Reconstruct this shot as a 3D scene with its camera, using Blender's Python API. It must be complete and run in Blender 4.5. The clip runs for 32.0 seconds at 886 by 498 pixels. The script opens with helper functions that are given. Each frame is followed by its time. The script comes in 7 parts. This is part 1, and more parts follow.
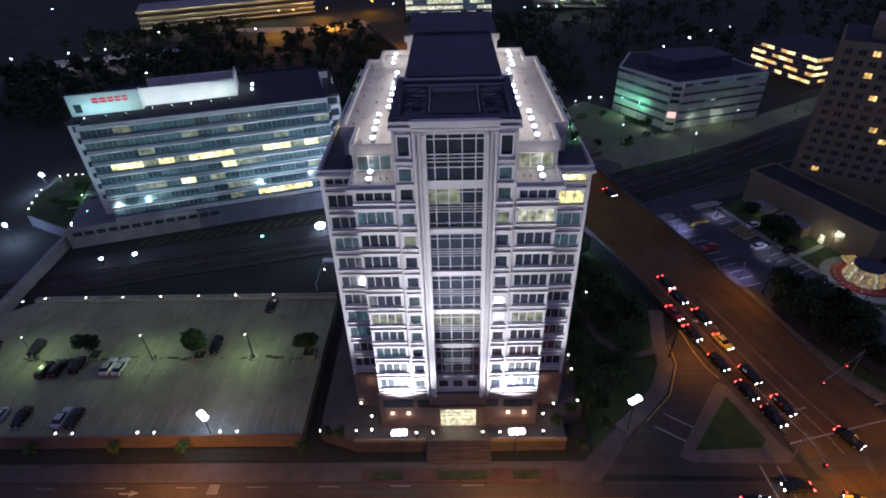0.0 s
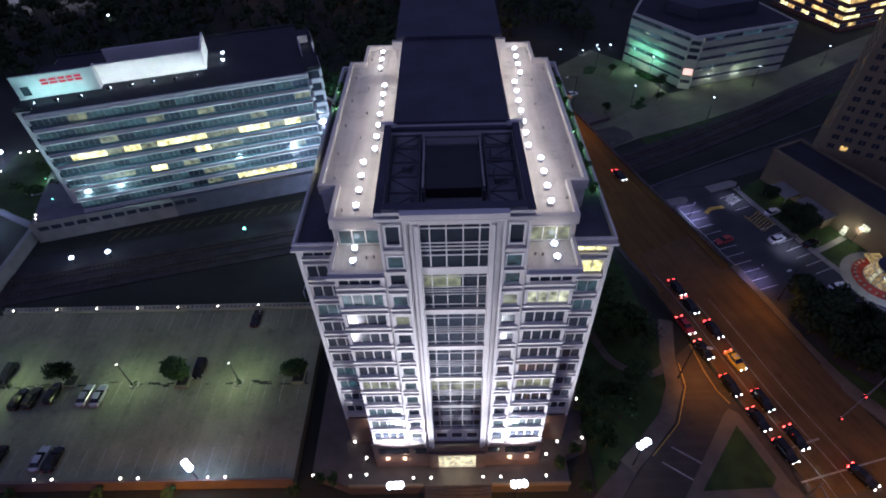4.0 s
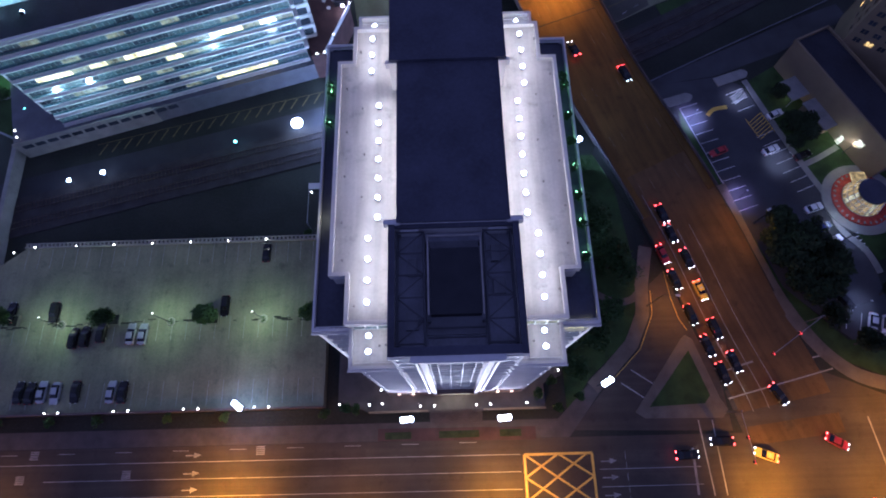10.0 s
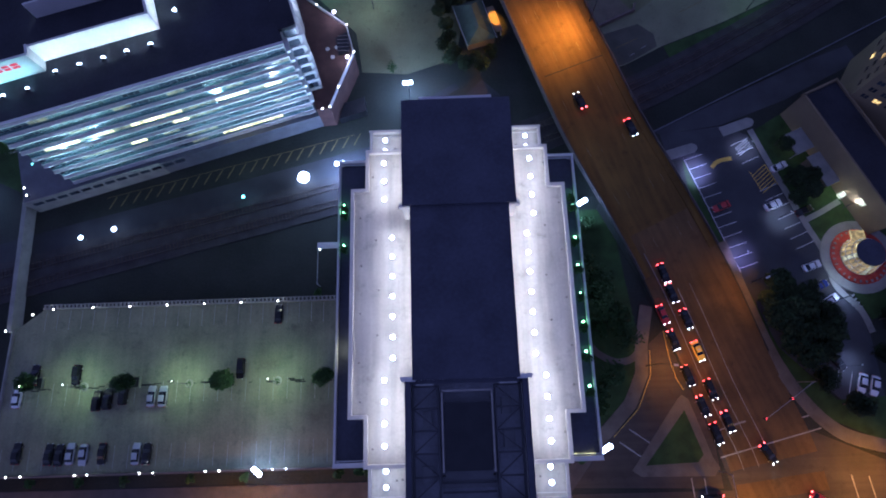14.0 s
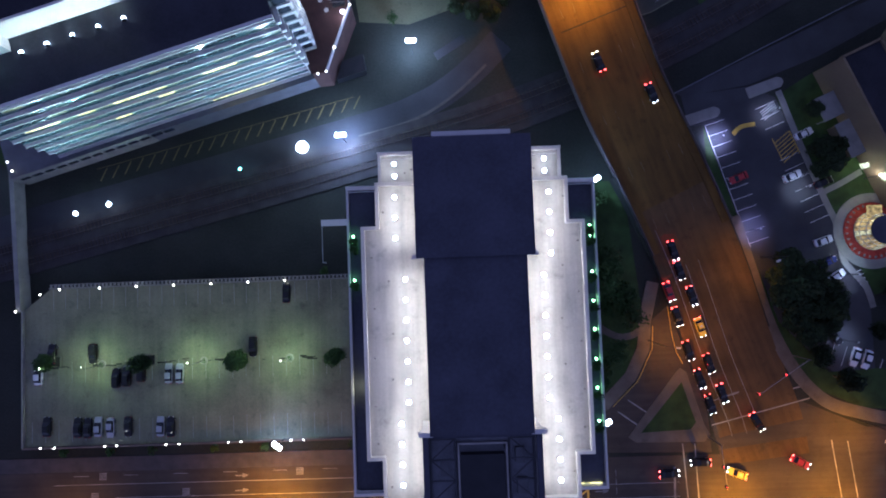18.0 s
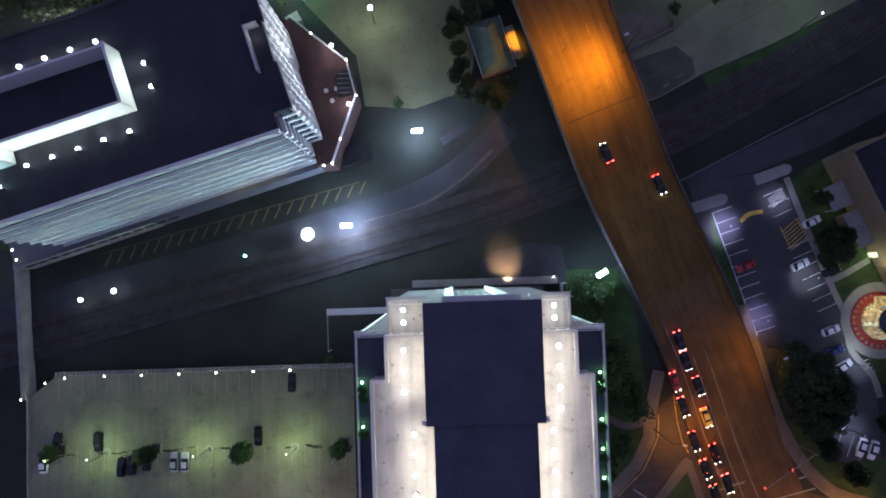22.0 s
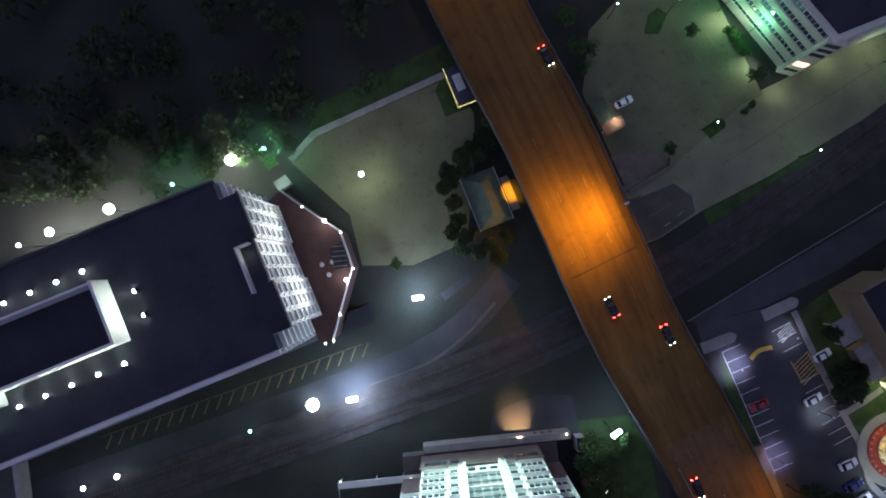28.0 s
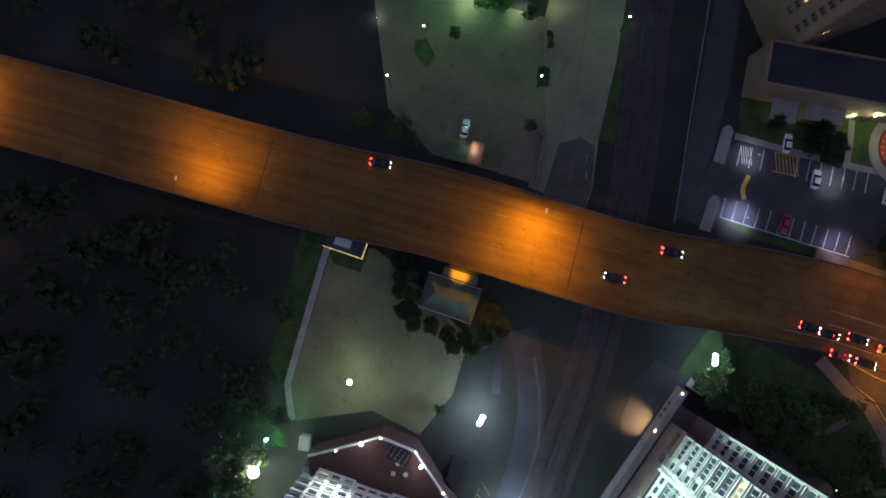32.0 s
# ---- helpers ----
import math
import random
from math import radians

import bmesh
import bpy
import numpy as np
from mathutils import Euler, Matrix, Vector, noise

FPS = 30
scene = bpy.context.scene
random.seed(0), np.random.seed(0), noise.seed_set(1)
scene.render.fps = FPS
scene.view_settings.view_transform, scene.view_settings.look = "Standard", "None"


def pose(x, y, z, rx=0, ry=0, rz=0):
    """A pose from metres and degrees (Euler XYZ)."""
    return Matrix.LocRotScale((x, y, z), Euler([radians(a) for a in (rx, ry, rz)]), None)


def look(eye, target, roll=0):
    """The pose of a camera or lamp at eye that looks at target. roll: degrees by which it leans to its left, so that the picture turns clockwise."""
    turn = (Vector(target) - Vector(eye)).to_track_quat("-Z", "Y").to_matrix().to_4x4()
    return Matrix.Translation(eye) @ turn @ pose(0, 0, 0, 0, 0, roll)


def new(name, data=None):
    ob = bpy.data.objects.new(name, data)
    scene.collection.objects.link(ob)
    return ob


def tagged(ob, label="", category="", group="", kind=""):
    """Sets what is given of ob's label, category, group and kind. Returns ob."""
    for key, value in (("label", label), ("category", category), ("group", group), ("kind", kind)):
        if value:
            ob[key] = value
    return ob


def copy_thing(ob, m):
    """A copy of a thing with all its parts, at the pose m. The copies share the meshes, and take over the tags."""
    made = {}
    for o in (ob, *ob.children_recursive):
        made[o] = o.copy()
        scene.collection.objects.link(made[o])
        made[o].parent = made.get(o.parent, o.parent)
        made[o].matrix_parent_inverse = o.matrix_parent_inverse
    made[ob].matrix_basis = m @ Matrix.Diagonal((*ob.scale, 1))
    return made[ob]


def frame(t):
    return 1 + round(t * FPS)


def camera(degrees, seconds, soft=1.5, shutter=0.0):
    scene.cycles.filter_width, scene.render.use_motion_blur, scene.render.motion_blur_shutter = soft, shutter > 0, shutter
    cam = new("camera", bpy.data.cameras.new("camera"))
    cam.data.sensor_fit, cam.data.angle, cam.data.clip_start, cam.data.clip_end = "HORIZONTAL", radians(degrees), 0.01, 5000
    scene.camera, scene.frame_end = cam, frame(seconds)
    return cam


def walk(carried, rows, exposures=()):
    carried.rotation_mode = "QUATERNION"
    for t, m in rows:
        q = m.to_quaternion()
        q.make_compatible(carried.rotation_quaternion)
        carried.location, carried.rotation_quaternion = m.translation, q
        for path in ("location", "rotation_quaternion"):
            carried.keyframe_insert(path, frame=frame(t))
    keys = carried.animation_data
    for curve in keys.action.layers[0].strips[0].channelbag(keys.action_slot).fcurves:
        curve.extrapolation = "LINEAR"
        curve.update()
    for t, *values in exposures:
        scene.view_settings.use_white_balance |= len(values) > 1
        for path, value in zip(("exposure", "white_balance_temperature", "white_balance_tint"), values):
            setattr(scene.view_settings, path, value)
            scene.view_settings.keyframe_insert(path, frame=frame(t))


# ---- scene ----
# ---- camera and its walk: seconds, x, y, z, and three turns in degrees ----
cam = camera(79.6, 32.0, soft=1.9)
PATH = [
    (0, -0.00, 1.70, 82.85, 54.84, 1.38, 0.29),
    (0.5, 0.02, 4.12, 83.89, 51.51, 1.42, 0.12),
    (1, 0.09, 6.53, 85.02, 51.08, 1.39, 0.11),
    (1.5, 0.14, 8.93, 86.15, 50.54, 1.41, 0.05),
    (2, 0.09, 11.41, 87.23, 49.63, 1.38, -0.00),
    (2.5, 0.03, 13.93, 88.27, 49.58, 1.38, -0.11),
    (3, -0.02, 16.46, 89.35, 49.15, 1.38, -0.12),
    (3.5, -0.03, 19.03, 90.61, 47.08, 1.40, -0.27),
    (4, -0.04, 21.62, 92.08, 45.99, 1.37, -0.35),
    (4.5, -0.04, 24.13, 93.64, 46.03, 1.35, -0.39),
    (6.5, 0.05, 34.09, 102.72, 38.15, 1.23, -0.83),
    (7, -0.22, 36.36, 104.83, 32.30, 1.10, -1.09),
    (7.5, -0.38, 38.77, 106.89, 29.78, 1.02, -1.22),
    (8, -0.45, 41.25, 108.98, 26.62, 0.97, -1.33),
    (8.5, -0.44, 43.82, 111.15, 19.97, 0.90, -1.49),
    (9, -0.39, 46.43, 113.40, 19.97, 0.94, -1.54),
    (9.5, -0.39, 49.02, 115.67, 19.88, 0.98, -1.63),
    (10, -0.41, 51.64, 117.95, 19.82, 0.97, -1.59),
    (10.5, -0.48, 54.27, 120.22, 19.71, 0.97, -1.60),
    (11, -0.56, 56.94, 122.43, 19.65, 0.98, -1.63),
    (11.5, -0.63, 59.73, 124.42, 19.60, 1.00, -1.60),
    (12, -0.75, 62.55, 126.05, 18.54, 1.01, -1.63),
    (12.5, -0.94, 65.39, 127.22, 17.65, 0.96, -1.61),
    (13, -1.12, 68.32, 127.78, 15.23, 0.89, -1.66),
    (13.5, -1.22, 71.41, 128.08, 15.11, 0.92, -1.69),
    (14, -1.32, 74.55, 128.32, 15.00, 0.95, -1.76),
    (14.5, -1.41, 77.69, 128.55, 14.89, 0.96, -1.79),
    (16.5, -2.16, 88.51, 129.24, 10.45, 0.91, -2.06),
    (17, -2.49, 91.37, 129.34, 4.99, 0.74, -2.03),
    (17.5, -2.83, 94.22, 129.38, 2.56, 0.62, -2.09),
    (18, -3.08, 97.10, 129.42, 2.51, 0.61, -2.07),
    (18.5, -3.21, 100.02, 129.47, 2.42, 0.59, -1.99),
    (19, -3.24, 102.92, 129.51, 2.35, 0.61, -1.99),
    (19.5, -3.27, 105.70, 129.59, 2.30, 0.62, -1.94),
    (20, -3.33, 108.40, 129.64, 2.29, 0.62, -2.00),
    (20.5, -3.40, 111.09, 129.72, 2.24, 0.63, -1.95),
    (21, -3.49, 113.80, 129.79, 2.23, 0.64, -1.91),
    (21.5, -3.56, 116.58, 129.82, 2.13, 0.64, -1.91),
    (22, -3.62, 119.43, 129.86, 2.02, 0.65, -1.89),
    (22.5, -3.72, 122.35, 129.82, 1.89, 0.66, -1.82),
    (23, -3.86, 125.34, 129.69, 1.84, 0.64, -1.76),
    (23.5, -4.03, 128.49, 129.67, 1.72, 0.63, -1.75),
    (24, -4.23, 131.82, 129.64, 1.63, 0.64, -1.72),
    (24.5, -4.44, 135.34, 129.64, 1.49, 0.62, -1.69),
    (25, -4.65, 139.02, 129.68, 1.36, 0.63, -1.68),
    (25.5, -4.80, 142.77, 129.68, 1.22, 0.64, -1.67),
    (27.5, -5.31, 156.03, 128.04, 1.42, -0.23, -2.53),
    (28, -3.57, 158.41, 128.32, 1.63, 0.00, -5.80),
    (28.5, -1.69, 160.75, 128.55, 1.77, 0.19, -10.15),
    (29, 0.38, 163.06, 128.66, 1.81, 0.30, -14.16),
    (29.5, 2.58, 165.37, 128.74, 1.90, 0.39, -17.40),
    (30, 4.90, 167.62, 128.84, 1.99, 0.38, -20.06),
    (30.5, 7.34, 169.73, 128.85, 2.05, 0.52, -23.34),
    (31, 9.93, 171.71, 128.79, 2.11, 0.89, -33.13),
    (31.5, 12.62, 173.58, 128.70, 1.83, 1.50, -46.36),
    (32, 15.35, 175.42, 128.68, 1.91, 1.56, -55.20),
]
EXPOSURES = [(0.0, 0.53, 5400, 8), (5.0, 0.63, 5300, 9), (7.0, 0.92, 4750, 15), (9.0, 0.96, 4750, 14), (14.0, 1.06, 4650, 9), (18.0, 1.13, 4950, 3), (21.0, 1.25, 5500, 1), (25.0, 1.32, 6000, -5), (28.0, 1.3, 6000, -5), (30.0, 1.23, 6000, -6), (32.0, 1.11, 6200, -7)]
walk(cam, [(t, pose(x, y, z, rx, ry, rz)) for t, x, y, z, rx, ry, rz in PATH], EXPOSURES)

ROOFW, FLOODW, DECKW, SODW, HOTW, NORTHW, FACEW = 90, 1.0, 860, 14000, 1.35, 0.19, 38000

# ---- night sky ----
world = bpy.data.worlds.new("night_sky")
scene.world = world
world.use_nodes = True
bg = world.node_tree.nodes["Background"]
bg.inputs[0].default_value = (0.46, 0.44, 0.84, 1)
bg.inputs[1].default_value = 0.205


# ---- helpers for building ----
def link(nt, a, b):
    nt.links.new(a, b)


def mat(name, col, rough=0.7, metal=0.0, var=0.25, scale=0.6, fine=8.0, bump=0.0, rnd=0.0, emit=None, power=0.0, spec=0.3, stain=0.0):
    """Surface with variation at two scales, optional bump, per-object variation and emission."""
    m = bpy.data.materials.new(name)
    m.use_nodes = True
    nt = m.node_tree
    p = nt.nodes["Principled BSDF"]
    p.inputs["Roughness"].default_value = rough
    p.inputs["Metallic"].default_value = metal
    p.inputs["Specular IOR Level"].default_value = spec
    if emit:
        p.inputs["Emission Color"].default_value = (*emit, 1)
        p.inputs["Emission Strength"].default_value = power
    if var <= 0:
        p.inputs["Base Color"].default_value = (*col, 1)
        return m
    tc = nt.nodes.new("ShaderNodeTexCoord")
    geo = nt.nodes.new("ShaderNodeNewGeometry")
    n1 = nt.nodes.new("ShaderNodeTexNoise")
    n1.inputs["Scale"].default_value = scale
    n1.inputs["Detail"].default_value = 5
    n2 = nt.nodes.new("ShaderNodeTexNoise")
    n2.inputs["Scale"].default_value = fine
    n2.inputs["Detail"].default_value = 3
    for n in (n1, n2):
        link(nt, geo.outputs["Position"], n.inputs["Vector"])
    add = nt.nodes.new("ShaderNodeMath")
    add.operation = "ADD"
    link(nt, n1.outputs["Fac"], add.inputs[0])
    half = nt.nodes.new("ShaderNodeMath")
    half.operation = "MULTIPLY"
    half.inputs[1].default_value = 0.5
    link(nt, n2.outputs["Fac"], half.inputs[0])
    link(nt, half.outputs[0], add.inputs[1])
    val = add.outputs[0]
    if rnd:
        oi = nt.nodes.new("ShaderNodeObjectInfo")
        mul = nt.nodes.new("ShaderNodeMath")
        mul.operation = "MULTIPLY"
        mul.inputs[1].default_value = rnd
        link(nt, oi.outputs["Random"], mul.inputs[0])
        a2 = nt.nodes.new("ShaderNodeMath")
        a2.operation = "ADD"
        link(nt, val, a2.inputs[0])
        link(nt, mul.outputs[0], a2.inputs[1])
        val = a2.outputs[0]
    ramp = nt.nodes.new("ShaderNodeMapRange")
    ramp.inputs["From Min"].default_value = 0.45
    ramp.inputs["From Max"].default_value = 1.05 + rnd
    ramp.inputs["To Min"].default_value = 1 - var
    ramp.inputs["To Max"].default_value = 1 + var
    link(nt, val, ramp.inputs["Value"])
    mix = nt.nodes.new("ShaderNodeVectorMath")
    mix.operation = "SCALE"
    mix.inputs[0].default_value = col
    link(nt, ramp.outputs[0], mix.inputs["Scale"])
    out = mix.outputs[0]
    if stain:
        n3 = nt.nodes.new("ShaderNodeTexNoise")
        n3.inputs["Scale"].default_value = 0.35
        n3.inputs["Detail"].default_value = 8
        n3.inputs["Roughness"].default_value = 0.7
        link(nt, geo.outputs["Position"], n3.inputs["Vector"])
        mr = nt.nodes.new("ShaderNodeMapRange")
        mr.inputs["From Min"].default_value = 0.56
        mr.inputs["From Max"].default_value = 0.70
        mr.inputs["To Min"].default_value = 1.0
        mr.inputs["To Max"].default_value = 1 - stain
        link(nt, n3.outputs["Fac"], mr.inputs["Value"])
        m2 = nt.nodes.new("ShaderNodeVectorMath")
        m2.operation = "SCALE"
        link(nt, out, m2.inputs[0])
        link(nt, mr.outputs[0], m2.inputs["Scale"])
        out = m2.outputs[0]
    link(nt, out, p.inputs["Base Color"])
    if bump:
        b = nt.nodes.new("ShaderNodeBump")
        b.inputs["Strength"].default_value = bump
        b.inputs["Distance"].default_value = 0.05
        link(nt, n2.outputs["Fac"], b.inputs["Height"])
        link(nt, b.outputs[0], p.inputs["Normal"])
    return m


def cube(bm, x0, x1, y0, y1, z0, z1, rot=None):
    """A box between two corners, optionally laid into a frame (Matrix)."""
    vs = [Vector((x, y, z)) for z in (z0, z1) for x, y in ((x0, y0), (x1, y0), (x1, y1), (x0, y1))]
    if rot is not None:
        vs = [rot @ v for v in vs]
    v = [bm.verts.new(c) for c in vs]
    for f in ((3, 2, 1, 0), (4, 5, 6, 7), (0, 1, 5, 4), (1, 2, 6, 5), (2, 3, 7, 6), (3, 0, 4, 7)):
        bm.faces.new([v[i] for i in f])


def prism(bm, pts, z0, z1):
    """An upright prism over a plan polygon given anticlockwise."""
    a = [bm.verts.new((x, y, z0)) for x, y in pts]
    b = [bm.verts.new((x, y, z1)) for x, y in pts]
    n = len(pts)
    bm.faces.new(b)
    bm.faces.new(a[::-1])
    for i in range(n):
        j = (i + 1) % n
        bm.faces.new((a[i], a[j], b[j], b[i]))


def tube(bm, p, q, r, r2=None, seg=8):
    """A round bar from p to q."""
    p, q = Vector(p), Vector(q)
    r2 = r if r2 is None else r2
    d = (q - p).normalized()
    u = d.orthogonal().normalized()
    w = d.cross(u)
    a, b = [], []
    for i in range(seg):
        t = 2 * math.pi * i / seg
        o = u * math.cos(t) + w * math.sin(t)
        a.append(bm.verts.new(p + o * r))
        b.append(bm.verts.new(q + o * r2))
    for i in range(seg):
        j = (i + 1) % seg
        bm.faces.new((a[i], a[j], b[j], b[i]))
    bm.faces.new(a[::-1])
    bm.faces.new(b)


def part(name, bm, material, parent=None, label=""):
    me = bpy.data.meshes.new(name)
    bm.normal_update()
    bm.to_mesh(me)
    bm.free()
    me.materials.append(material)
    ob = new(name, me)
    if parent:
        ob.parent = parent
    if label:
        ob["label"] = label
    return ob


def boxpart(name, x0, x1, y0, y1, z0, z1, material, parent=None, label="", rot=None):
    bm = bmesh.new()
    cube(bm, x0, x1, y0, y1, z0, z1, rot)
    return part(name, bm, material, parent, label)


def thing(name, label, category, group="", kind="", at=None):
    ob = new(name)
    if at is not None:
        ob.matrix_basis = at
    return tagged(ob, label, category, group, kind)


def lamp(name, kind, loc, watts, col, radius=0.3, target=None, size=90, blend=0.6):
    d = bpy.data.lights.new(name, kind)
    d.energy, d.color = watts, col
    d.shadow_soft_size = radius
    ob = new(name, d)
    ob.location = loc
    if kind == "SPOT":
        d.spot_size, d.spot_blend = radians(size), blend
        ob.matrix_basis = look(loc, target)
    return ob



def lit(name, col, power, cell=0.8):
    """Window glass with a lamp-lit room behind it: light that varies from spot to spot."""
    m = mat(name, (0.05, 0.05, 0.05), 0.15, var=0)
    nt = m.node_tree
    p = nt.nodes["Principled BSDF"]
    geo = nt.nodes.new("ShaderNodeNewGeometry")
    oi = nt.nodes.new("ShaderNodeObjectInfo")
    v = nt.nodes.new("ShaderNodeTexVoronoi")
    v.inputs["Scale"].default_value = cell
    n = nt.nodes.new("ShaderNodeTexNoise")
    n.inputs["Scale"].default_value = cell * 1.7
    link(nt, geo.outputs["Position"], v.inputs["Vector"])
    link(nt, geo.outputs["Position"], n.inputs["Vector"])
    a = nt.nodes.new("ShaderNodeMath")
    a.operation = "MULTIPLY"
    link(nt, v.outputs["Distance"], a.inputs[0])
    link(nt, n.outputs["Fac"], a.inputs[1])
    c = nt.nodes.new("ShaderNodeMath")
    c.operation = "MULTIPLY_ADD"
    c.inputs[1].default_value = 0.6
    c.inputs[2].default_value = 0.6
    link(nt, oi.outputs["Random"], c.inputs[0])
    d = nt.nodes.new("ShaderNodeMath")
    d.operation = "MULTIPLY"
    link(nt, a.outputs[0], d.inputs[0])
    link(nt, c.outputs[0], d.inputs[1])
    e = nt.nodes.new("ShaderNodeMath")
    e.operation = "MULTIPLY"
    e.inputs[1].default_value = power * 3.2
    link(nt, d.outputs[0], e.inputs[0])
    p.inputs["Emission Color"].default_value = (*col, 1)
    link(nt, e.outputs[0], p.inputs["Emission Strength"])
    return m


def glow(name, col, power):
    return mat(name, (0.8, 0.8, 0.8), emit=col, power=power, var=0)


# ---- materials ----
M_LIME = mat("pale_precast", (0.52, 0.50, 0.49), 0.75, var=0.14, scale=0.25, fine=3, bump=0.1, rnd=0.1)
M_TRIM = mat("pale_window_trim", (0.62, 0.61, 0.60), 0.6, var=0.08, scale=0.5, fine=4)
M_GRAN = mat("brown_granite_base", (0.125, 0.092, 0.085), 0.5, var=0.25, scale=0.5, fine=6)
M_GLASS = mat("dark_glass", (0.04, 0.048, 0.062), 0.09, spec=0.7, var=0.5, scale=0.25, fine=0.9, rnd=0.5)
M_ROOF = mat("dark_membrane_roof", (0.055, 0.055, 0.075), 0.85, var=0.3, scale=0.2, fine=2)
M_ROOFD = mat("black_felt_roof", (0.028, 0.028, 0.036), 0.9, var=0.35, scale=0.15, fine=2)
M_TEAL = mat("teal_spandrel_glass", (0.06, 0.11, 0.125), 0.14, spec=0.5, var=0.25, scale=0.3, fine=1.2, rnd=0.2)
M_WROOF = mat("pale_roof_membrane", (0.46, 0.44, 0.41), 0.8, var=0.16, scale=0.3, fine=2.5, stain=0.32)
M_ASPH = mat("asphalt", (0.06, 0.047, 0.036), 0.8, var=0.35, scale=0.12, fine=5, bump=0.2, stain=0.3)
M_LOT = mat("parking_asphalt", (0.05, 0.05, 0.054), 0.85, var=0.3, scale=0.15, fine=5, bump=0.2)
M_LANE = mat("dark_lane_asphalt", (0.034, 0.034, 0.038), 0.85, var=0.35, scale=0.15, fine=5, bump=0.2)
M_CONC = mat("concrete", (0.24, 0.23, 0.21), 0.85, var=0.25, scale=0.3, fine=5, bump=0.1, stain=0.2)
# paler than M_PAVE: light on the north street is put into its colour
M_STREET = mat("lamplit_tone_concrete", (0.17, 0.17, 0.105), 0.9, var=0.3, scale=0.1, fine=3, stain=0.3)
M_PATCH = mat("dark_patch_asphalt", (0.075, 0.07, 0.055), 0.9, var=0.3, scale=0.2, fine=4)
M_PAVE = mat("worn_lot_concrete", (0.122, 0.122, 0.068), 0.9, var=0.35, scale=0.08, fine=3, stain=0.35)
M_WALK = mat("brown_pavement_slabs", (0.125, 0.105, 0.08), 0.85, var=0.3, scale=0.3, fine=5, bump=0.1, stain=0.3)
# both road colours carry part of the sodium lamps' orange light
M_APPR = mat("worn_sodium_tinted_asphalt", (0.088, 0.052, 0.019), 0.8, var=0.35, scale=0.12, fine=5, stain=0.35)
M_BRIDGE = mat("sodium_tinted_bridge_deck", (0.103, 0.057, 0.010), 0.8, var=0.3, scale=0.1, fine=4, stain=0.35)
M_DECK = mat("garage_deck_concrete", (0.178, 0.178, 0.122), 0.8, var=0.35, scale=0.14, fine=3, stain=0.35)
M_TAN = mat("tan_stucco_wall", (0.19, 0.148, 0.095), 0.85, var=0.15, scale=0.2, fine=3)
M_BRICK = mat("red_brick_paving", (0.07, 0.038, 0.034), 0.85, var=0.3, scale=0.4, fine=6)
M_GRASS = mat("grass", (0.034, 0.06, 0.016), 0.95, var=0.5, scale=0.3, fine=9, bump=0.6)
M_EARTH = mat("dark_ground", (0.026, 0.028, 0.022), 0.95, var=0.5, scale=0.06, fine=2, bump=0.4)
M_BALL = mat("track_ballast", (0.042, 0.038, 0.038), 0.95, var=0.45, scale=0.3, fine=7, bump=0.6)
M_STEEL = mat("worn_rail_steel", (0.28, 0.26, 0.25), 0.45, metal=0.8, var=0.3)
M_RAIL = mat("dull_running_rail", (0.10, 0.085, 0.08), 0.6, metal=0.5, var=0.3)
M_WOOD = mat("dark_sleeper_wood", (0.06, 0.045, 0.035), 0.9, var=0.4)
M_LEAF = mat("foliage", (0.04, 0.075, 0.018), 0.8, var=0.55, scale=0.8, fine=5, rnd=0.3)
# shaded copy of M_LEAF: the darkness of unlit trees is put into the colour
M_WOODS = mat("shade_darkened_foliage", (0.024, 0.036, 0.012), 0.85, var=0.55, scale=0.5, fine=4)
M_BARK = mat("bark", (0.09, 0.07, 0.05), 0.95, var=0.4, fine=9)
M_BAYL = mat("white_bay_paint", (0.55, 0.54, 0.52), 0.8, var=0.3, scale=0.4, fine=6)
M_LINE = mat("white_road_paint", (0.27, 0.26, 0.25), 0.8, var=0.5, scale=0.4, fine=6)
M_FADED = mat("faded_road_paint", (0.17, 0.14, 0.09), 0.8, var=0.5, scale=0.4, fine=6)
M_YHATCH = mat("worn_yellow_paint", (0.14, 0.11, 0.04), 0.8, var=0.4)
M_DPAVE = mat("dark_forecourt_paving", (0.075, 0.064, 0.06), 0.8, var=0.3, scale=0.4, fine=5)
# as podium, its dark tone stands for the wall's unlit stretch
M_PODIUM = mat("dark_podium_concrete", (0.13, 0.13, 0.145), 0.85, var=0.25, scale=0.3, fine=4)
M_YLINE = mat("yellow_road_paint", (0.62, 0.42, 0.08), 0.8, var=0.25, scale=0.4, fine=6)
M_BLACK = mat("dark_metal", (0.03, 0.03, 0.035), 0.5, metal=0.6, var=0.2)
M_PALEM = mat("pale_painted_metal", (0.5, 0.5, 0.5), 0.5, var=0.15)
M_RUST = mat("rust_brown_roof", (0.20, 0.10, 0.07), 0.85, var=0.25, fine=5)
M_GREYR = mat("grey_green_shingles", (0.06, 0.078, 0.054), 0.9, var=0.25, fine=6)
M_RED = mat("red_flower_bed", (0.33, 0.045, 0.03), 0.9, var=0.5, scale=1.2, fine=8)
M_RUBBER = mat("tyre_rubber", (0.02, 0.02, 0.02), 0.9, var=0.2)
M_SIGN = mat("red_sign_letter", (0.4, 0.02, 0.03), 0.5, var=0, emit=(0.75, 0.03, 0.07), power=0.3)
M_FLOOD = glow("flood_glow", (0.88, 0.92, 1.0), 7)
M_BULB = glow("warm_bulb_glow", (1.0, 0.86, 0.66), 6)
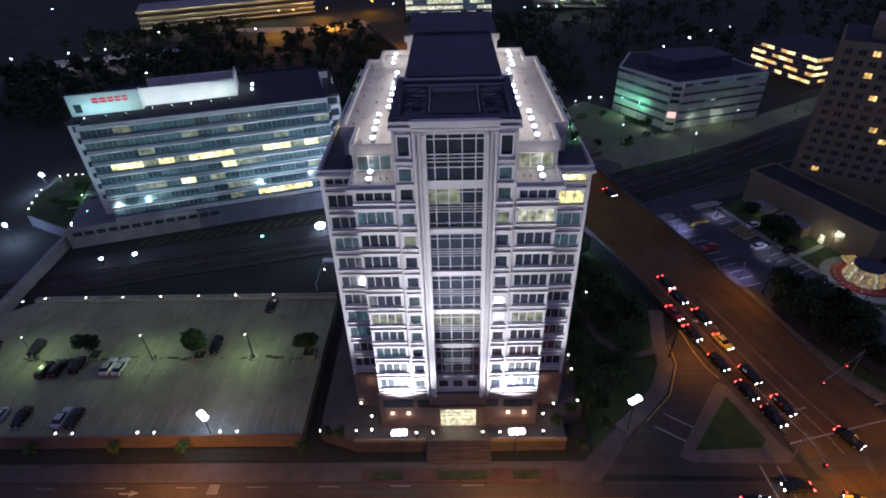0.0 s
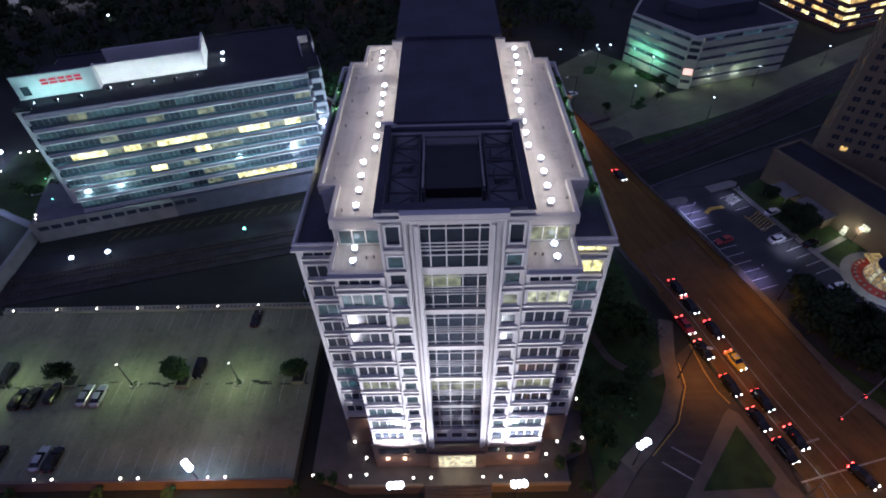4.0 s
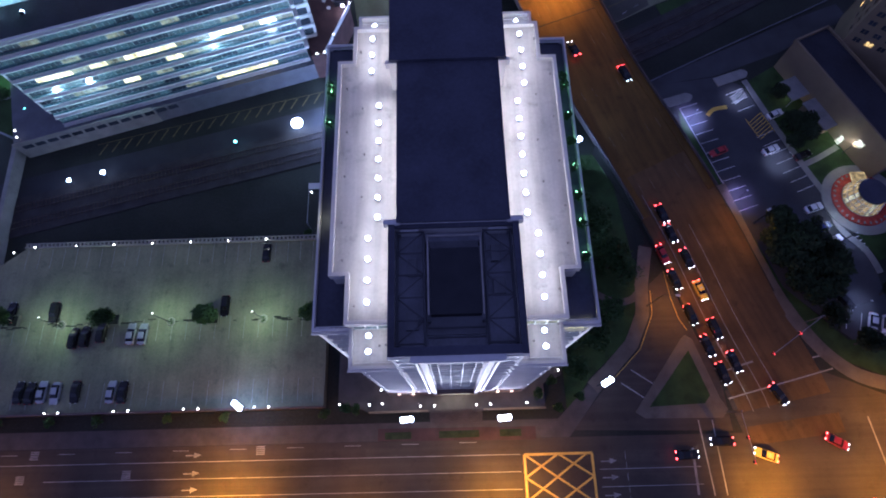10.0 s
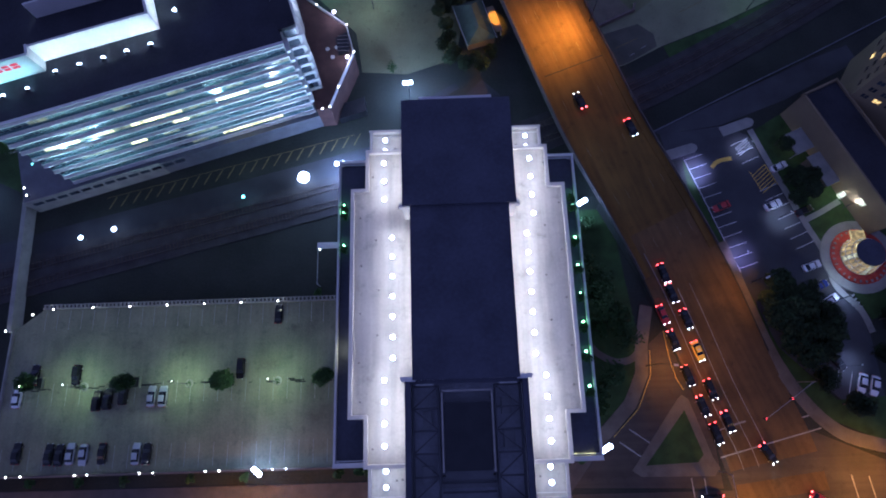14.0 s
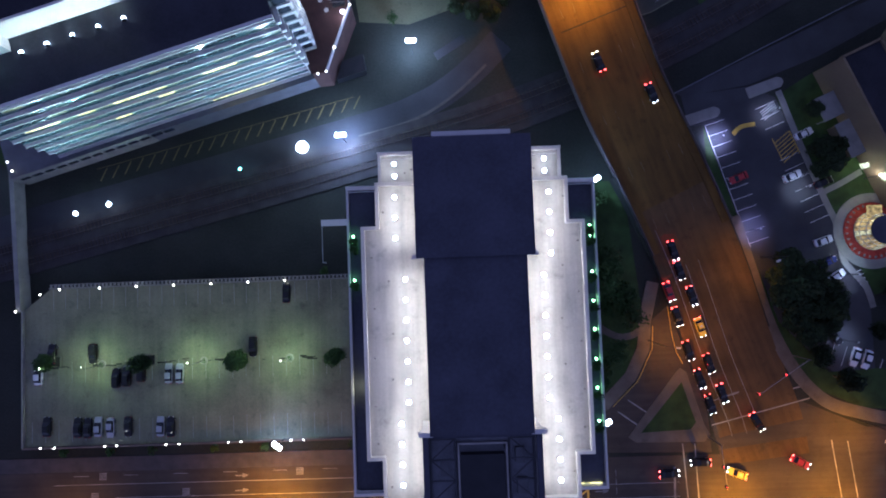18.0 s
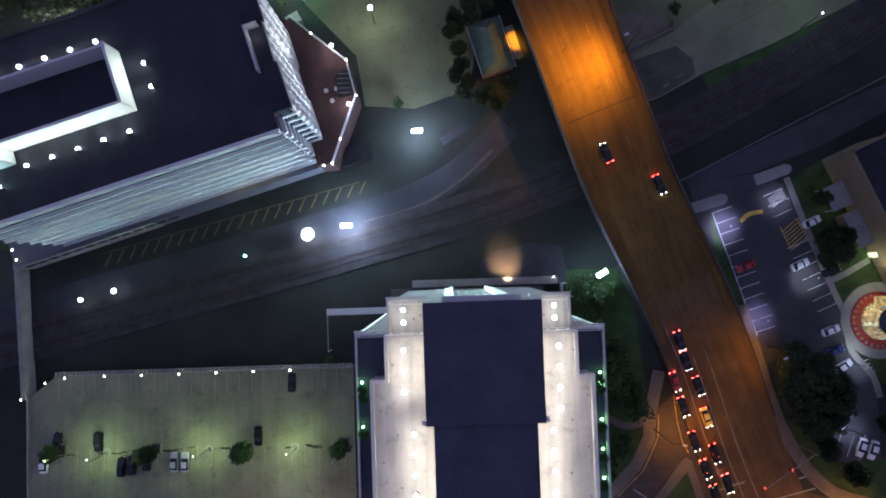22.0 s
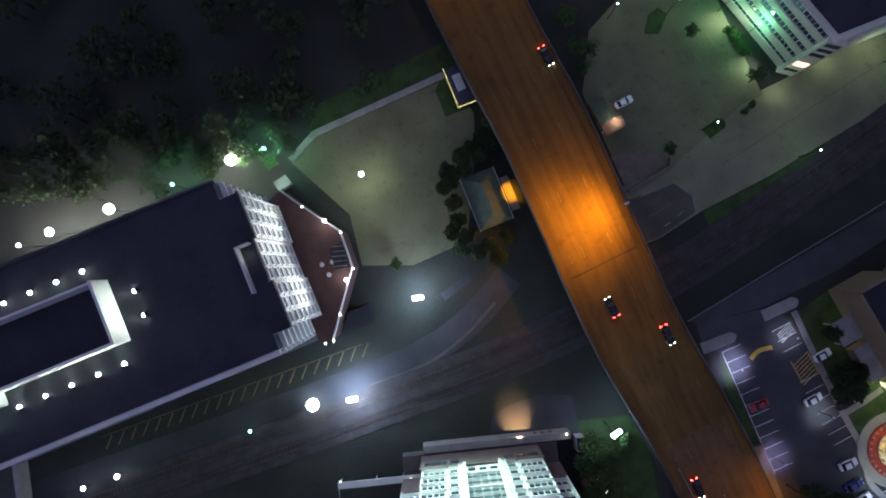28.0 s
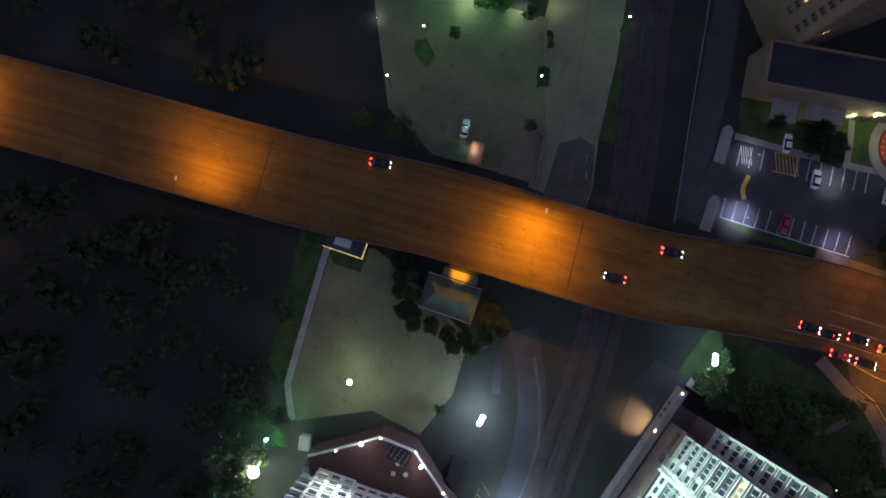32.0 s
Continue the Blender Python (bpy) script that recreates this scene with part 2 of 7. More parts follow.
M_GREENB = glow("mercury_green_glow", (0.3, 1.0, 0.75), 4)
M_GREENS = glow("green_uplight_glow", (0.45, 1.0, 0.35), 7)
M_PINKB = glow("metal_halide_pink_glow", (1.0, 0.82, 0.86), 6)
M_SODIUM = glow("sodium_glow", (1.0, 0.48, 0.08), 6)
M_HEAD = glow("headlight_glow", (1.0, 0.95, 0.85), 9)
M_TAIL = glow("tail_light_glow", (1.0, 0.03, 0.02), 16)
M_LITY = lit("lit_office_yellow", (1.0, 0.80, 0.27), 1.9)
M_LITW = lit("lit_office_pale", (1.0, 0.92, 0.55), 0.8)
M_LITA = lit("lit_room_amber", (1.0, 0.55, 0.15), 1.1)
M_LITF = lit("faint_lit_office", (0.85, 0.82, 0.45), 0.2)
M_LITD = lit("dim_teal_office", (0.25, 0.5, 0.55), 0.09)
M_LOBBY = lit("lit_lobby", (1.0, 0.8, 0.42), 1.25, 1.3)
M_SCONCE = glow("warm_sconce_glow", (1.0, 0.62, 0.36), 1.4)
M_DARKIN = mat("shaded_interior", (0.02, 0.02, 0.022), 0.9, var=0.2)



def streaks(m, angle, amount, length=40.0):
    """Long faint wear streaks along a way that is turned by angle from north."""
    nt = m.node_tree
    p = nt.nodes["Principled BSDF"]
    src = p.inputs["Base Color"].links[0].from_socket
    geo = nt.nodes.new("ShaderNodeNewGeometry")
    mp = nt.nodes.new("ShaderNodeMapping")
    mp.vector_type = "TEXTURE"
    mp.inputs["Rotation"].default_value = (0, 0, radians(angle))
    mp.inputs["Scale"].default_value = (1, length, 1)
    n = nt.nodes.new("ShaderNodeTexNoise")
    n.inputs["Scale"].default_value = 0.8
    n.inputs["Detail"].default_value = 4
    link(nt, geo.outputs["Position"], mp.inputs["Vector"])
    link(nt, mp.outputs[0], n.inputs["Vector"])
    r = nt.nodes.new("ShaderNodeMapRange")
    r.inputs["From Min"].default_value = 0.35
    r.inputs["From Max"].default_value = 0.65
    r.inputs["To Min"].default_value = 1 - amount
    r.inputs["To Max"].default_value = 1 + amount
    link(nt, n.outputs["Fac"], r.inputs["Value"])
    s = nt.nodes.new("ShaderNodeVectorMath")
    s.operation = "SCALE"
    link(nt, src, s.inputs[0])
    link(nt, r.outputs[0], s.inputs["Scale"])
    link(nt, s.outputs[0], p.inputs["Base Color"])


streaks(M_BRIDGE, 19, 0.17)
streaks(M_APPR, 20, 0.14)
streaks(M_ASPH, 90, 0.12)
streaks(M_DECK, 0, 0.07, 25)
streaks(M_WROOF, 0, 0.13, 12)

# ---- ground, roads ----
bm = bmesh.new()
cube(bm, -1600, 1600, -900, 2400, -0.6, 0)
tagged(part("ground", bm, M_EARTH), "dark night ground of earth and scrub", "ground", kind="structure")


def sheet(name, pts, z, material, label, category="ground", depth=0.3):
    bm = bmesh.new()
    prism(bm, pts, z - depth, z)
    return tagged(part(name, bm, material), label, category, kind="structure")


def offsets(line, half):
    """Left and right edge points of a ribbon along a plan line with heights."""
    out = []
    for i, p in enumerate(line):
        a, b = Vector(line[max(0, i - 1)]), Vector(line[min(len(line) - 1, i + 1)])
        d = b - a
        d.z = 0
        d.normalize()
        n = Vector((d.y, -d.x, 0))
        out.append((Vector(p) - n * half, Vector(p) + n * half))
    return out


def smooth(line, steps=5):
    """Catmull-Rom through plan points."""
    pts = [Vector(p) for p in line]
    out = []
    for i in range(len(pts) - 1):
        p0, p1, p2, p3 = pts[max(0, i - 1)], pts[i], pts[i + 1], pts[min(len(pts) - 1, i + 2)]
        for k in range(steps):
            t = k / steps
            out.append(0.5 * ((2 * p1) + (p2 - p0) * t + (2 * p0 - 5 * p1 + 4 * p2 - p3) * t * t + (3 * p1 - p0 - 3 * p2 + p3) * t ** 3))
    out.append(pts[-1])
    return out


def ribbon(bm, line, half, thick, lift=0.0, shift=0.0):
    """A strip of even thickness along a line; shift moves it sideways (to the right)."""
    e = offsets(line, 1.0)
    rows = []
    for l, r in e:
        c, n = (l + r) / 2, (r - l) / 2
        up = Vector((0, 0, lift))
        a, b = c + n * (shift - half) + up, c + n * (shift + half) + up
        dn = Vector((0, 0, thick))
        rows.append([bm.verts.new(v) for v in (a, b, b - dn, a - dn)])
    for p, q in zip(rows, rows[1:]):
        for i in range(4):
            j = (i + 1) % 4
            bm.faces.new((p[i], q[i], q[j], p[j]))
    bm.faces.new(rows[0])
    bm.faces.new(rows[-1][::-1])


sheet("road", [(-420, 37.4), (420, 37.4), (420, 51.5), (95, 56.8), (82, 62.5), (74, 66), (58, 60), (60, 51.5), (-420, 53.6)], 0.03, M_ASPH, "asphalt street with lane lines under sodium lamps", "road")
sheet("road_south", [(62, 37.2), (88, 37.2), (100, -60), (74, -60)], 0.03, M_ASPH, "asphalt side street south of the junction", "road")
sheet("slip_road", [(57.6, 61), (54.5, 72), (50.5, 88), (45.5, 84), (44.5, 76), (40.5, 68.5), (33.5, 62.4), (25, 53), (58, 52)], 0.026, M_ASPH, "asphalt turning lane beside the grass island", "road")
sheet("pavement_south", [(-420, 30.5), (60, 30.5), (60, 37.6), (56, 39.3), (2, 39.4), (-5, 37.3), (-420, 37.3)], 0.15, M_DPAVE, "concrete pavement along the street", "pavement")
sheet("pavement_front", [(-420, 53.8), (24, 51.7), (32, 61.2), (30, 63), (22, 55.4), (-420, 56.6)], 0.15, M_DPAVE, "concrete pavement along the street", "pavement")
bm = bmesh.new()
ribbon(bm, [Vector(p) for p in ((30, 61.5, 0.16), (34, 65, 0.16), (39.6, 70.5, 0.16), (43, 77, 0.16), (43.8, 84, 0.16), (46, 93, 0.5))], 1.5, 0.4)
tagged(part("pavement_corner", bm, M_WALK), "curving concrete pavement at the turning lane", "pavement", kind="structure")
bm = bmesh.new()
ribbon(bm, smooth([(66, 108, 1.2), (70.5, 92, 0.6), (75, 78, 0.3), (82.5, 66, 0.16), (93, 60.4, 0.16), (120, 56.5, 0.16), (200, 54, 0.16)]), 1.5, 1.2)
tagged(part("pavement_east", bm, M_WALK), "pavement curving round the junction corner", "pavement", kind="structure")

# the main road, rising to a bridge
ROAD = smooth([(71, 50, 0.045), (69.5, 60, 0.05), (64.3, 75, 0.35), (57.2, 98, 1.5), (48.6, 118, 3.6), (39.5, 137, 5.9), (33.0, 155, 7), (22.9, 186.4, 7), (10.0, 218.4, 7), (-14.2, 287.5, 7), (-42, 360, 7)], 4)
bridge = tagged(new("road_bridge"), "wide asphalt road rising onto a bridge, lit orange", "bridge", kind="structure")
CUT = next(i for i, p in enumerate(ROAD) if p.z > 3.0)
bm = bmesh.new()
ribbon(bm, ROAD[:CUT + 1], 10.2, 0.8)
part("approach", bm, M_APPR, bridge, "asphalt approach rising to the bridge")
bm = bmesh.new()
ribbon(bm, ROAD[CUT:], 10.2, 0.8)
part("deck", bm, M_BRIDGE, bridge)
M_JOINT = mat("dark_joint_seal", (0.03, 0.028, 0.025), 0.9, var=0.3)
for x, y, a in ((33.0, 155.0, 20.5), (7.8, 225.0, 18.5)):
    boxpart("expansion_joint", -8.2, 8.2, -0.13, 0.13, 6.8, 7.01, M_JOINT, bridge, "dark joint across the deck", rot=pose(x, y, 0, 0, 0, a))
top = [p for p in ROAD if p.z > 1.8]
for side in (-1, 1):
    bm = bmesh.new()
    ribbon(bm, top, 0.95, 0.5, 0.22, side * 9.2)
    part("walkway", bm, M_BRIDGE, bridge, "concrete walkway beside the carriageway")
    bm = bmesh.new()
    ribbon(bm, top, 0.15, 1.9, 1.0, side * 10.3)
    part("parapet", bm, M_DPAVE, bridge, "concrete bridge parapet")
for s in (-7, 0, 7):
    bm = bmesh.new()
    ribbon(bm, [p for p in ROAD if p.z > 5.5], 0.4, 1.3, -0.8, s)
    part("girder", bm, M_STEEL, bridge)
bm = bmesh.new()
ribbon(bm, [p for p in ROAD if 0.2 < p.z < 4.6], 10.6, 4.7, -0.12)
part("embankment", bm, M_EARTH, bridge)
for (x, y) in ((36.3, 147.6), (29.6, 168.7), (19.0, 199.5), (8, 226)):
    bm = bmesh.new()
    m = pose(x, y, 0, 0, 0, 19)
    cube(bm, -9, 9, -0.6, 0.6, 4.3, 5.2, m)
    for u in (-7, 0, 7):
        cube(bm, u - 0.5, u + 0.5, -0.5, 0.5, 0, 4.3, m)
    part("pier", bm, M_CONC, bridge)


def stripe(bm, p, q, w, z):
    p, q = Vector((*p, z)), Vector((*q, z))
    d = (q - p).normalized()
    n = Vector((d.y, -d.x, 0)) * w / 2
    a = [bm.verts.new(v) for v in (p - n, p + n, q + n, q - n)]
    bm.faces.new(a)


def along(line, shift, lo, hi, lift=0.012):
    """Points of a line shifted sideways, between two indices."""
    e = offsets(line, 1.0)
    return [((l + r) / 2 + (r - l) / 2 * shift + Vector((0, 0, lift))) for l, r in e[lo:hi]]


def dashes(bm, pts, w, on, off):
    """Dashed stripe along 3D points; off = 0 gives a solid line."""
    if off == 0:
        for p, q in zip(pts, pts[1:]):
            d = (q - p).normalized()
            n = Vector((d.y, -d.x, 0)) * w / 2
            bm.faces.new([bm.verts.new(v) for v in (p - n, p + n, q + n, q - n)])
        return
    run = 0.0
    for p, q in zip(pts, pts[1:]):
        length = (q - p).length
        d = (q - p).normalized()
        n = Vector((d.y, -d.x, 0)) * w / 2
        s = -run
        while s < length:
            a, b = max(0, s), min(length, s + on)
            if b > a:
                bm.faces.new([bm.verts.new(v) for v in (p + d * a - n, p + d * a + n, p + d * b + n, p + d * b - n)])
            s += on + off
        run = (run + length) % (on + off)


def markings(name, build, material, label):
    bm = bmesh.new()
    build(bm)
    return tagged(part(name, bm, material), label, "road marking", kind="structure")


def bridge_lines(bm):
    dashes(bm, along(ROAD, -7.2, 3, 15), 0.13, 1, 0)
    dashes(bm, along(ROAD, -3.7, 3, 13), 0.13, 1, 0)
    dashes(bm, along(ROAD, -0.5, 3, 13), 0.13, 1, 0)
    for a, b in (((58.2, 62.0), (80, 66.8)), ((58.4, 58.4), (82, 64.0))):
        stripe(bm, a, b, 0.28, 0.075)
    stripe(bm, (58.5, 64.2), (65.2, 66), 0.4, 0.14)


def deck_lines(bm):
    for s in (-3.4, 3.4, -6.6, 6.6):
        dashes(bm, along(ROAD, s, 14, len(ROAD)), 0.08, 2.6, 11.0)


def street_lines(bm):
    for y, a, b in ((48.6, -100, 13.5), (45.3, -85, 13.5), (42.0, -85, 13.5)):
        stripe(bm, (a, y + 0.6), (b, y), 0.15, 0.036)
    for y in (45.3, 42.0):
        stripe(bm, (29.5, y), (50, y), 0.14, 0.036)
    for k in range(9):
        stripe(bm, (-95 + 12 * k, 51.2), (-91.5 + 12 * k, 51.15), 0.13, 0.036)
    stripe(bm, (49.0, 48.9), (48.7, 40.0), 0.5, 0.036)
    stripe(bm, (51.2, 54.3), (51.9, 39.8), 0.28, 0.036)
    stripe(bm, (54.1, 54.2), (54.4, 39.8), 0.28, 0.036)
    for x, y0, y1 in ((86.5, 54, 38), (90.3, 53.6, 38)):
        stripe(bm, (x, y0), (x + 1.8, y1), 0.28, 0.036)
    stripe(bm, (66, 36.6), (88, 38.6), 0.25, 0.036)
    for k in range(5):
        stripe(bm, (35, 48.6 - 2.1 * k), (35, 47.2 - 2.1 * k), 0.12, 0.036)
    for x, y in ((-54.5, 50.2), (-54.5, 46.7), (-54.5, 43.6), (-54, 40.4), (31.5, 46.8), (31.5, 43.7), (31.5, 40.4)):
        stripe(bm, (x - 1.6, y), (x + 0.2, y), 0.25, 0.036)
        bm.faces.new([bm.verts.new((px, py, 0.036)) for px, py in ((x + 0.2, y - 0.55), (x + 1.7, y + 0.1), (x + 0.2, y + 0.6))])
    for x, y in ((-68, 46.8), (-68, 40.6), (-40.5, 50.8), (-90, 46.3), (-88, 51)):
        for k in range(5):
            stripe(bm, (x - 0.9, y + 0.36 * k - 0.7), (x + 0.9, y + 0.36 * k - 0.7), 0.2, 0.036)
    stripe(bm, (38.7, 65.0), (43.6, 61.5), 0.28, 0.036)
    stripe(bm, (36.2, 62.3), (41.0, 58.8), 0.28, 0.036)


def slip_lines(bm):
    dashes(bm, [Vector(p) for p in ((49.4, 87, 0.04), (50.0, 80.5, 0.04), (50.9, 76, 0.04), (52.3, 73.2, 0.04))], 0.14, 1, 0)
    dashes(bm, [Vector(p) for p in ((45.6, 82.5, 0.04), (45.2, 77, 0.04), (41.4, 69.4, 0.04), (35, 63.4, 0.04))], 0.12, 1, 0)


def box_lines(bm):
    x0, x1, y0, y1 = 14.3, 28.2, 39.7, 48.5
    for a, b in (((x0, y0), (x1, y0)), ((x1, y0), (x1, y1)), ((x1, y1), (x0, y1)), ((x0, y1), (x0, y0))):
        stripe(bm, a, b, 0.5, 0.037)
    xm, ym = (x0 + x1) / 2, (y0 + y1) / 2
    for a, b in (((x0, y1), (x1 - 1, y0)), ((x0, y0), (x1 - 1, y1)), ((x0, ym), (xm, y1)), ((x0, ym), (xm, y0)), ((xm, y1), (x1, ym)), ((xm, y0), (x1, ym))):
        stripe(bm, a, b, 0.4, 0.042)


markings("road_marking_bridge", bridge_lines, M_LINE, "white lane lines along the main road")
markings("road_marking_deck", deck_lines, M_FADED, "faded lane dashes along the bridge")
markings("road_marking_street", street_lines, M_LINE, "white lane lines, arrows and crossings on the street")
markings("road_marking_slip", slip_lines, M_YLINE, "thin yellow edge lines of the turning lane")
markings("road_marking_box", box_lines, M_YLINE, "yellow criss-cross keep-clear box on the street")

# triangular island
isl = tagged(new("traffic_island"), "triangular concrete traffic island with a dark grass middle", "traffic island", kind="structure")
bm = bmesh.new()
prism(bm, [(38.3, 56.2), (40.2, 54.9), (56.4, 54.6), (57.9, 56.2), (56.6, 58.6), (53.0, 71.2), (51.6, 72.2), (50.6, 71.4)], -0.2, 0.17)
part("kerb", bm, M_WALK, isl)
bm = bmesh.new()
prism(bm, [(41.5, 57.2), (53.2, 57.6), (54.6, 59.2), (51.7, 68.8)], -0.2, 0.21)
part("lawn", bm, M_GRASS, isl)

# tower surroundings
sheet("lawn_east", [(24, 56), (29.5, 63.5), (38.5, 71), (42, 79), (43, 88), (40, 118), (24, 118)], 0.08, M_GRASS, "dark park lawn beside the tower", "lawn")
bm = bmesh.new()
ribbon(bm, smooth([(24.5, 104, 0.1), (28.8, 95, 0.1), (30.2, 88, 0.1), (32.5, 83, 0.1), (37, 80.2, 0.1), (40.6, 80.4, 0.1), (42.6, 81.8, 0.1)]), 0.8, 0.2, 0.02)
tagged(part("park_path", bm, M_WALK), "winding pale path through the park", "path", kind="structure")
sheet("verge_front", [(-104, 56.7), (-18, 55.9), (-18, 58.8), (-104, 58.8)], 0.12, M_EARTH, "dark planted verge below the garage wall", "verge")
sheet("service_pad", [(3.5, 115), (4.2, 120.5), (8, 123), (16, 125), (24, 124), (25, 115)], 0.1, M_LANE, "dark asphalt service yard behind the tower", "yard")
ptz = tagged(new("plaza"), "raised concrete forecourt of the tower", "forecourt", kind="structure")
bm = bmesh.new()
prism(bm, [(-17.5, 57.6), (19, 57.6), (19, 62.5), (23, 64.2), (23, 100), (18.6, 100), (18.6, 114.6), (-17.6, 114.6), (-17.6, 100), (-24, 100), (-24, 60)], 0, 3.0)
part("slab", bm, M_DPAVE, ptz)
bm = bmesh.new()
for k in range(6):
    cube(bm, -5, 6, 57.6 - 0.42 * (k + 1), 57.6 - 0.42 * k + 0.01, 0, 2.6 - 0.45 * k)
part("steps", bm, M_DPAVE, ptz, "front flight of stone steps")
bm = bmesh.new()
for x0, x1 in ((-17.5, -5.2), (6.2, 19)):
    cube(bm, x0, x1, 57.35, 57.75, 3.0, 3.7)
part("balustrade", bm, M_TAN, ptz)
sheet("forecourt_drive", [(-16, 51.9), (17, 51.4), (17, 54.0), (-16, 54.4)], 0.165, M_BRICK, "brown paved drive in front of the tower steps", "drive")
for x0, x1 in ((-3.2, 5.2), (-14.5, -9), (9.5, 14)):
    sheet("flower_bed", [(x0, 52.2), (x1, 52.2), (x1, 53.6), (x0, 53.6)], 0.35, M_WOODS, "dark clipped planting bed by the street", "flower bed")

# ---- the tower ----
TX, TY = 0.5, 87.65
tower = thing("office_tower", "pale precast office tower with stepped top, floodlit at night", "building", at=Matrix.Translation((TX, TY, 0)))
FLIP = Matrix.Rotation(math.pi, 4, "Z")
RNG = random.Random(7)


def tpart(name, m, mesh_or_bm, material=None, label="", parent=None):
    """A tower part from a shared mesh, at a pose in the tower's frame."""
    if isinstance(mesh_or_bm, bpy.types.Mesh):
        ob = new(name, mesh_or_bm)
    else:
        ob = part(name, mesh_or_bm, material)
    ob.parent = parent or tower
    ob.matrix_basis = m
    if label:
        ob["label"] = label
    return ob


def mesh(name, material, build):
    bm = bmesh.new()
    build(bm)
    me = bpy.data.meshes.new(name)
    bm.normal_update()
    bm.to_mesh(me)
    bm.free()
    me.materials.append(material)
    return me


I4 = Matrix.Identity(4)


def tcubes(name, boxes, material, label="", m=I4):
    """Alike pieces, each a part of its own: x range is mirrored to both sides."""
    for x0, x1, y0, y1, z0, z1 in boxes:
        for s in (-1, 1):
            bm = bmesh.new()
            cube(bm, min(s * x0, s * x1), max(s * x0, s * x1), y0, y1, z0, z1)
            tpart(name, m, bm, material, label)


def tbox(name, x0, x1, y0, y1, z0, z1, material, label="", m=I4):
    bm = bmesh.new()
    cube(bm, x0, x1, y0, y1, z0, z1)
    return tpart(name, m, bm, material, label)


# cores
tbox("shaft", -13.1, 13.1, -26.5, 26.5, 3, 50.5, M_LIME)
tbox("base", -13.6, 13.6, -26.72, 26.72, 3, 11.4, M_GRAN, "brown granite base storeys")
for s in (-1, 1):
    tbox("wing", s * 13.1 if s > 0 else -17.7, 17.7 if s > 0 else -13.1, -21.8, 21.8, 3, 50.2, M_LIME)
    tbox("wing_base", s * 13.1 if s > 0 else -18.3, 18.3 if s > 0 else -13.1, -22.3, 22.3, 3, 11.4, M_GRAN)
    tbox("wing_roof", 13.1 if s > 0 else -18.2, 18.2 if s > 0 else -13.1, -22.1, 22.1, 50.2, 50.4, M_ROOF, "dark roof terrace of the wing")

FLOOR0, STOREY = 11.9, 3.56


def profile(bm, w, pts):
    """A moulding of width w: a profile of (outward, up) points drawn out along x."""
    l = [bm.verts.new((-w / 2, -o, z)) for o, z in pts]
    r = [bm.verts.new((w / 2, -o, z)) for o, z in pts]
    n = len(pts)
    bm.faces.new(l)
    bm.faces.new(r[::-1])
    for i in range(n):
        j = (i + 1) % n
        bm.faces.new((l[j], l[i], r[i], r[j]))


def ledge_strip(w, d):
    """One storey's spandrel: hood over the window below, grooved panel and deep sill."""
    return lambda bm: profile(bm, w, [(0, -0.30), (d + 0.08, -0.30), (d + 0.09, -0.06), (d + 0.28, 0.0), (d + 0.31, 0.24), (d - 0.06, 0.28), (d - 0.06, 0.42), (d + 0.10, 0.44), (d + 0.10, 0.58), (d - 0.06, 0.60), (d - 0.06, 0.76), (d + 0.28, 0.82), (d + 0.32, 1.08), (0, 1.14)])


def win_frame(w, h, n, deep=0.12, t=0.12):
    def build(bm):
        cube(bm, -w / 2, w / 2, -deep, 0, 0, t)
        cube(bm, -w / 2, w / 2, -deep, 0, h - t, h)
        for i in range(n + 1):
            x = -w / 2 + t / 2 + (w - t) * i / n
            cube(bm, x - t / 2, x + t / 2, -deep, 0, t, h - t)
    return build


def flat_pane(w, h):
    def build(bm):
        cube(bm, -w / 2 + 0.05, w / 2 - 0.05, -0.04, 0, 0.05, h - 0.05)
    return build


SP_W = mesh("spandrel", M_LIME, ledge_strip(5.5, 0.15))
SP_N = mesh("spandrel", M_LIME, ledge_strip(2.3, 0.17))
SP_G = mesh("spandrel", M_LIME, ledge_strip(4.5, 0.14))
FR_W = mesh("window", M_TRIM, win_frame(4.9, 2.1, 4))
FR_N = mesh("window", M_TRIM, win_frame(1.95, 2.05, 1, 0.22, 0.2))
FR_G = mesh("window", M_TRIM, win_frame(3.9, 2.1, 3))
JAMB = mesh("jamb", M_LIME, lambda b: cube(b, -0.2, 0.2, -0.30, 0, 1.12, STOREY - 0.30))
JAMB_N = mesh("jamb", M_LIME, lambda b: cube(b, -0.14, 0.14, -0.31, 0, 1.12, STOREY - 0.30))
PANES = {}


def pane_mesh(w, h, material):
    key = (w, h, material.name)
    if key not in PANES:
        PANES[key] = mesh("pane", material, flat_pane(w, h))
    return PANES[key]


def window_at(m, fr, w, h, material):
    f = tpart("window", m, fr)
    p = new("pane", pane_mesh(w, h, material))
    p.parent = f
    return f


LIT_FRONT = {(1, "R", 9): M_LITW, (1, "G", 10): M_LITY, (1, "G", 9): M_LITY, (1, "N", 9): M_LITF, (-1, "N", 8): M_LITF,
             (-1, "W", 4): M_LITF, (1, "W", 4): M_LITF, (1, "N", 4): M_LITF, (1, "W", 9): M_LITW, (-1, "N", 4): M_LITD}


def random_pane(rate=0.1):
    r = RNG.random()
    return M_LITF if r < rate * 0.5 else (M_LITD if r < rate * 2.2 else M_GLASS)


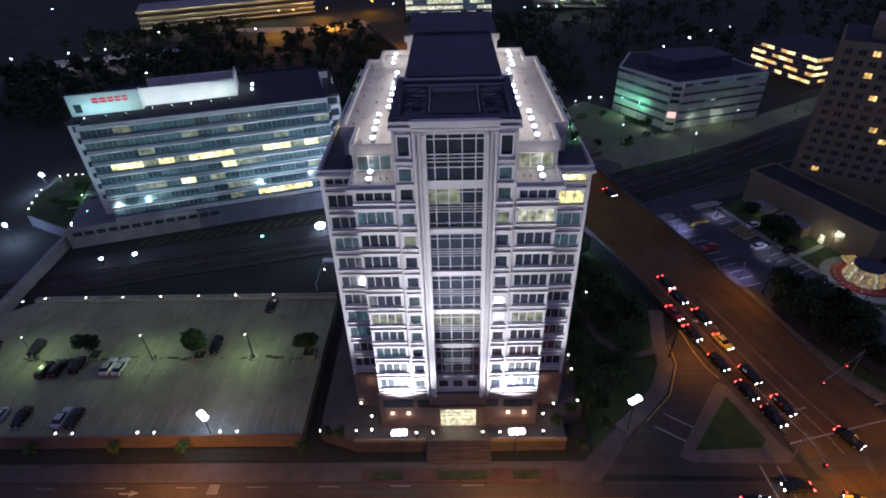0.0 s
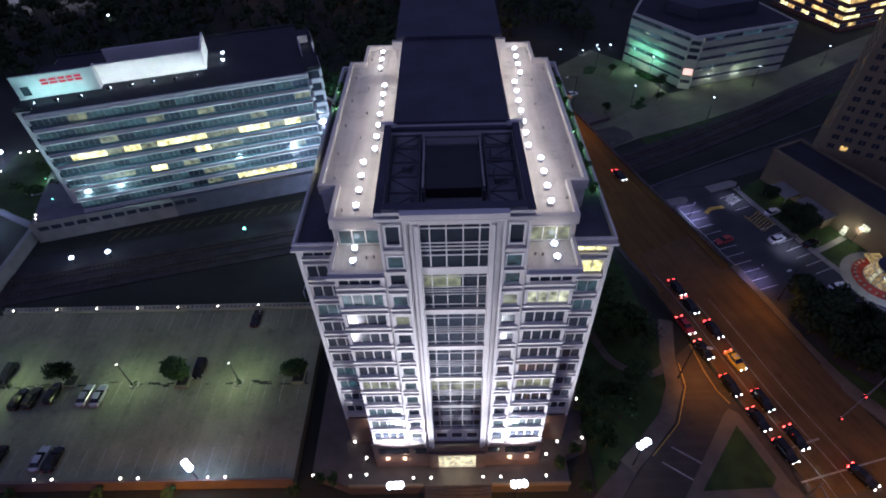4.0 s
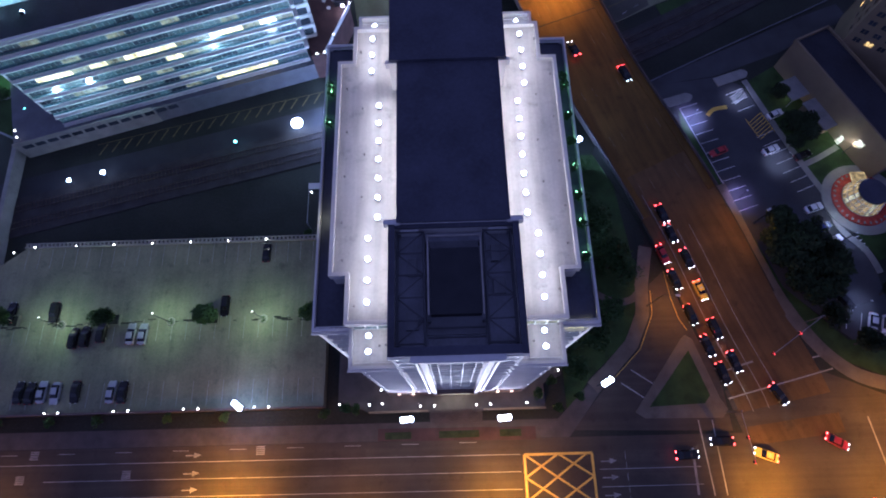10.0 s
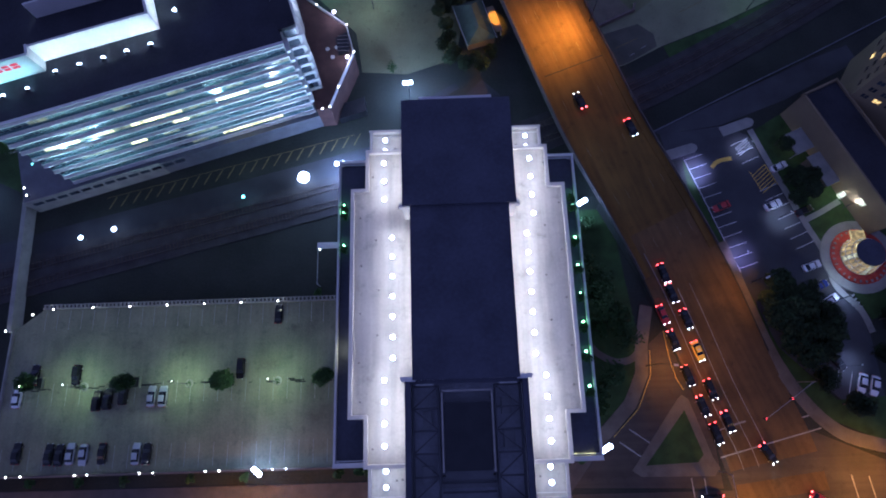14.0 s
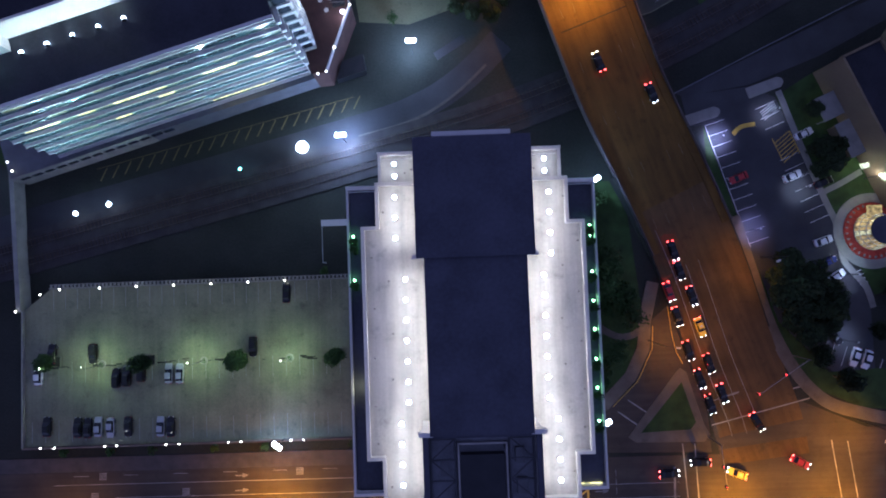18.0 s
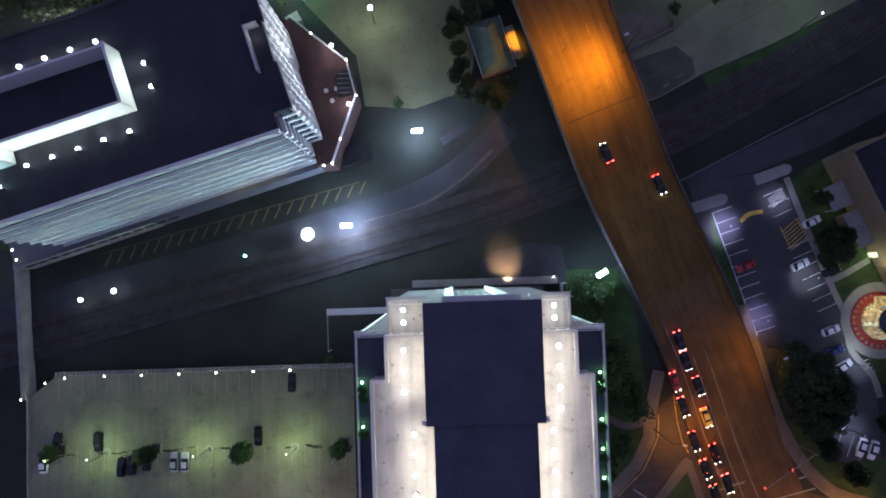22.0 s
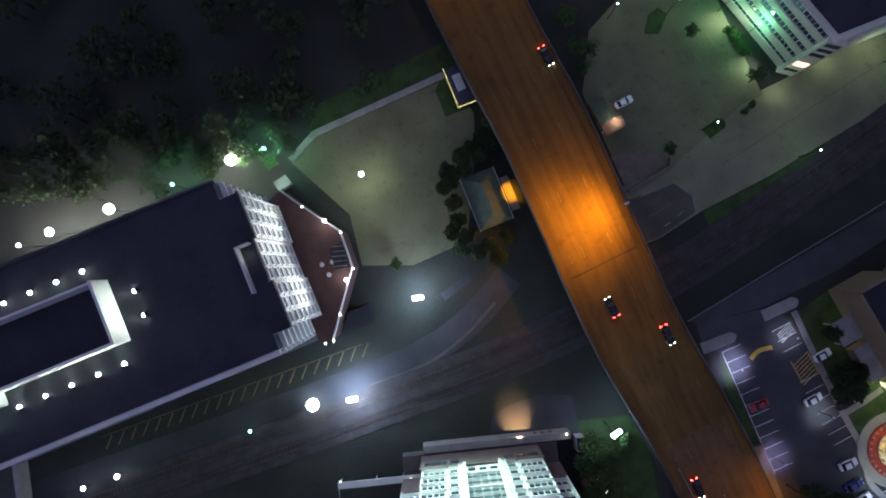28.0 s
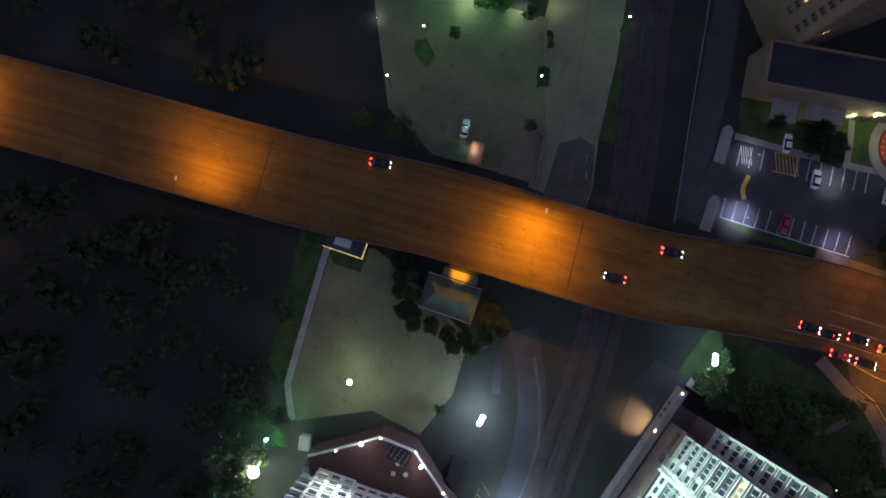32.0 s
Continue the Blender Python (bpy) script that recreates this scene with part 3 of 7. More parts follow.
for face, F in ((0, I4), (1, FLIP)):
    for s in (-1, 1):
        for i in range(11):
            z = FLOOR0 + STOREY * i
            for kind, x, y, sp, fr, w in (("W", 10.45, -26.5, SP_W, FR_W, 4.9), ("N", 6.2, -26.62, SP_N, FR_N, 1.75), ("G", 15.75, -21.8, SP_G, FR_G, 3.9)):
                m = F @ Matrix.Translation((s * x, y, z))
                tpart("spandrel", m, sp)
                jm, half = (JAMB, 2.5) if kind == "W" else (JAMB_N, 1.0 if kind == "N" else 2.1)
                for q in (-1, 1):
                    tpart("jamb", m @ Matrix.Translation((q * half, 0, 0)), jm)
                if face == 0:
                    g = LIT_FRONT.get((s, kind, i)) or random_pane(0.07)
                else:
                    g = M_LITW if (s, kind, i) in ((-1, "W", 6), (-1, "G", 9)) else random_pane(0.05)
                window_at(F @ Matrix.Translation((s * x, y - 0.02, z + 1.18)), fr, w, 2.1, g)
        for x0, x1, y0, z1 in ((4.0, 5.15, -26.95, 58.2), (4.12, 4.42, -27.35, 58.2), (4.78, 5.08, -27.35, 58.2), (17.8, 18.2, -22.35, 50.6), (13.4, 13.62, -22.3, 50.6), (3.55, 4.02, -27.6, 58.0)):
            yb = -21.8 if x0 > 13.3 else -26.5
            tbox("pilaster", min(s * x0, s * x1), max(s * x0, s * x1), y0, yb, 11.4, z1, M_LIME, m=F)
    tcubes("pilaster", [(7.25, 7.56, -27.2, -26.5, 51.0, 58.2)], M_LIME, m=F)
    # double-height windows of the middle bay
    for k in range(5):
        z = FLOOR0 + STOREY * (1 + 2 * k)
        h = 6.1
        bm = bmesh.new()
        cube(bm, -3.5, 3.5, -26.58, -26.5, z + 0.62, z + 0.58 + h)
        f = tpart("bay_window", F, bm, M_GLASS if face == 0 else M_LITD, "tall gridded bay window")
        for x in (-3.5, -2.5, -0.85, 0.85, 2.5, 3.5):
            boxpart("mullion", x - 0.05, x + 0.05, -26.72, -26.5, z + 0.6, z + 0.6 + h, M_TRIM, f)
        for q in (0.0, 0.12, 0.40, 0.47, 0.53, 0.60, 0.88, 1.0):
            boxpart("transom", -3.55, 3.55, -26.70, -26.5, z + 0.58 + h * q, z + 0.63 + h * q, M_TRIM, f)
        if face == 0 and k in (1, 4):
            bm = bmesh.new()
            cube(bm, -3.4, 0.6 if k == 4 else 3.4, -26.6, -26.5, z + 0.66 + h * 0.60, z + 0.5 + h)
            part("lit_pane", bm, M_LITF if k == 1 else M_LITF, f, "faintly lit upper panes")
        bm = bmesh.new()
        cube(bm, -3.6, 3.6, -26.78, -26.5, z - 0.25, z + 0.55)
        cube(bm, -3.6, 3.6, -26.86, -26.5, z + 0.35, z + 0.55)
        tpart("spandrel", F, bm, M_LIME)
    for s in (-1, 0, 1):
        window_at(F @ Matrix.Translation((s * 2.35, -26.52, FLOOR0 + 0.9)), FR_N, 1.75, 1.95, M_GLASS)
    # string course over the base and terrace edge
    bm = bmesh.new()
    cube(bm, -13.7, 13.7, -26.95, -26.4, 11.2, 11.55)
    cube(bm, -13.65, 13.65, -26.85, -26.4, 10.9, 11.2)
    tpart("string_course", F, bm, M_GRAN)
    tcubes("terrace_parapet", [(7.5, 13.5, -27.45, -27.05, 50.4, 51.5), (13.1, 13.5, -27.05, -22.2, 50.4, 51.5)], M_LIME, m=F)
    tcubes("terrace_cornice", [(7.5, 13.7, -27.7, -27.45, 50.75, 51.0)], M_LIME, m=F)
    tcubes("terrace_floor", [(7.5, 13.1, -27.05, -22.3, 50.5, 50.7)], M_WROOF, "pale stained terrace floor", m=F)
    tcubes("wing_parapet", [(13.5, 18.4, -22.5, -22.1, 49.9, 51.1), (18.1, 18.4, -22.1, 0, 50.2, 51.1)], M_LIME, m=F)
    tcubes("wing_cornice", [(13.5, 18.6, -22.8, -22.5, 50.2, 50.5)], M_LIME, m=F)
    # setback windows above the terraces
    SB = mesh("window", M_TRIM, win_frame(4.6, 2.2, 3))
    for s in (-1, 1):
        window_at(F @ Matrix.Translation((s * 10.6, -22.32, 51.0)), SB, 4.6, 2.2, M_LITF if (face == 0 and s > 0) else M_LITD)
    # crown front, pilasters and cornice
    tbox("crown_wall", -7.55, 7.55, -26.9, -26.4, 50.5, 59.6, M_LIME, m=F)
    for z0, z1, o in ((57.95, 58.2, 0.3), (58.2, 58.45, 0.12), (58.45, 58.75, 0.6), (58.75, 59.05, 0.3), (59.05, 59.35, 0.85), (59.35, 59.9, 1.1)):
        tbox("cornice", -5.0 - o * 0.2, 5.0 + o * 0.2, -27.0 - o, -26.5, z0, z1, M_LIME, m=F)
    tcubes("string_course", [(5.1, 7.85, -27.5, -26.5, 58.6, 58.95), (5.1, 7.75, -27.35, -26.5, 59.2, 59.6), (5.2, 7.3, -27.3, -26.5, 54.1, 54.5), (5.2, 7.3, -27.3, -26.5, 51.0, 51.4)], M_LIME, m=F)
    z, h = 51.7, 6.2
    bm = bmesh.new()
    cube(bm, -3.5, 3.5, -26.98, -26.88, z + 0.05, z + h - 0.03)
    f = tpart("bay_window", F, bm, M_GLASS, "tall gridded bay window at the crown")
    for x in (-3.5, -2.5, -0.85, 0.85, 2.5, 3.5):
        boxpart("mullion", x - 0.06, x + 0.06, -27.12, -26.85, z, z + h, M_TRIM, f)
    for q in (0.0, 0.3, 0.42, 0.50, 0.58, 0.9, 1.0):
        boxpart("transom", -3.55, 3.55, -27.1, -26.85, z - 0.04 + h * q, z + 0.06 + h * q, M_TRIM, f)
    FRT = mesh("window", M_TRIM, win_frame(1.75, 2.9, 1, 0.25, 0.2))
    for s in (-1, 1):
        window_at(F @ Matrix.Translation((s * 6.2, -26.9, 54.95)), FRT, 1.75, 2.9, M_GLASS)
        window_at(F @ Matrix.Translation((s * 6.2, -26.9, 51.6)), FR_N, 1.75, 1.95, M_LITD)
    # base storey windows
    BW = mesh("window", M_BLACK, win_frame(5.0, 1.7, 4, 0.1, 0.08))
    BN = mesh("window", M_BLACK, win_frame(1.95, 1.7, 1, 0.12, 0.1))
    for s in (-1, 1):
        window_at(F @ Matrix.Translation((s * 10.2, -26.73, 8.0)), BW, 5.0, 1.7, M_GLASS)
        window_at(F @ Matrix.Translation((s * 5.9, -26.73, 8.0)), BN, 1.95, 1.7, M_GLASS)

# roof: plus-shaped pale deck with parapets
ROOFP = [(-13.45, -22.3), (13.45, -22.3), (13.45, -16.1), (15.6, -16.1), (15.6, 16.1), (13.45, 16.1), (13.45, 22.3), (-13.45, 22.3), (-13.45, 16.1), (-15.6, 16.1), (-15.6, -16.1), (-13.45, -16.1)]
bm = bmesh.new()
prism(bm, ROOFP, 50.4, 53.95)
tpart("roof_storey", I4, bm, M_WROOF, "pale set-back roof storey, stained membrane roof")
bm = bmesh.new()
for (x0, y0), (x1, y1) in zip(ROOFP, ROOFP[1:] + ROOFP[:1]):
    cx, cy = (x0 + x1) / 2, (y0 + y1) / 2
    if abs(x0 - x1) > abs(y0 - y1):
        sg = 1 if cy > 0 else -1
        cube(bm, min(x0, x1) - 0.16, max(x0, x1) + 0.16, min(cy + sg * 0.2, cy - sg * 0.3), max(cy + sg * 0.2, cy - sg * 0.3), 53.4, 54.7)
    else:
        sg = 1 if cx > 0 else -1
        cube(bm, min(cx + sg * 0.2, cx - sg * 0.3), max(cx + sg * 0.2, cx - sg * 0.3), min(y0, y1) - 0.16, max(y0, y1) + 0.16, 53.4, 54.695)
tpart("parapet", I4, bm, M_LIME)
ROOFVENT = mesh("roof_vent", M_STEEL, lambda b: (tube(b, (0, 0, 0), (0, 0, 0.3), 0.09, 0.09), tube(b, (0, 0, 0.3), (0, 0, 0.38), 0.17, 0.13)))
for s in (-1, 1):
    for x, y in ((14.2, -13.4), (14.4, -8.2), (11.9, -4.6), (14.3, -1.5), (11.7, 1.8), (14.2, 5.4), (12.1, 9.2), (14.4, 12.6), (12.6, 19.0), (12.5, -19.4)):
        o = new("roof_vent", ROOFVENT)
        o.parent, o.location = tower, (s * x + (0.4 if s > 0 else 0), y + s * 0.7, 53.95)
for s in (-1, 1):
    for x, y in ((8.9, -24.4), (9.7, -24.5), (8.6, 24.9), (9.6, 24.4)):
        o = new("roof_vent", ROOFVENT)
        o.parent, o.location = tower, (s * x, y, 50.7)
# penthouse
tbox("penthouse", -6.5, 6.5, -11.6, 11.6, 53.9, 59.7, M_LIME, "pale windowless penthouse walls")
tbox("penthouse_roof", -6.75, 6.75, -11.6, 11.6, 59.7, 60.05, M_ROOF)
tbox("rear_crown", -7.5, 7.5, 11.6, 26.9, 50.5, 60.1, M_LIME)
tbox("rear_crown_roof", -7.75, 7.75, 11.4, 27.3, 60.1, 60.55, M_ROOF)
tcubes("buttress", [(6.4, 7.9, y - 0.2, y + 0.2, 54, 58.9) for y in (11.7, -11.4)], M_LIME)
tcubes("buttress_cap", [(6.4, 8.3, y - 0.35, y + 0.25, 58.9, 59.9) for y in (11.7, -11.4)], M_LIME)
# hollow front crown with steel frames round the plant
tcubes("crown_wall", [(7.1, 7.55, -26.4, -11.6, 50.5, 59.3)], M_LIME)
tbox("crown_wall", -7.1, 7.1, -12.0, -11.6, 50.5, 59.0, M_LIME)
tcubes("coping", [(7.0, 7.75, -27.3, -11.5, 59.3, 59.75)], M_ROOF, "dark metal coping of the crown")
tbox("coping", -7.0, 7.0, -12.1, -11.5, 59.0, 59.4, M_ROOF)
tbox("coping", -7.0, 7.0, -27.3, -26.3, 59.92, 60.0, M_ROOF)
# deck colour raised in place of light falling inside the crown
tbox("crown_floor", -7.1, 7.1, -26.4, -12.0, 50.6, 57.2, mat("lightened_roof_deck", (0.2, 0.2, 0.23), 0.85, var=0.3, scale=0.4, fine=3, stain=0.3), "deck inside the crown, glare put into its grey")
tbox("plant_plinth", -3.4, 3.4, -24.6, -13.2, 57.2, 57.45, M_PODIUM)
# pale slabs stand in for lamplit patches on the crown's inner wall
tcubes("wall_light_patch", [(4.2, 6.4, -12.35, -12.03, 57.3, 58.7)], M_PALEM, "pale patch standing in for lamplight on the inner wall")
tbox("plant_room", -2.9, 2.9, -22.5, -14.5, 57.2, 58.7, M_BLACK, "dark louvred plant enclosure")
M_TRUSS = mat("dark_painted_truss_steel", (0.05, 0.05, 0.06), 0.6, var=0.25)


def bar(name, p, q, r):
    bm = bmesh.new()
    tube(bm, p, q, r, seg=6)
    tpart(name, I4, bm, M_TRUSS)


for s in (-1, 1):
    for x in (3.6, 6.8):
        bar("truss_chord", (s * x, -26.0, 58.7), (s * x, -12.3, 58.7), 0.14)
        bar("truss_chord", (s * x, -26.0, 57.6), (s * x, -12.3, 57.6), 0.1)
        for k in range(6):
            bar("truss_post", (s * x, -25.8 + k * 2.68, 57.2), (s * x, -25.8 + k * 2.68, 58.7), 0.1)
    for k in range(6):
        y = -25.8 + k * 2.68
        bar("truss_tie", (s * 3.6, y, 58.7), (s * 6.8, y, 58.7), 0.12)
        if k < 5:
            a, b = (3.6, 6.8) if k % 2 else (6.8, 3.6)
            bar("truss_brace", (s * a, y, 58.65), (s * b, y + 2.68, 58.65), 0.09)
            bar("truss_brace", (s * 3.6, y, 57.3), (s * 3.6, y + 2.68, 58.6), 0.07)
for x in (-3.1, 3.1):
    for y in (-23.2, -13.8):
        bar("pipe", (x, y, 57.2), (x, y, 58.9), 0.16)
for x in (-3.15, 3.15):
    tbox("pipe", x - 0.1, x + 0.1, -22.6, -13.0, 58.75, 58.95, M_STEEL, "pale steel pipe round the plant")
tbox("pipe", -3.25, 3.25, -13.1, -12.9, 58.75, 58.95, M_STEEL)
for y in (-25.0, -23.9):
    bar("pipe", (-3.3, y, 57.9), (3.3, y, 57.9), 0.13)
for x0, x1, y0, y1 in ((-5.8, -4.4, -24, -22), (4.5, 5.9, -20, -18), (4.4, 5.6, -16, -14), (-5.6, -4.5, -17.5, -15.5)):
    tbox("fan_unit", x0, x1, y0, y1, 57.2, 57.9, M_PODIUM, "grey rooftop fan box")
# lobby
bm = bmesh.new()
cube(bm, -3.05, 3.05, -26.85, -26.75, 3.05, 7.6)
f = tpart("entrance", I4, bm, M_LOBBY, "glazed lobby entrance, brightly lit inside")
for x in np.linspace(-3.1, 3.1, 8):
    boxpart("mullion", x - 0.06, x + 0.06, -26.98, -26.72, 3.0, 7.66, M_TRIM, f)
for z in (3.0, 3.6, 4.6, 5.6, 6.6, 7.55):
    boxpart("transom", -3.1, 3.1, -26.96, -26.72, z, z + 0.1, M_TRIM, f)
bm = bmesh.new()
for s in (-1, 1):
    cube(bm, min(s * 3.1, s * 4.6), max(s * 3.1, s * 4.6), -27.1, -26.7, 3, 7.7)
cube(bm, -4.7, 4.7, -27.2, -26.7, 7.7, 8.3)
tpart("portal", I4, bm, M_GRAN)
for s in (-1, 1):
    for x in (8.6, 11.4):
        bm = bmesh.new()
        cube(bm, s * x - 0.3, s * x + 0.3, -27.05, -26.73, 6.3, 6.75)
        tpart("wall_sconce", I4, bm, M_SCONCE, "glowing warm wall sconce")
        lamp("sconce_light", "POINT", (TX + s * x, TY - 27.35, 6.0), 60, (1.0, 0.55, 0.28), 0.2)
    lamp("sconce_light", "POINT", (TX + s * 15.2, TY - 23.2, 9.6), 35, (1.0, 0.55, 0.28), 0.2)
    lamp("lobby_light", "POINT", (TX + s * 1.5, TY - 28.4, 4.4), 75, (1.0, 0.85, 0.5), 0.3)

# ---- lamps on the tower's roofs ----
bm = bmesh.new()
bmesh.ops.create_uvsphere(bm, u_segments=16, v_segments=8, radius=0.34)
LENS = bpy.data.meshes.new("lens")
bm.to_mesh(LENS)
bm.free()
LENS.materials.append(M_FLOOD)
HOUSING = mesh("housing", M_PALEM, lambda b: (cube(b, -0.25, 0.25, -0.25, 0.25, 0, 0.25), tube(b, (0, 0, 0.2), (0, 0, 0.45), 0.3, 0.4)))


def roof_flood(x, y, z, watts):
    t = thing("roof_floodlight", "small white floodlight washing the penthouse wall", "floodlight", "roof floodlights", at=Matrix.Translation((x, y, z)))
    a = new("housing", HOUSING)
    a.parent = t
    b = new("lens", LENS)
    b.parent = t
    b.location = (0, 0, 0.62)
    b.scale = (1, 1, 0.5)
    lamp("roof_flood_light", "POINT", (x, y, z + 1.9), watts, (1.0, 0.79, 0.60), 0.4)
    side = 1 if x < TX else -1
    lamp("roof_wall_wash", "SPOT", (x, y, z + 1.2), watts * 2.2, (1.0, 0.79, 0.60), 0.3, target=(x + side * 3.2, y, z + 1.8), size=120, blend=0.8)


for s in (-1, 1):
    for k in range(4):
        roof_flood(TX + s * 10.9, 67.9 + 2.8 * k, 53.96, ROOFW)
    for k in range(7):
        roof_flood(TX + s * 9.75, 79.2 + 2.85 * k, 53.96, ROOFW)
    for k in range(3 if s < 0 else 4):
        roof_flood(TX + s * 10.9, 108 - 2.9 * k, 53.96, ROOFW)
    for y in (62.4, 64.4, 111.6, 113.4):
        roof_flood(TX + s * 11.1, y, 50.72, ROOFW * 0.45)

# ---- trees and shrubs ----
def leaf_cloud(bm, rng, centre, radius, count, size, squash=0.8):
    """Small leaf quads scattered through an uneven ball."""
    for _ in range(count):
        while True:
            v = Vector((rng.uniform(-1, 1), rng.uniform(-1, 1), rng.uniform(-1, 1)))
            if 0.25 < v.length < 1:
                break
        v = v * (0.75 + 0.35 * rng.random())
        p = Vector(centre) + Vector((v.x * radius, v.y * radius, v.z * radius * squash))
        a = Vector((rng.gauss(0, 1), rng.gauss(0, 1), rng.gauss(0, 0.6))).normalized()
        b = a.orthogonal().normalized()
        s = size * rng.uniform(0.6, 1.4)
        bm.faces.new([bm.verts.new(p + q) for q in (a * s, b * s * 0.7, -a * s, -b * s * 0.7)])


def make_tree(seed, height, spread, label, leaves=520, size=0.34, clumps=9, low=0.55, leaf=None):
    rng = random.Random(seed)
    t = thing("tree", label, "tree", "trees")
    bm = bmesh.new()
    tube(bm, (0, 0, -0.1), (0.1, 0.05, height * 0.45), 0.05 * height * 0.5, 0.1)
    for k in range(6):
        an = k * 1.05 + rng.random()
        tube(bm, (0.1, 0.05, height * (0.3 + 0.03 * k)), (math.cos(an) * spread * 0.6, math.sin(an) * spread * 0.6, height * (0.6 + 0.05 * rng.random())), 0.09, 0.03, 6)
    part("trunk", bm, M_BARK, t)
    bm = bmesh.new()
    for k in range(clumps):
        an = k * 2.4 + rng.random()
        rr = spread * rng.uniform(0.15, 0.62)
        leaf_cloud(bm, rng, (math.cos(an) * rr, math.sin(an) * rr, height * rng.uniform(low, 0.86)), spread * rng.uniform(0.34, 0.52), leaves // clumps, size)
    part("crown", bm, leaf or M_LEAF, t)
    return t


TREES = [make_tree(i, 7 + i % 3, 3.2 + 0.4 * (i % 3), "dark leafy street tree standing in shadow at night") for i in range(4)]
SHRUB = [make_tree(20 + i, 2.2, 1.1, "small clipped shrub lit from below", 160, 0.2) for i in range(2)]
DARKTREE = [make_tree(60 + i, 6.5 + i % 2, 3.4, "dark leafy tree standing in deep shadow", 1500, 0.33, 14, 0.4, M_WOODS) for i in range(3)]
DECKTREE = [make_tree(40 + i, 6.4, 2.9, "young leafy tree in a planter on the garage deck", 2400, 0.26, 18, 0.36) for i in range(2)]
for t in TREES + SHRUB + DECKTREE + DARKTREE:
    t.location = (0, 0, 0)
USED = set()


def plant(x, y, z, k, scale, kind=TREES, label=""):
    src = kind[k % len(kind)]
    m = Matrix.Translation((x, y, z)) @ Matrix.Rotation(x * 7.3 + y, 4, "Z")
    if src.name in USED:
        t = copy_thing(src, m @ Matrix.Scale(scale / src.scale.x, 4))
    else:
        USED.add(src.name)
        src.matrix_basis = m @ Matrix.Scale(scale, 4)
        t = src
    if label:
        t["label"] = label
    return t


rt = random.Random(11)
for k, (x, y) in enumerate(((-97.2, 79.4), (-74.6, 78.9), (-52.6, 78.5), (-29.8, 78.9))):
    plant(x, y, 2.9, k, 0.95 + 0.06 * (k % 3), DECKTREE)
# park beside the tower
k = 0
for x in np.arange(25, 46, 3.5):
    for y in np.arange(66, 118, 4.1):
        edge = 29.5 + (y - 62) * 0.62 if y < 84 else 45.5 - (y - 84) * 0.42
        px, py = x + rt.uniform(-1.6, 1.6), y + rt.uniform(-1.8, 1.8)
        if px > edge - 3.2 or abs(py - 81.5) < 2.2 or rt.random() < 0.12:
            continue
        plant(px, py, 0, k, rt.uniform(0.75, 1.15), label="dark park tree beside the tower")
        k += 1
for x, y, s in ((31.6, 112.2, 0.8), (33.4, 113.6, 0.7)):
    plant(x, y, 0, 1, s, label="tree lit bright green by a lamp beside it")
# hotel grounds
for x, y, s in ((76, 97, 1.1), (79.5, 92, 1.2), (74.5, 89, 1.1), (80, 86, 1.2), (84.5, 82, 1.1), (77, 83, 1.0), (87, 90, 0.9), (86.5, 123.5, 0.95), (88.5, 120.0, 0.9), (86, 118.5, 0.75), (90.0, 123.5, 0.9), (83, 75, 1), (88, 69, 1), (97, 80, 0.9), (101, 88, 1.0), (86, 133, 0.7), (104, 92, 1), (78, 89.5, 1.15), (81.5, 94, 1.1), (82, 89, 1.2), (78.6, 86, 1.1), (85.5, 86, 1.1), (80, 80, 1.1), (74, 93, 1.0)):
    plant(x, y, 0, int(x), s * 1.05, DARKTREE, label="dark leafy tree in the hotel grounds")
for x, y, s in ((22, 34.6, 0.5), (31, 35.0, 0.45), (36, 34.4, 0.55), (43.5, 34.8, 0.5), (47.5, 34.2, 0.6), (54.5, 35.0, 0.5), (-70, 34, 0.5), (-30, 34, 0.5)):
    plant(x, y, 0.15, int(x), s, label="small dark street tree beside the pavement")
# cottage, lots and tracks
for x, y in ((3.2, 183.4), (-0.8, 180.2), (-1.4, 176.4), (0.6, 172.4), (0.8, 168.2), (2.4, 164.4), (6.0, 185.4), (8.4, 187.8), (11, 190.8), (3.6, 180.4), (0.4, 178), (7.6, 183.2), (10.4, 185.8), (12.4, 163.6), (8.2, 161.8), (4.6, 160.2), (-0.6, 165.6), (1.0, 161.6), (13.2, 187.6), (9.6, 158.6)):
    plant(x, y, 0, int(x * 3 + y), 0.62 + 0.2 * ((x * 7 + y) % 1), DARKTREE, label="dark tree crowding round the cottage")
for x, y, s in ((-14.5, 159.6, 0.55), (-41.5, 186.6, 0.7), (-47, 189, 0.9), (52.6, 180.2, 0.6), (64.3, 183.6, 0.4), (66, 185, 0.45), (72, 187.5, 0.5), (74, 189, 0.4), (61, 208, 0.6), (34, 201, 0.8), (33, 205.5, 0.8), (36, 206, 0.7), (75, 195, 0.7), (31, 214, 0.9)):
    plant(x, y, 0, int(x + y), s, label="small dark tree beside the lot")
for x, y in ((-32.9, 98.4), (17.5, 60.3), (20.5, 62.8), (-22, 58.4), (-20, 58.3), (-27, 57.7), (-60, 57.6), (-85, 57.6), (-96, 57.6), (-75, 57.6), (-48, 57.5), (22, 57.5), (26, 59.5)):
    plant(x, y, 0.1 if y < 58 else (0 if x < -30 else 3.0), int(x), 1.3, SHRUB, "round dark clipped garden shrub")
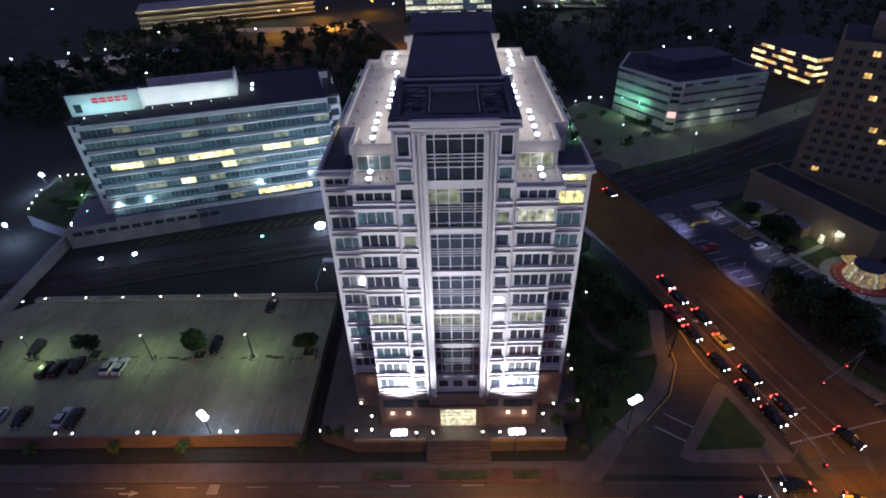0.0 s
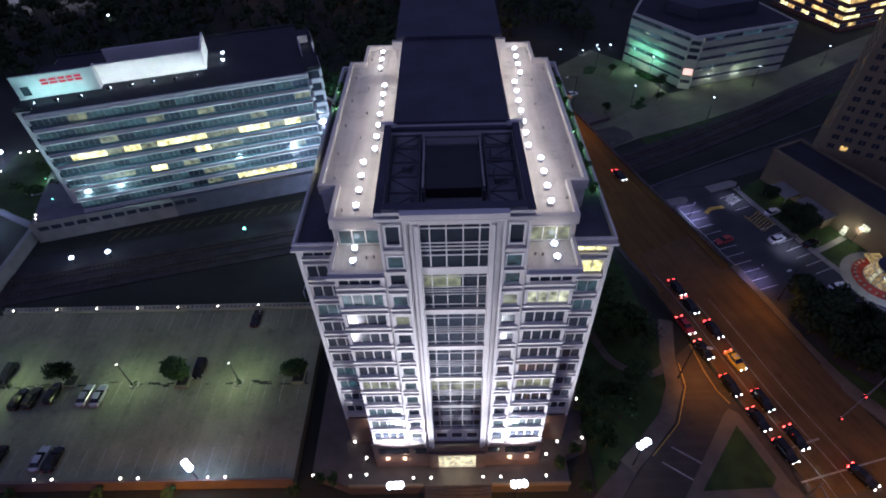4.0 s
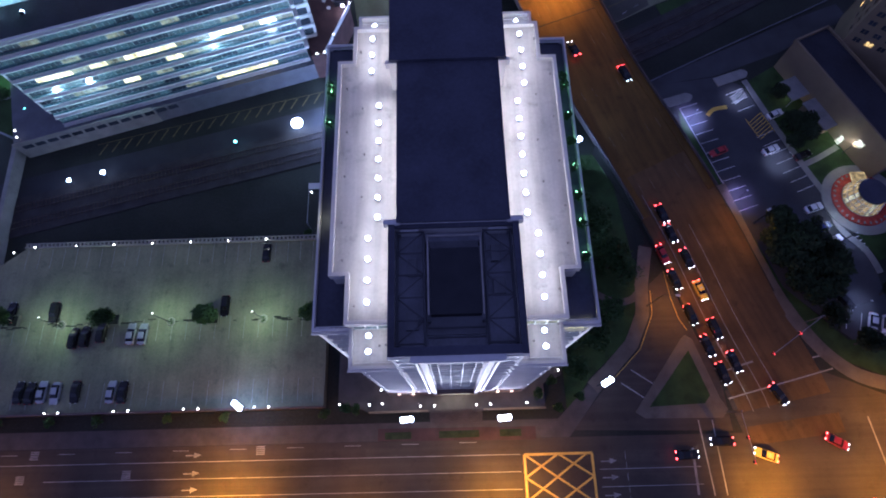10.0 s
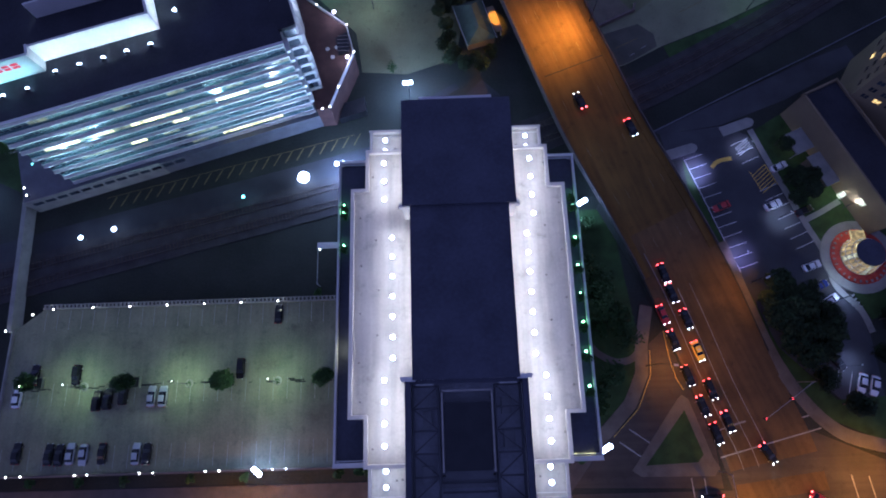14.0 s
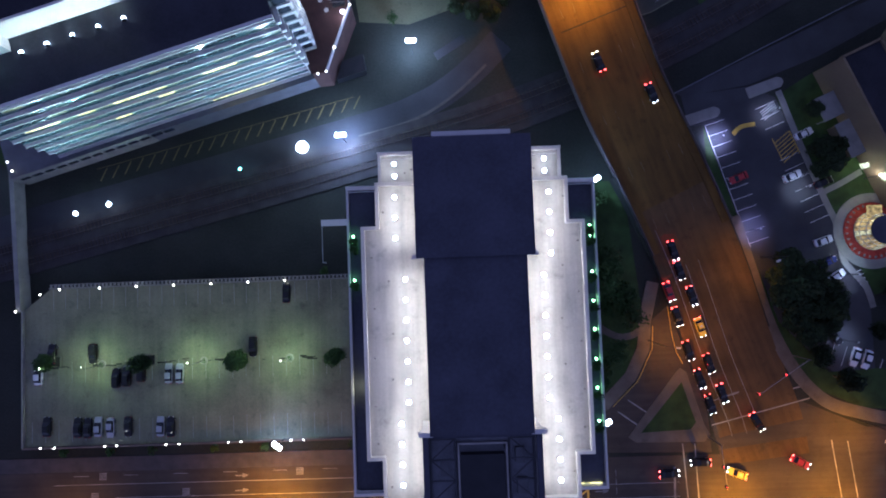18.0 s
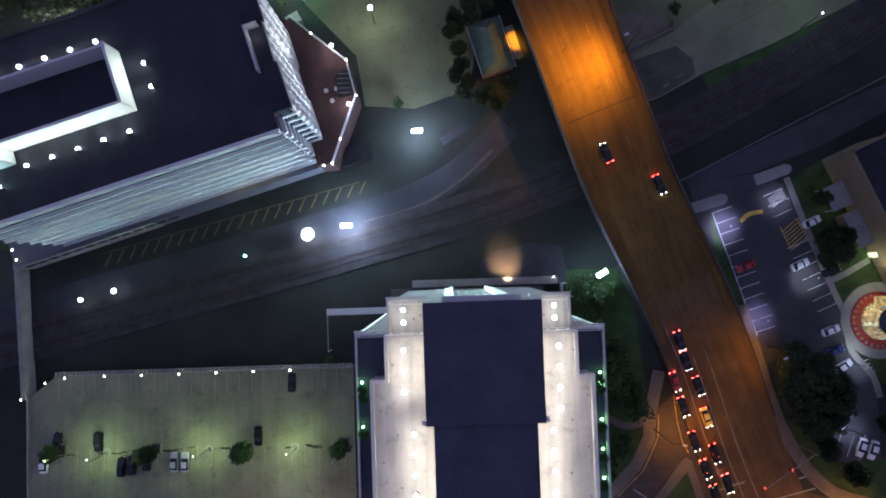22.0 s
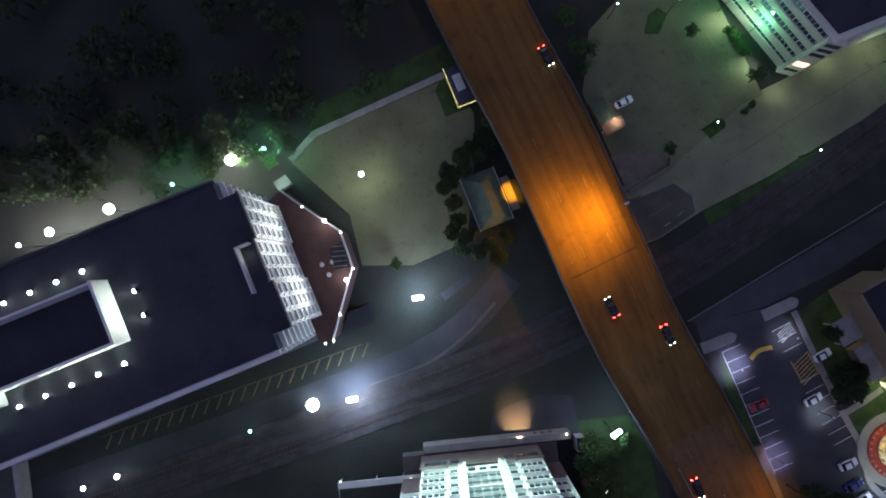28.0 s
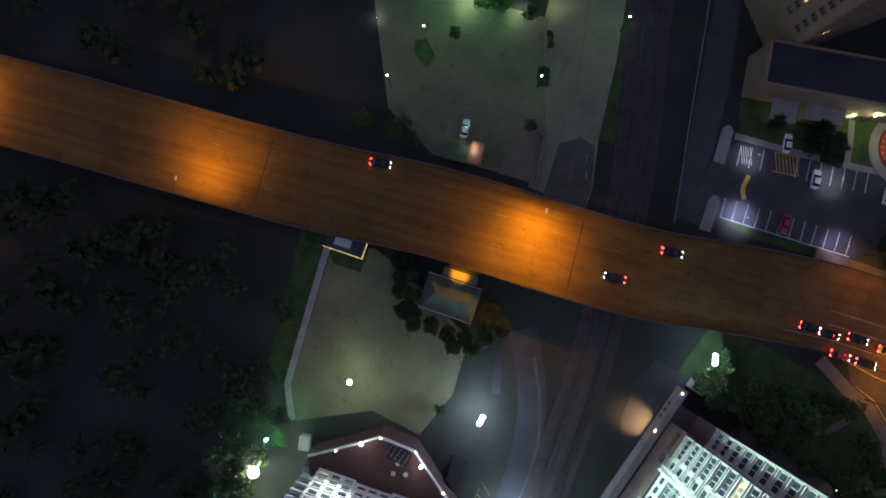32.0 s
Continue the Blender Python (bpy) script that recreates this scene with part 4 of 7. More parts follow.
# planted wing terraces with green uplights
for s, ys in ((1, (74.7, 79.5, 83.7, 88, 92.2, 96.5, 101.8, 103.3)), (-1, (96.4, 101.8, 102.9))):
    for y in ys:
        plant(TX + s * 17.3, y - 0.9, 50.4, int(y), 0.85, SHRUB, "terrace shrub lit green from below")
        u = thing("garden_uplight", "small green garden uplight among terrace shrubs", "lamp", "terrace uplights", at=Matrix.Translation((TX + s * 17.55, y, 50.4)))
        bm = bmesh.new()
        tube(bm, (0, 0, 0), (0, 0, 0.3), 0.1, 0.16)
        part("housing", bm, M_BLACK, u)
        bm = bmesh.new()
        tube(bm, (0, 0, 0.3), (0, 0, 0.5), 0.2, 0.14)
        part("lens", bm, M_GREENS, u)
        lamp("uplight", "POINT", (TX + s * 17.55, y, 51.2), 12, (0.4, 1.0, 0.3), 0.1)
lamp("terrace_window_light", "POINT", (TX - 16.9, 80.8, 51.8), 60, (1.0, 0.85, 0.4), 0.2)

# woods, one mass of leaves
bm = bmesh.new()
rng = random.Random(5)
n = 0
while n < 620:
    x, y = rng.uniform(-230, 60), rng.uniform(186, 420)
    lim = 190 + max(0, (x + 60)) * 0.28
    if x < -150:
        lim = 205
    if y < lim or abs(x - (10.8 - (y - 218) * 0.345)) < 17 or (x > 25 and y < 235) or (y > 385 and x > -230) or (x < -88 and y > 364 + (x + 205) * 0.4) or (x > -132 and y > 336 + (x + 123) * 0.41) or (-233 < x < -152 and -5 < y - 298 - (x + 222) * 0.38 < 20):
        continue
    h = rng.uniform(6, 10)
    r = rng.uniform(3, 5)
    for _ in range(3):
        leaf_cloud(bm, rng, (x + rng.uniform(-1.6, 1.6), y + rng.uniform(-1.6, 1.6), h - r * 0.5 + rng.uniform(-1, 1)), r * 0.75, 22 if y < 240 else 12, 0.75 if y < 240 else 1.1)
    tube(bm, (x, y, 0), (x, y, h - r), 0.3, 0.15, 5)
    n += 1
n = 0
while n < 70:
    x, y = rng.uniform(-116, -34), rng.uniform(181.5, 197)
    if y < 182 + (x + 60) * 0.28 or min((x - a) ** 2 + (y - c) ** 2 for a, c in ((-49.1, 186.8), (-77.6, 178.5), (-91.5, 174.6), (-98.7, 172.3), (-41.5, 188.6), (-62.9, 182.6))) < 9:
        continue
    h, r = rng.uniform(5, 9), rng.uniform(2.4, 3.6)
    for _ in range(3):
        leaf_cloud(bm, rng, (x + rng.uniform(-1.4, 1.4), y + rng.uniform(-1.4, 1.4), h - r * 0.5 + rng.uniform(-1, 1)), r * 0.75, 46, 0.5)
    tube(bm, (x, y, 0), (x, y, h - r), 0.25, 0.12, 5)
    n += 1
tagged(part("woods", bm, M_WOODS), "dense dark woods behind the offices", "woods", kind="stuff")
bm = bmesh.new()
n = 0
while n < 330:
    x, y = rng.uniform(60, 420), rng.uniform(225, 420)
    if y < 262 + (x - 60) * 0.1 and x > 62 and x < 200:
        continue
    h, r = rng.uniform(6, 10), rng.uniform(3, 5)
    for _ in range(2):
        leaf_cloud(bm, rng, (x + rng.uniform(-1.6, 1.6), y + rng.uniform(-1.6, 1.6), h - r * 0.5), r * 0.8, 16, 1.1)
    tube(bm, (x, y, 0), (x, y, h - r), 0.3, 0.15, 5)
    n += 1
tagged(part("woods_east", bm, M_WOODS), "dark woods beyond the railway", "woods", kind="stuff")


# ---- lamps ----
def lamp_post(name, x, y, z0, h, head_mat, label, watts=0, col=(1, 1, 1), head=0.4, arm=None, group="", radius=0.35, drop=0.35):
    t = thing(name, label, "lamp post", group, at=Matrix.Translation((x, y, z0)))
    ax, ay = arm or (0, 0)
    bm = bmesh.new()
    tube(bm, (0, 0, 0), (0, 0, h), 0.11, 0.07, 7)
    tube(bm, (0, 0, 0), (0, 0, 0.4), 0.22, 0.16, 7)
    part("pole", bm, M_BLACK, t)
    if arm:
        bm = bmesh.new()
        tube(bm, (0, 0, h - 0.15), (ax, ay, h + 0.1), 0.06, 0.05, 6)
        part("arm", bm, M_BLACK, t)
    if name == "flood_mast":
        # three heads in a row on a crossbar
        an = (-0.7 if x < -40 else 0.5 if x > 25 else 0.05)
        c, s = math.cos(an), math.sin(an)
        bm = bmesh.new()
        tube(bm, (-c * head * 1.1, -s * head * 1.1, h), (c * head * 1.1, s * head * 1.1, h), 0.07, seg=6)
        part("crossbar", bm, M_BLACK, t)
        for k in (-1, 0, 1):
            m = Matrix.Translation((k * c * head * 0.86, k * s * head * 0.86, h + 0.25)) @ Matrix.Rotation(an, 4, "Z")
            bm = bmesh.new()
            cube(bm, -0.34 * head, 0.34 * head, -0.4 * head, 0.4 * head, -0.3, -0.05, m)
            hs = part("head", bm, M_PALEM, t, "grey flood housing")
            # lens made oversized so its shape takes in the lamp's glare
            bm = bmesh.new()
            bmesh.ops.create_uvsphere(bm, u_segments=16, v_segments=10, radius=0.56 * head, matrix=m @ Matrix.Translation((0, 0, 0.08)) @ Matrix.Diagonal((0.9, 1.1, 0.6, 1)))
            part("lens", bm, head_mat, hs, "oversized glowing lens taking in the lamp's glare")
    else:
        bm = bmesh.new()
        bmesh.ops.create_uvsphere(bm, u_segments=18, v_segments=10, radius=head, matrix=Matrix.Translation((ax, ay, h + 0.15)) @ Matrix.Diagonal((1, 1, 0.6, 1)))
        part("head", bm, head_mat, t, "glowing lamp head")
    if watts:
        lamp(name + "_light", "POINT", (x + ax, y + ay, z0 + h - drop - head * 0.6), watts, col, radius)
    return t


WHITE, PINK, GREENW, ORANGE, WARM = (0.60, 0.68, 1.0), (1.0, 0.85, 0.92), (0.45, 1.0, 0.75), (1.0, 0.37, 0.0), (1.0, 0.8, 0.55)
# large mast, yard and lot lamp heads are oversized to stand for glare
for x, y, h, w, hd in ((-43.2, 59.4, 7.9, 800, 0.95), (31.1, 61.9, 7.6, 160, 1.0), (-9.3, 55.8, 7.6, 60, 1.0), (10.0, 55.6, 7.9, 60, 1.0), (31.0, 117.0, 8.6, 1900, 1.0), (-27.2, 130.0, 6.6, 8500, 1.0), (-10.0, 151.4, 7.4, 5600, 0.95)):
    lamp_post("flood_mast", x, y, 0, h, M_FLOOD, "tall mast with a dazzling cool-white floodlight", FLOODW * w, WHITE, hd, group="flood masts")
for x, y, w, hd in ((-92.9, 114.6, 160, 0.55), (-84.8, 116.5, 260, 0.6), (-37.4, 128.6, 700, 1.5)):
    lamp_post("yard_lamp", x, y, 0, 1.9 if hd < 1 else 2.2, M_FLOOD, "low cool-white yard lamp beside the railway", FLOODW * w, WHITE, hd, group="yard lamps", drop=-0.9)
lamp_post("yard_lamp", -52.7, 123.9, 0, 2.0, M_GREENB, "low greenish mercury yard lamp beside the railway", FLOODW * 40, GREENW, 0.4, group="yard lamps", drop=-0.6)
for x, y, w, c, mm, hd in ((-49.1, 186.8, 4200, PINK, M_PINKB, 1.3), (-77.6, 178.5, 4200, PINK, M_PINKB, 1.2), (-91.5, 174.6, 4500, PINK, M_PINKB, 1.0), (-98.7, 172.3, 1800, PINK, M_PINKB, 0.5), (-41.5, 188.6, 1600, GREENW, M_GREENB, 0.5), (-62.9, 182.6, 1400, GREENW, M_GREENB, 0.45), (-20.0, 180.6, 900, (0.95, 1.0, 0.85), M_FLOOD, 0.6)):
    lamp_post("lot_lamp", x, y, 0, 8.0, mm, "bright lamp on a post at the wood's edge", FLOODW * w, c, hd, group="lot lamps")
for x, y in ((-28.6, 170.6), (-25.0, 157.1)):
    lamp_post("terrace_lamp", x, y, 8.7, 2.6, M_PINKB, "pinkish-white lamp on the office terrace", 260, PINK, 0.45, group="terrace lamps")
    lamp("terrace_flood", "SPOT", (x - 0.9, y + 0.25, 11.9), 8500, (1.0, 0.93, 0.92), 0.3, target=(x - 8.5, y + 2.6, 25), size=105, blend=0.8)
for x, y in ((-96.2, 78.1), (-86.6, 78.1), (-62.4, 78.2), (-41.2, 78.0)):
    lamp_post("deck_lamp", x, y, 2.5, 6.0, M_BULB, "slim parking-deck lamp with a small white head", DECKW, (0.88, 1.0, 0.46), 0.15, arm=(-0.6, 0.5), group="deck lamps")
# lantern posts on walls and steps
LPX = [(-95.5, 96.3), (-86.0, 96.4), (-77.2, 96.4), (-68.3, 96.4), (-59.4, 96.45), (-50.7, 96.5), (-41.9, 96.6), (-100.2, 95.2), (-106, 91.5)]
for x, y in LPX:
    lamp_post("wall_lantern", x, y, 3.3, 0.5, M_BULB, "small warm lantern on the garage parapet", 10, (1.0, 0.8, 0.4), 0.2, group="wall lanterns", radius=0.15, drop=-0.5)
for x in (-100.2, -97, -85, -82.2, -70.6, -67.6, -56, -53, -41.3, -38.3, -23.6):
    lamp_post("wall_lantern", x, 59.3, 3.3, 0.45, M_BULB, "small warm lantern on the garage parapet", 0, WARM, 0.2, group="wall lanterns")
for x, y, z in ((-17.3, 59.0, 3), (-14.6, 59.2, 3), (-6.8, 58.5, 3), (-3.9, 58.5, 3), (4.7, 58.5, 3), (7.6, 58.5, 3), (15.1, 58.6, 3), (-17.2, 64.9, 3), (-14.9, 62.0, 3), (15.6, 62.2, 3), (17.8, 64.4, 3), (22.2, 65.0, 3), (22.6, 72.5, 3), (22.7, 76.2, 3)):
    lamp_post("bollard_lamp", x, y, z, 1.0, M_BULB, "round warm lantern on a short post by the steps", 10 if y > 60 else 6, WARM, 0.19, group="forecourt lanterns", radius=0.2, drop=0.0)
for x, y in ((20.9, 116.4), (27.5, 104), (29.5, 101), (31.5, 99), (-16, 109.8), (-32.9, 109.6)):
    lamp_post("bollard_lamp", x, y, 3 if x < 23 and x > -24 else 0, 1.0, M_BULB, "round warm lantern on a short post", 0, WARM, 0.22, group="garden lanterns")
lamp("service_light", "SPOT", (10.2, 116.3, 4.4), 6500, (1.0, 0.55, 0.25), 0.2, target=(10.0, 119.0, 0), size=84)
# sodium street lamps
def cobra_lamp(x, y, z, h, arm, watts):
    """Street lamp with a shielded head that throws its light down."""
    t = thing("street_lamp", "tall street lamp with a shielded orange sodium head", "lamp post", "street lamps", at=Matrix.Translation((x, y, z)))
    ax, ay = arm
    bm = bmesh.new()
    tube(bm, (0, 0, 0), (0, 0, h), 0.14, 0.08, 7)
    tube(bm, (0, 0, 0), (0, 0, 0.5), 0.26, 0.2, 7)
    part("pole", bm, M_BLACK, t)
    bm = bmesh.new()
    tube(bm, (0, 0, h - 0.3), (ax, ay, h + 0.2), 0.06, 0.05, 6)
    part("arm", bm, M_BLACK, t)
    an = math.degrees(math.atan2(ay, ax))
    bm = bmesh.new()
    cube(bm, -0.2, 0.75, -0.2, 0.2, h + 0.12, h + 0.3, pose(ax, ay, 0, 0, 0, an))
    hd = part("head", bm, M_PALEM, t, "grey shielded lamp head")
    bm = bmesh.new()
    cube(bm, -0.05, 0.65, -0.15, 0.15, h + 0.05, h + 0.115, pose(ax, ay, 0, 0, 0, an))
    part("lens", bm, M_SODIUM, hd, "glowing orange lens")
    p = Vector((x, y, z)) + pose(ax, ay, h, 0, 0, an) @ Vector((0.3, 0, -0.25))
    if z > 5:
        # two beams, up and down the bridge
        for s in (-1, 1):
            d = Vector((-ay, ax, 0)).normalized() * s
            lamp("street_light", "SPOT", p, watts * 0.55, ORANGE, 0.25, target=p + Vector((ax * 0.6, ay * 0.6, -4)) + d * 2.6, size=100, blend=1.0)
        lamp("street_light", "SPOT", p, watts * 1.7, ORANGE, 0.25, target=p + Vector((ax * 0.7, ay * 0.7, -4)), size=106, blend=1.0)
    else:
        lamp("street_light", "SPOT", p, watts, ORANGE, 0.25, target=p + Vector((ax * 0.8, ay * 0.8, -4)), size=142, blend=1.0)


# the dim pole at x -19.5 is added to carry a facade fill
SOD = [(38.4, 168.2, 7.2, (-3.0, -1.1), 0.95), (-6.2, 233.0, 7.2, (3.0, 1.1), 0.48), (-46, 35.0, 0.15, (0, 2.6), 1.7), (-19.5, 35.2, 0.15, (0, 2.4), 0.25), (9.5, 35.2, 0.15, (0, 2.4), 1.2), (61, 36.2, 0.0, (0.8, 2.2), 1.15), (-8.9, 300, 7.2, (-3.0, -1.1), 0.7),
       (93, 58.6, 0.15, (-1.6, -1.6), 0.4), (44.4, 79, 0.17, (2.4, -0.4), 0.24), (88, 35.5, 0.03, (-1, 1.8), 0.8), (-95, 36.3, 0.15, (0, 2.2), 0.2), (72.4, 98, 0.6, (-2.2, -0.9), 0.12)]
for x, y, z, arm, w in SOD:
    cobra_lamp(x, y, z, 12.5 if z > 5 else 10.2, arm, SODW * w)
# hotel car park, north street
for x, y, w, c in ((62.8, 127.0, 2300, (0.62, 0.54, 1.0)), (70.2, 104.6, 900, (0.6, 0.48, 1.0)), (82.4, 114.2, 550, (0.85, 0.82, 1.0)), (76.4, 133.0, 500, (0.8, 0.75, 1.0)), (92.4, 93.2, 500, (0.72, 0.7, 1.0)), (91, 77.5, 500, (0.75, 0.75, 1.0))):
    lamp_post("car_park_lamp", x, y, 0, 4.6, M_PALEM, "low shielded car park lamp throwing violet-white light", 0, c, 0.2, group="car park lamps")
    lamp("car_park_light", "SPOT", (x, y, 4.4), HOTW * w, c, 0.2, target=(x, y, 0), size=118, blend=0.9)
lamp_post("garden_lamp", 98.7, 116.2, 0, 4.6, M_BULB, "warm lamp before the function hall", HOTW * 180, WARM, 0.2, group="garden lamps")
for x, y, w, c in ((85.0, 175.6, 900, (0.62, 1.0, 0.6)), (108.4, 196.5, 1000, (0.8, 1.0, 0.5)), (140, 211, 1500, (0.85, 1, 0.6)), (56.7, 213.6, 700, (0.8, 1, 0.5)), (42.5, 214, 250, (0.85, 1, 0.5)), (74.5, 206.0, 3200, (0.3, 1.0, 0.55)), (69.6, 213.2, 2600, (0.3, 1.0, 0.55)), (62.3, 184.5, 300, (0.5, 1, 0.35))):
    lamp_post("street_lamp", x, y, 0, 7.4, M_FLOOD, "pale street lamp on a thin pole", NORTHW * w, c, 0.2, group="north lamps")
for x, y, z in ((81.0, 191.6, 3.2), (93.5, 197.4, 3.2), (104, 200.8, 3.2), (72.6, 208.8, 3.0)):
    lamp("canopy_light", "POINT", (x, y, z), 130, (0.95, 1.0, 0.7), 0.3)
# ---- facade floods of the tower on the forecourt masts, and added fill across the street ----
for x, a in ((-9.3, -9.0), (10.0, 9.8)):
    lamp("facade_wash", "SPOT", (x, 56.0, 8.9), FACEW * 0.65, (1.0, 0.89, 0.86), 0.4, target=(a, 60.4, 17), size=92, blend=0.8)
# unseen fill lamps, added to reach the upper facade from below
for x, a in ((-19.5, -5.0), (9.5, 5.5)):
    lamp("facade_wash", "SPOT", (x, 37.0, 9.6), FACEW * 1.35, (1.0, 0.88, 0.84), 0.4, target=(a, 61, 46), size=62, blend=0.7)
lamp("rear_flood", "SPOT", (-27.2, 130.0, 8.2), FACEW * 1.3, (0.72, 1.0, 0.9), 0.5, target=(-2, 115, 26), size=80, blend=0.8)
lamp("rear_flood", "SPOT", (-10.0, 151.4, 8.3), FACEW * 2.6, (0.72, 1.0, 0.9), 0.5, target=(1, 115, 34), size=70, blend=0.8)
# floods of the office block, on the yard masts
for x, y, z, tx, ty, w in ((-92.9, 114.6, 3.4, -86, 128, 0.5), (-84.8, 116.5, 3.4, -72, 132, 0.5), (-52.7, 123.9, 3.2, -53, 138, 0.55), (-37.4, 128.6, 4.4, -40, 141, 0.4), (-27.2, 130.0, 8.2, -46, 140, 0.5)):
    lamp("office_flood", "SPOT", (x, y, z), FACEW * w * 0.62, (0.72, 1.0, 0.97) if x < -40 else (0.8, 0.95, 1.0), 0.4, target=(tx, ty, 27), size=100, blend=0.9)

# ---- garage ----
gar = thing("parking_garage", "low concrete parking garage with an open lit top deck", "garage", kind="structure")
bm = bmesh.new()
prism(bm, [(-105, 59.2), (-27.2, 59.2), (-27.2, 96.6), (-98.5, 96.6), (-105, 91.6)], 0, 2.5)
part("deck", bm, M_DECK, gar)
bm = bmesh.new()
cube(bm, -105, -27.2, 58.9, 59.25, 0, 3.4)
part("parapet", bm, M_GRAN, gar, "dark brown front parapet")
bm = bmesh.new()
cube(bm, -98.5, -27.2, 96.5, 96.8, 2.0, 3.3)
part("parapet", bm, M_CONC, gar)
bm = bmesh.new()
for k in range(75):
    cube(bm, -98.2 + k * 0.95, -97.8 + k * 0.95, 96.85, 97.5, 3.0, 3.35)
cube(bm, -98.3, -27.2, 97.4, 97.6, 3.0, 3.4)
part("trellis", bm, M_CONC, gar, "pierced concrete coping")
bm = bmesh.new()
cube(bm, -105.2, -104.9, 59.2, 91.6, 0, 3.3)
part("parapet", bm, M_CONC, gar)
bm = bmesh.new()
for k in range(24):
    x = -103.2 + k * 3.2
    stripe(bm, (x, 74.0), (x, 79.0), 0.12, 2.512)
    stripe(bm, (x, 60.2), (x, 65.2), 0.12, 2.512)
for k in range(24):
    x = -98 + k * 2.9
    stripe(bm, (x, 91.5), (x, 96.3), 0.12, 2.512)
part("bay_line", bm, mat("faded_bay_paint", (0.28, 0.28, 0.25), 0.9, var=0.4, scale=0.8), gar, "faded parking bay lines")
bm = bmesh.new()
rng = random.Random(3)
for k in range(46):
    x = rng.uniform(-102, -29)
    y = 77.9 + rng.gauss(0, 0.25)
    cube(bm, x, x + rng.uniform(0.6, 2.4), y, y + rng.uniform(0.15, 0.4), 2.5, 2.54)
part("drain_strip", bm, M_EARTH, gar, "leaf litter along the deck's drain")
for x, y in ((-96.6, 79.0), (-74.0, 78.6), (-51.9, 78.2), (-29.4, 78.6)):
    p = thing("tree_planter", "low square concrete planter on the garage deck", "planter", "deck planters", at=Matrix.Translation((x - 0.5, y + 0.3, 2.5)))
    for x0, x1, y0, y1 in ((-1.3, 1.3, -1.3, -1.1), (-1.3, 1.3, 1.1, 1.3), (-1.3, -1.1, -1.1, 1.1), (1.1, 1.3, -1.1, 1.1)):
        boxpart("rim", x0, x1, y0, y1, 0, 0.8, M_DECK, p)
    boxpart("soil", -1.1, 1.1, -1.1, 1.1, 0, 0.6, M_EARTH, p)
for x in (-86.4, -62.0, -41.5):
    p = thing("lamp_planter", "small kerbed planter at a deck lamp", "planter", "lamp planters", at=Matrix.Translation((x, 78.2, 2.5)))
    bm = bmesh.new()
    tube(bm, (0, 0, 0), (0, 0, 0.22), 1.0, 0.9, 10)
    part("kerb", bm, M_CONC, p)
    bm = bmesh.new()
    leaf_cloud(bm, random.Random(int(-x)), (0, 0, 0.35), 0.75, 60, 0.16, 0.4)
    part("planting", bm, M_LEAF, p)
# service wall and gate
wl = thing("boundary_wall", "long pale concrete wall beside the railway", "wall", kind="structure")
bm = bmesh.new()
ribbon(bm, [Vector((-107.6, 125, 3.4)), Vector((-105.8, 91.3, 3.4))], 0.55, 3.4)
part("wall", bm, M_CONC, wl)
gt = thing("garden_pergola", "pale flat pergola beam with thin posts", "pergola")
bm = bmesh.new()
cube(bm, -32.9, -12, 109.1, 110.6, 3.7, 4.0)
part("beam", bm, M_LIME, gt)
for x, y in ((-32.7, 109.8), (-24.3, 109.8), (-18, 109.8), (-32.8, 100.5)):
    bm = bmesh.new()
    tube(bm, (x, y, 0), (x, y, 3.75), 0.1)
    part("post", bm, M_PALEM, gt)
bm = bmesh.new()
tube(bm, (-32.8, 100.5, 3.6), (-32.8, 109.8, 3.6), 0.06)
part("rail", bm, M_PALEM, gt)
# tower back podium
bp = thing("rear_podium", "low pale service block behind the tower", "building")
bm = bmesh.new()
cube(bm, -12.5, 22, 114.9, 116.6, 0, 3.2)
part("wall", bm, M_CONC, bp)
for k, x in enumerate((13.5, 15.2, 17.0)):
    bm = bmesh.new()
    cube(bm, x, x + 0.9, 116.6, 116.66, 1.2, 2.3)
    part("vent", bm, M_BLACK, bp)
for k, (x, y, w, d, h, mm) in enumerate(((24.2, 113.2, 2.0, 3.4, 2.6, M_PALEM), (26.6, 112.6, 1.6, 3.0, 2.2, M_PALEM), (24.6, 108.4, 1.8, 2.2, 1.8, M_STEEL), (26.4, 108.0, 1.4, 1.4, 2.0, M_PALEM))):
    g = thing("generator_unit", "grey metal plant unit in the service yard", "machinery", "plant units", at=Matrix.Translation((x, y, 0)))
    bm = bmesh.new()
    cube(bm, -w / 2, w / 2, -d / 2, d / 2, 0.1, h)
    part("casing", bm, mm, g)
    bm = bmesh.new()
    cube(bm, -w / 2 + 0.2, w / 2 - 0.2, -d / 2 + 0.2, d / 2 - 0.2, h, h + 0.15)
    part("grille", bm, M_BLACK, g)
    bm = bmesh.new()
    cube(bm, -w / 2 - 0.1, w / 2 + 0.1, -d / 2 - 0.1, d / 2 + 0.1, 0, 0.1)
    part("plinth", bm, M_CONC, g)

# ---- railway ----
def shifted(line, d):
    e = offsets(line, 1.0)
    return [(l + r) / 2 + (r - l) / 2 * d for l, r in e]


LINE = smooth([(-260, 66, 0.0), (-160, 92, 0.0), (-88, 110, 0.0), (-27, 125, 0.0), (15, 136.5, 0.0), (50, 150, 0.0), (80, 165, 0.0), (120, 188, 0.0), (220, 250, 0.0), (330, 330, 0.0)], 6)
bm = bmesh.new()
ribbon(bm, LINE, 5.2, 0.3, 0.22)
tagged(part("railway_bed", bm, M_BALL), "dark stone ballast of the railway", "railway", kind="structure")
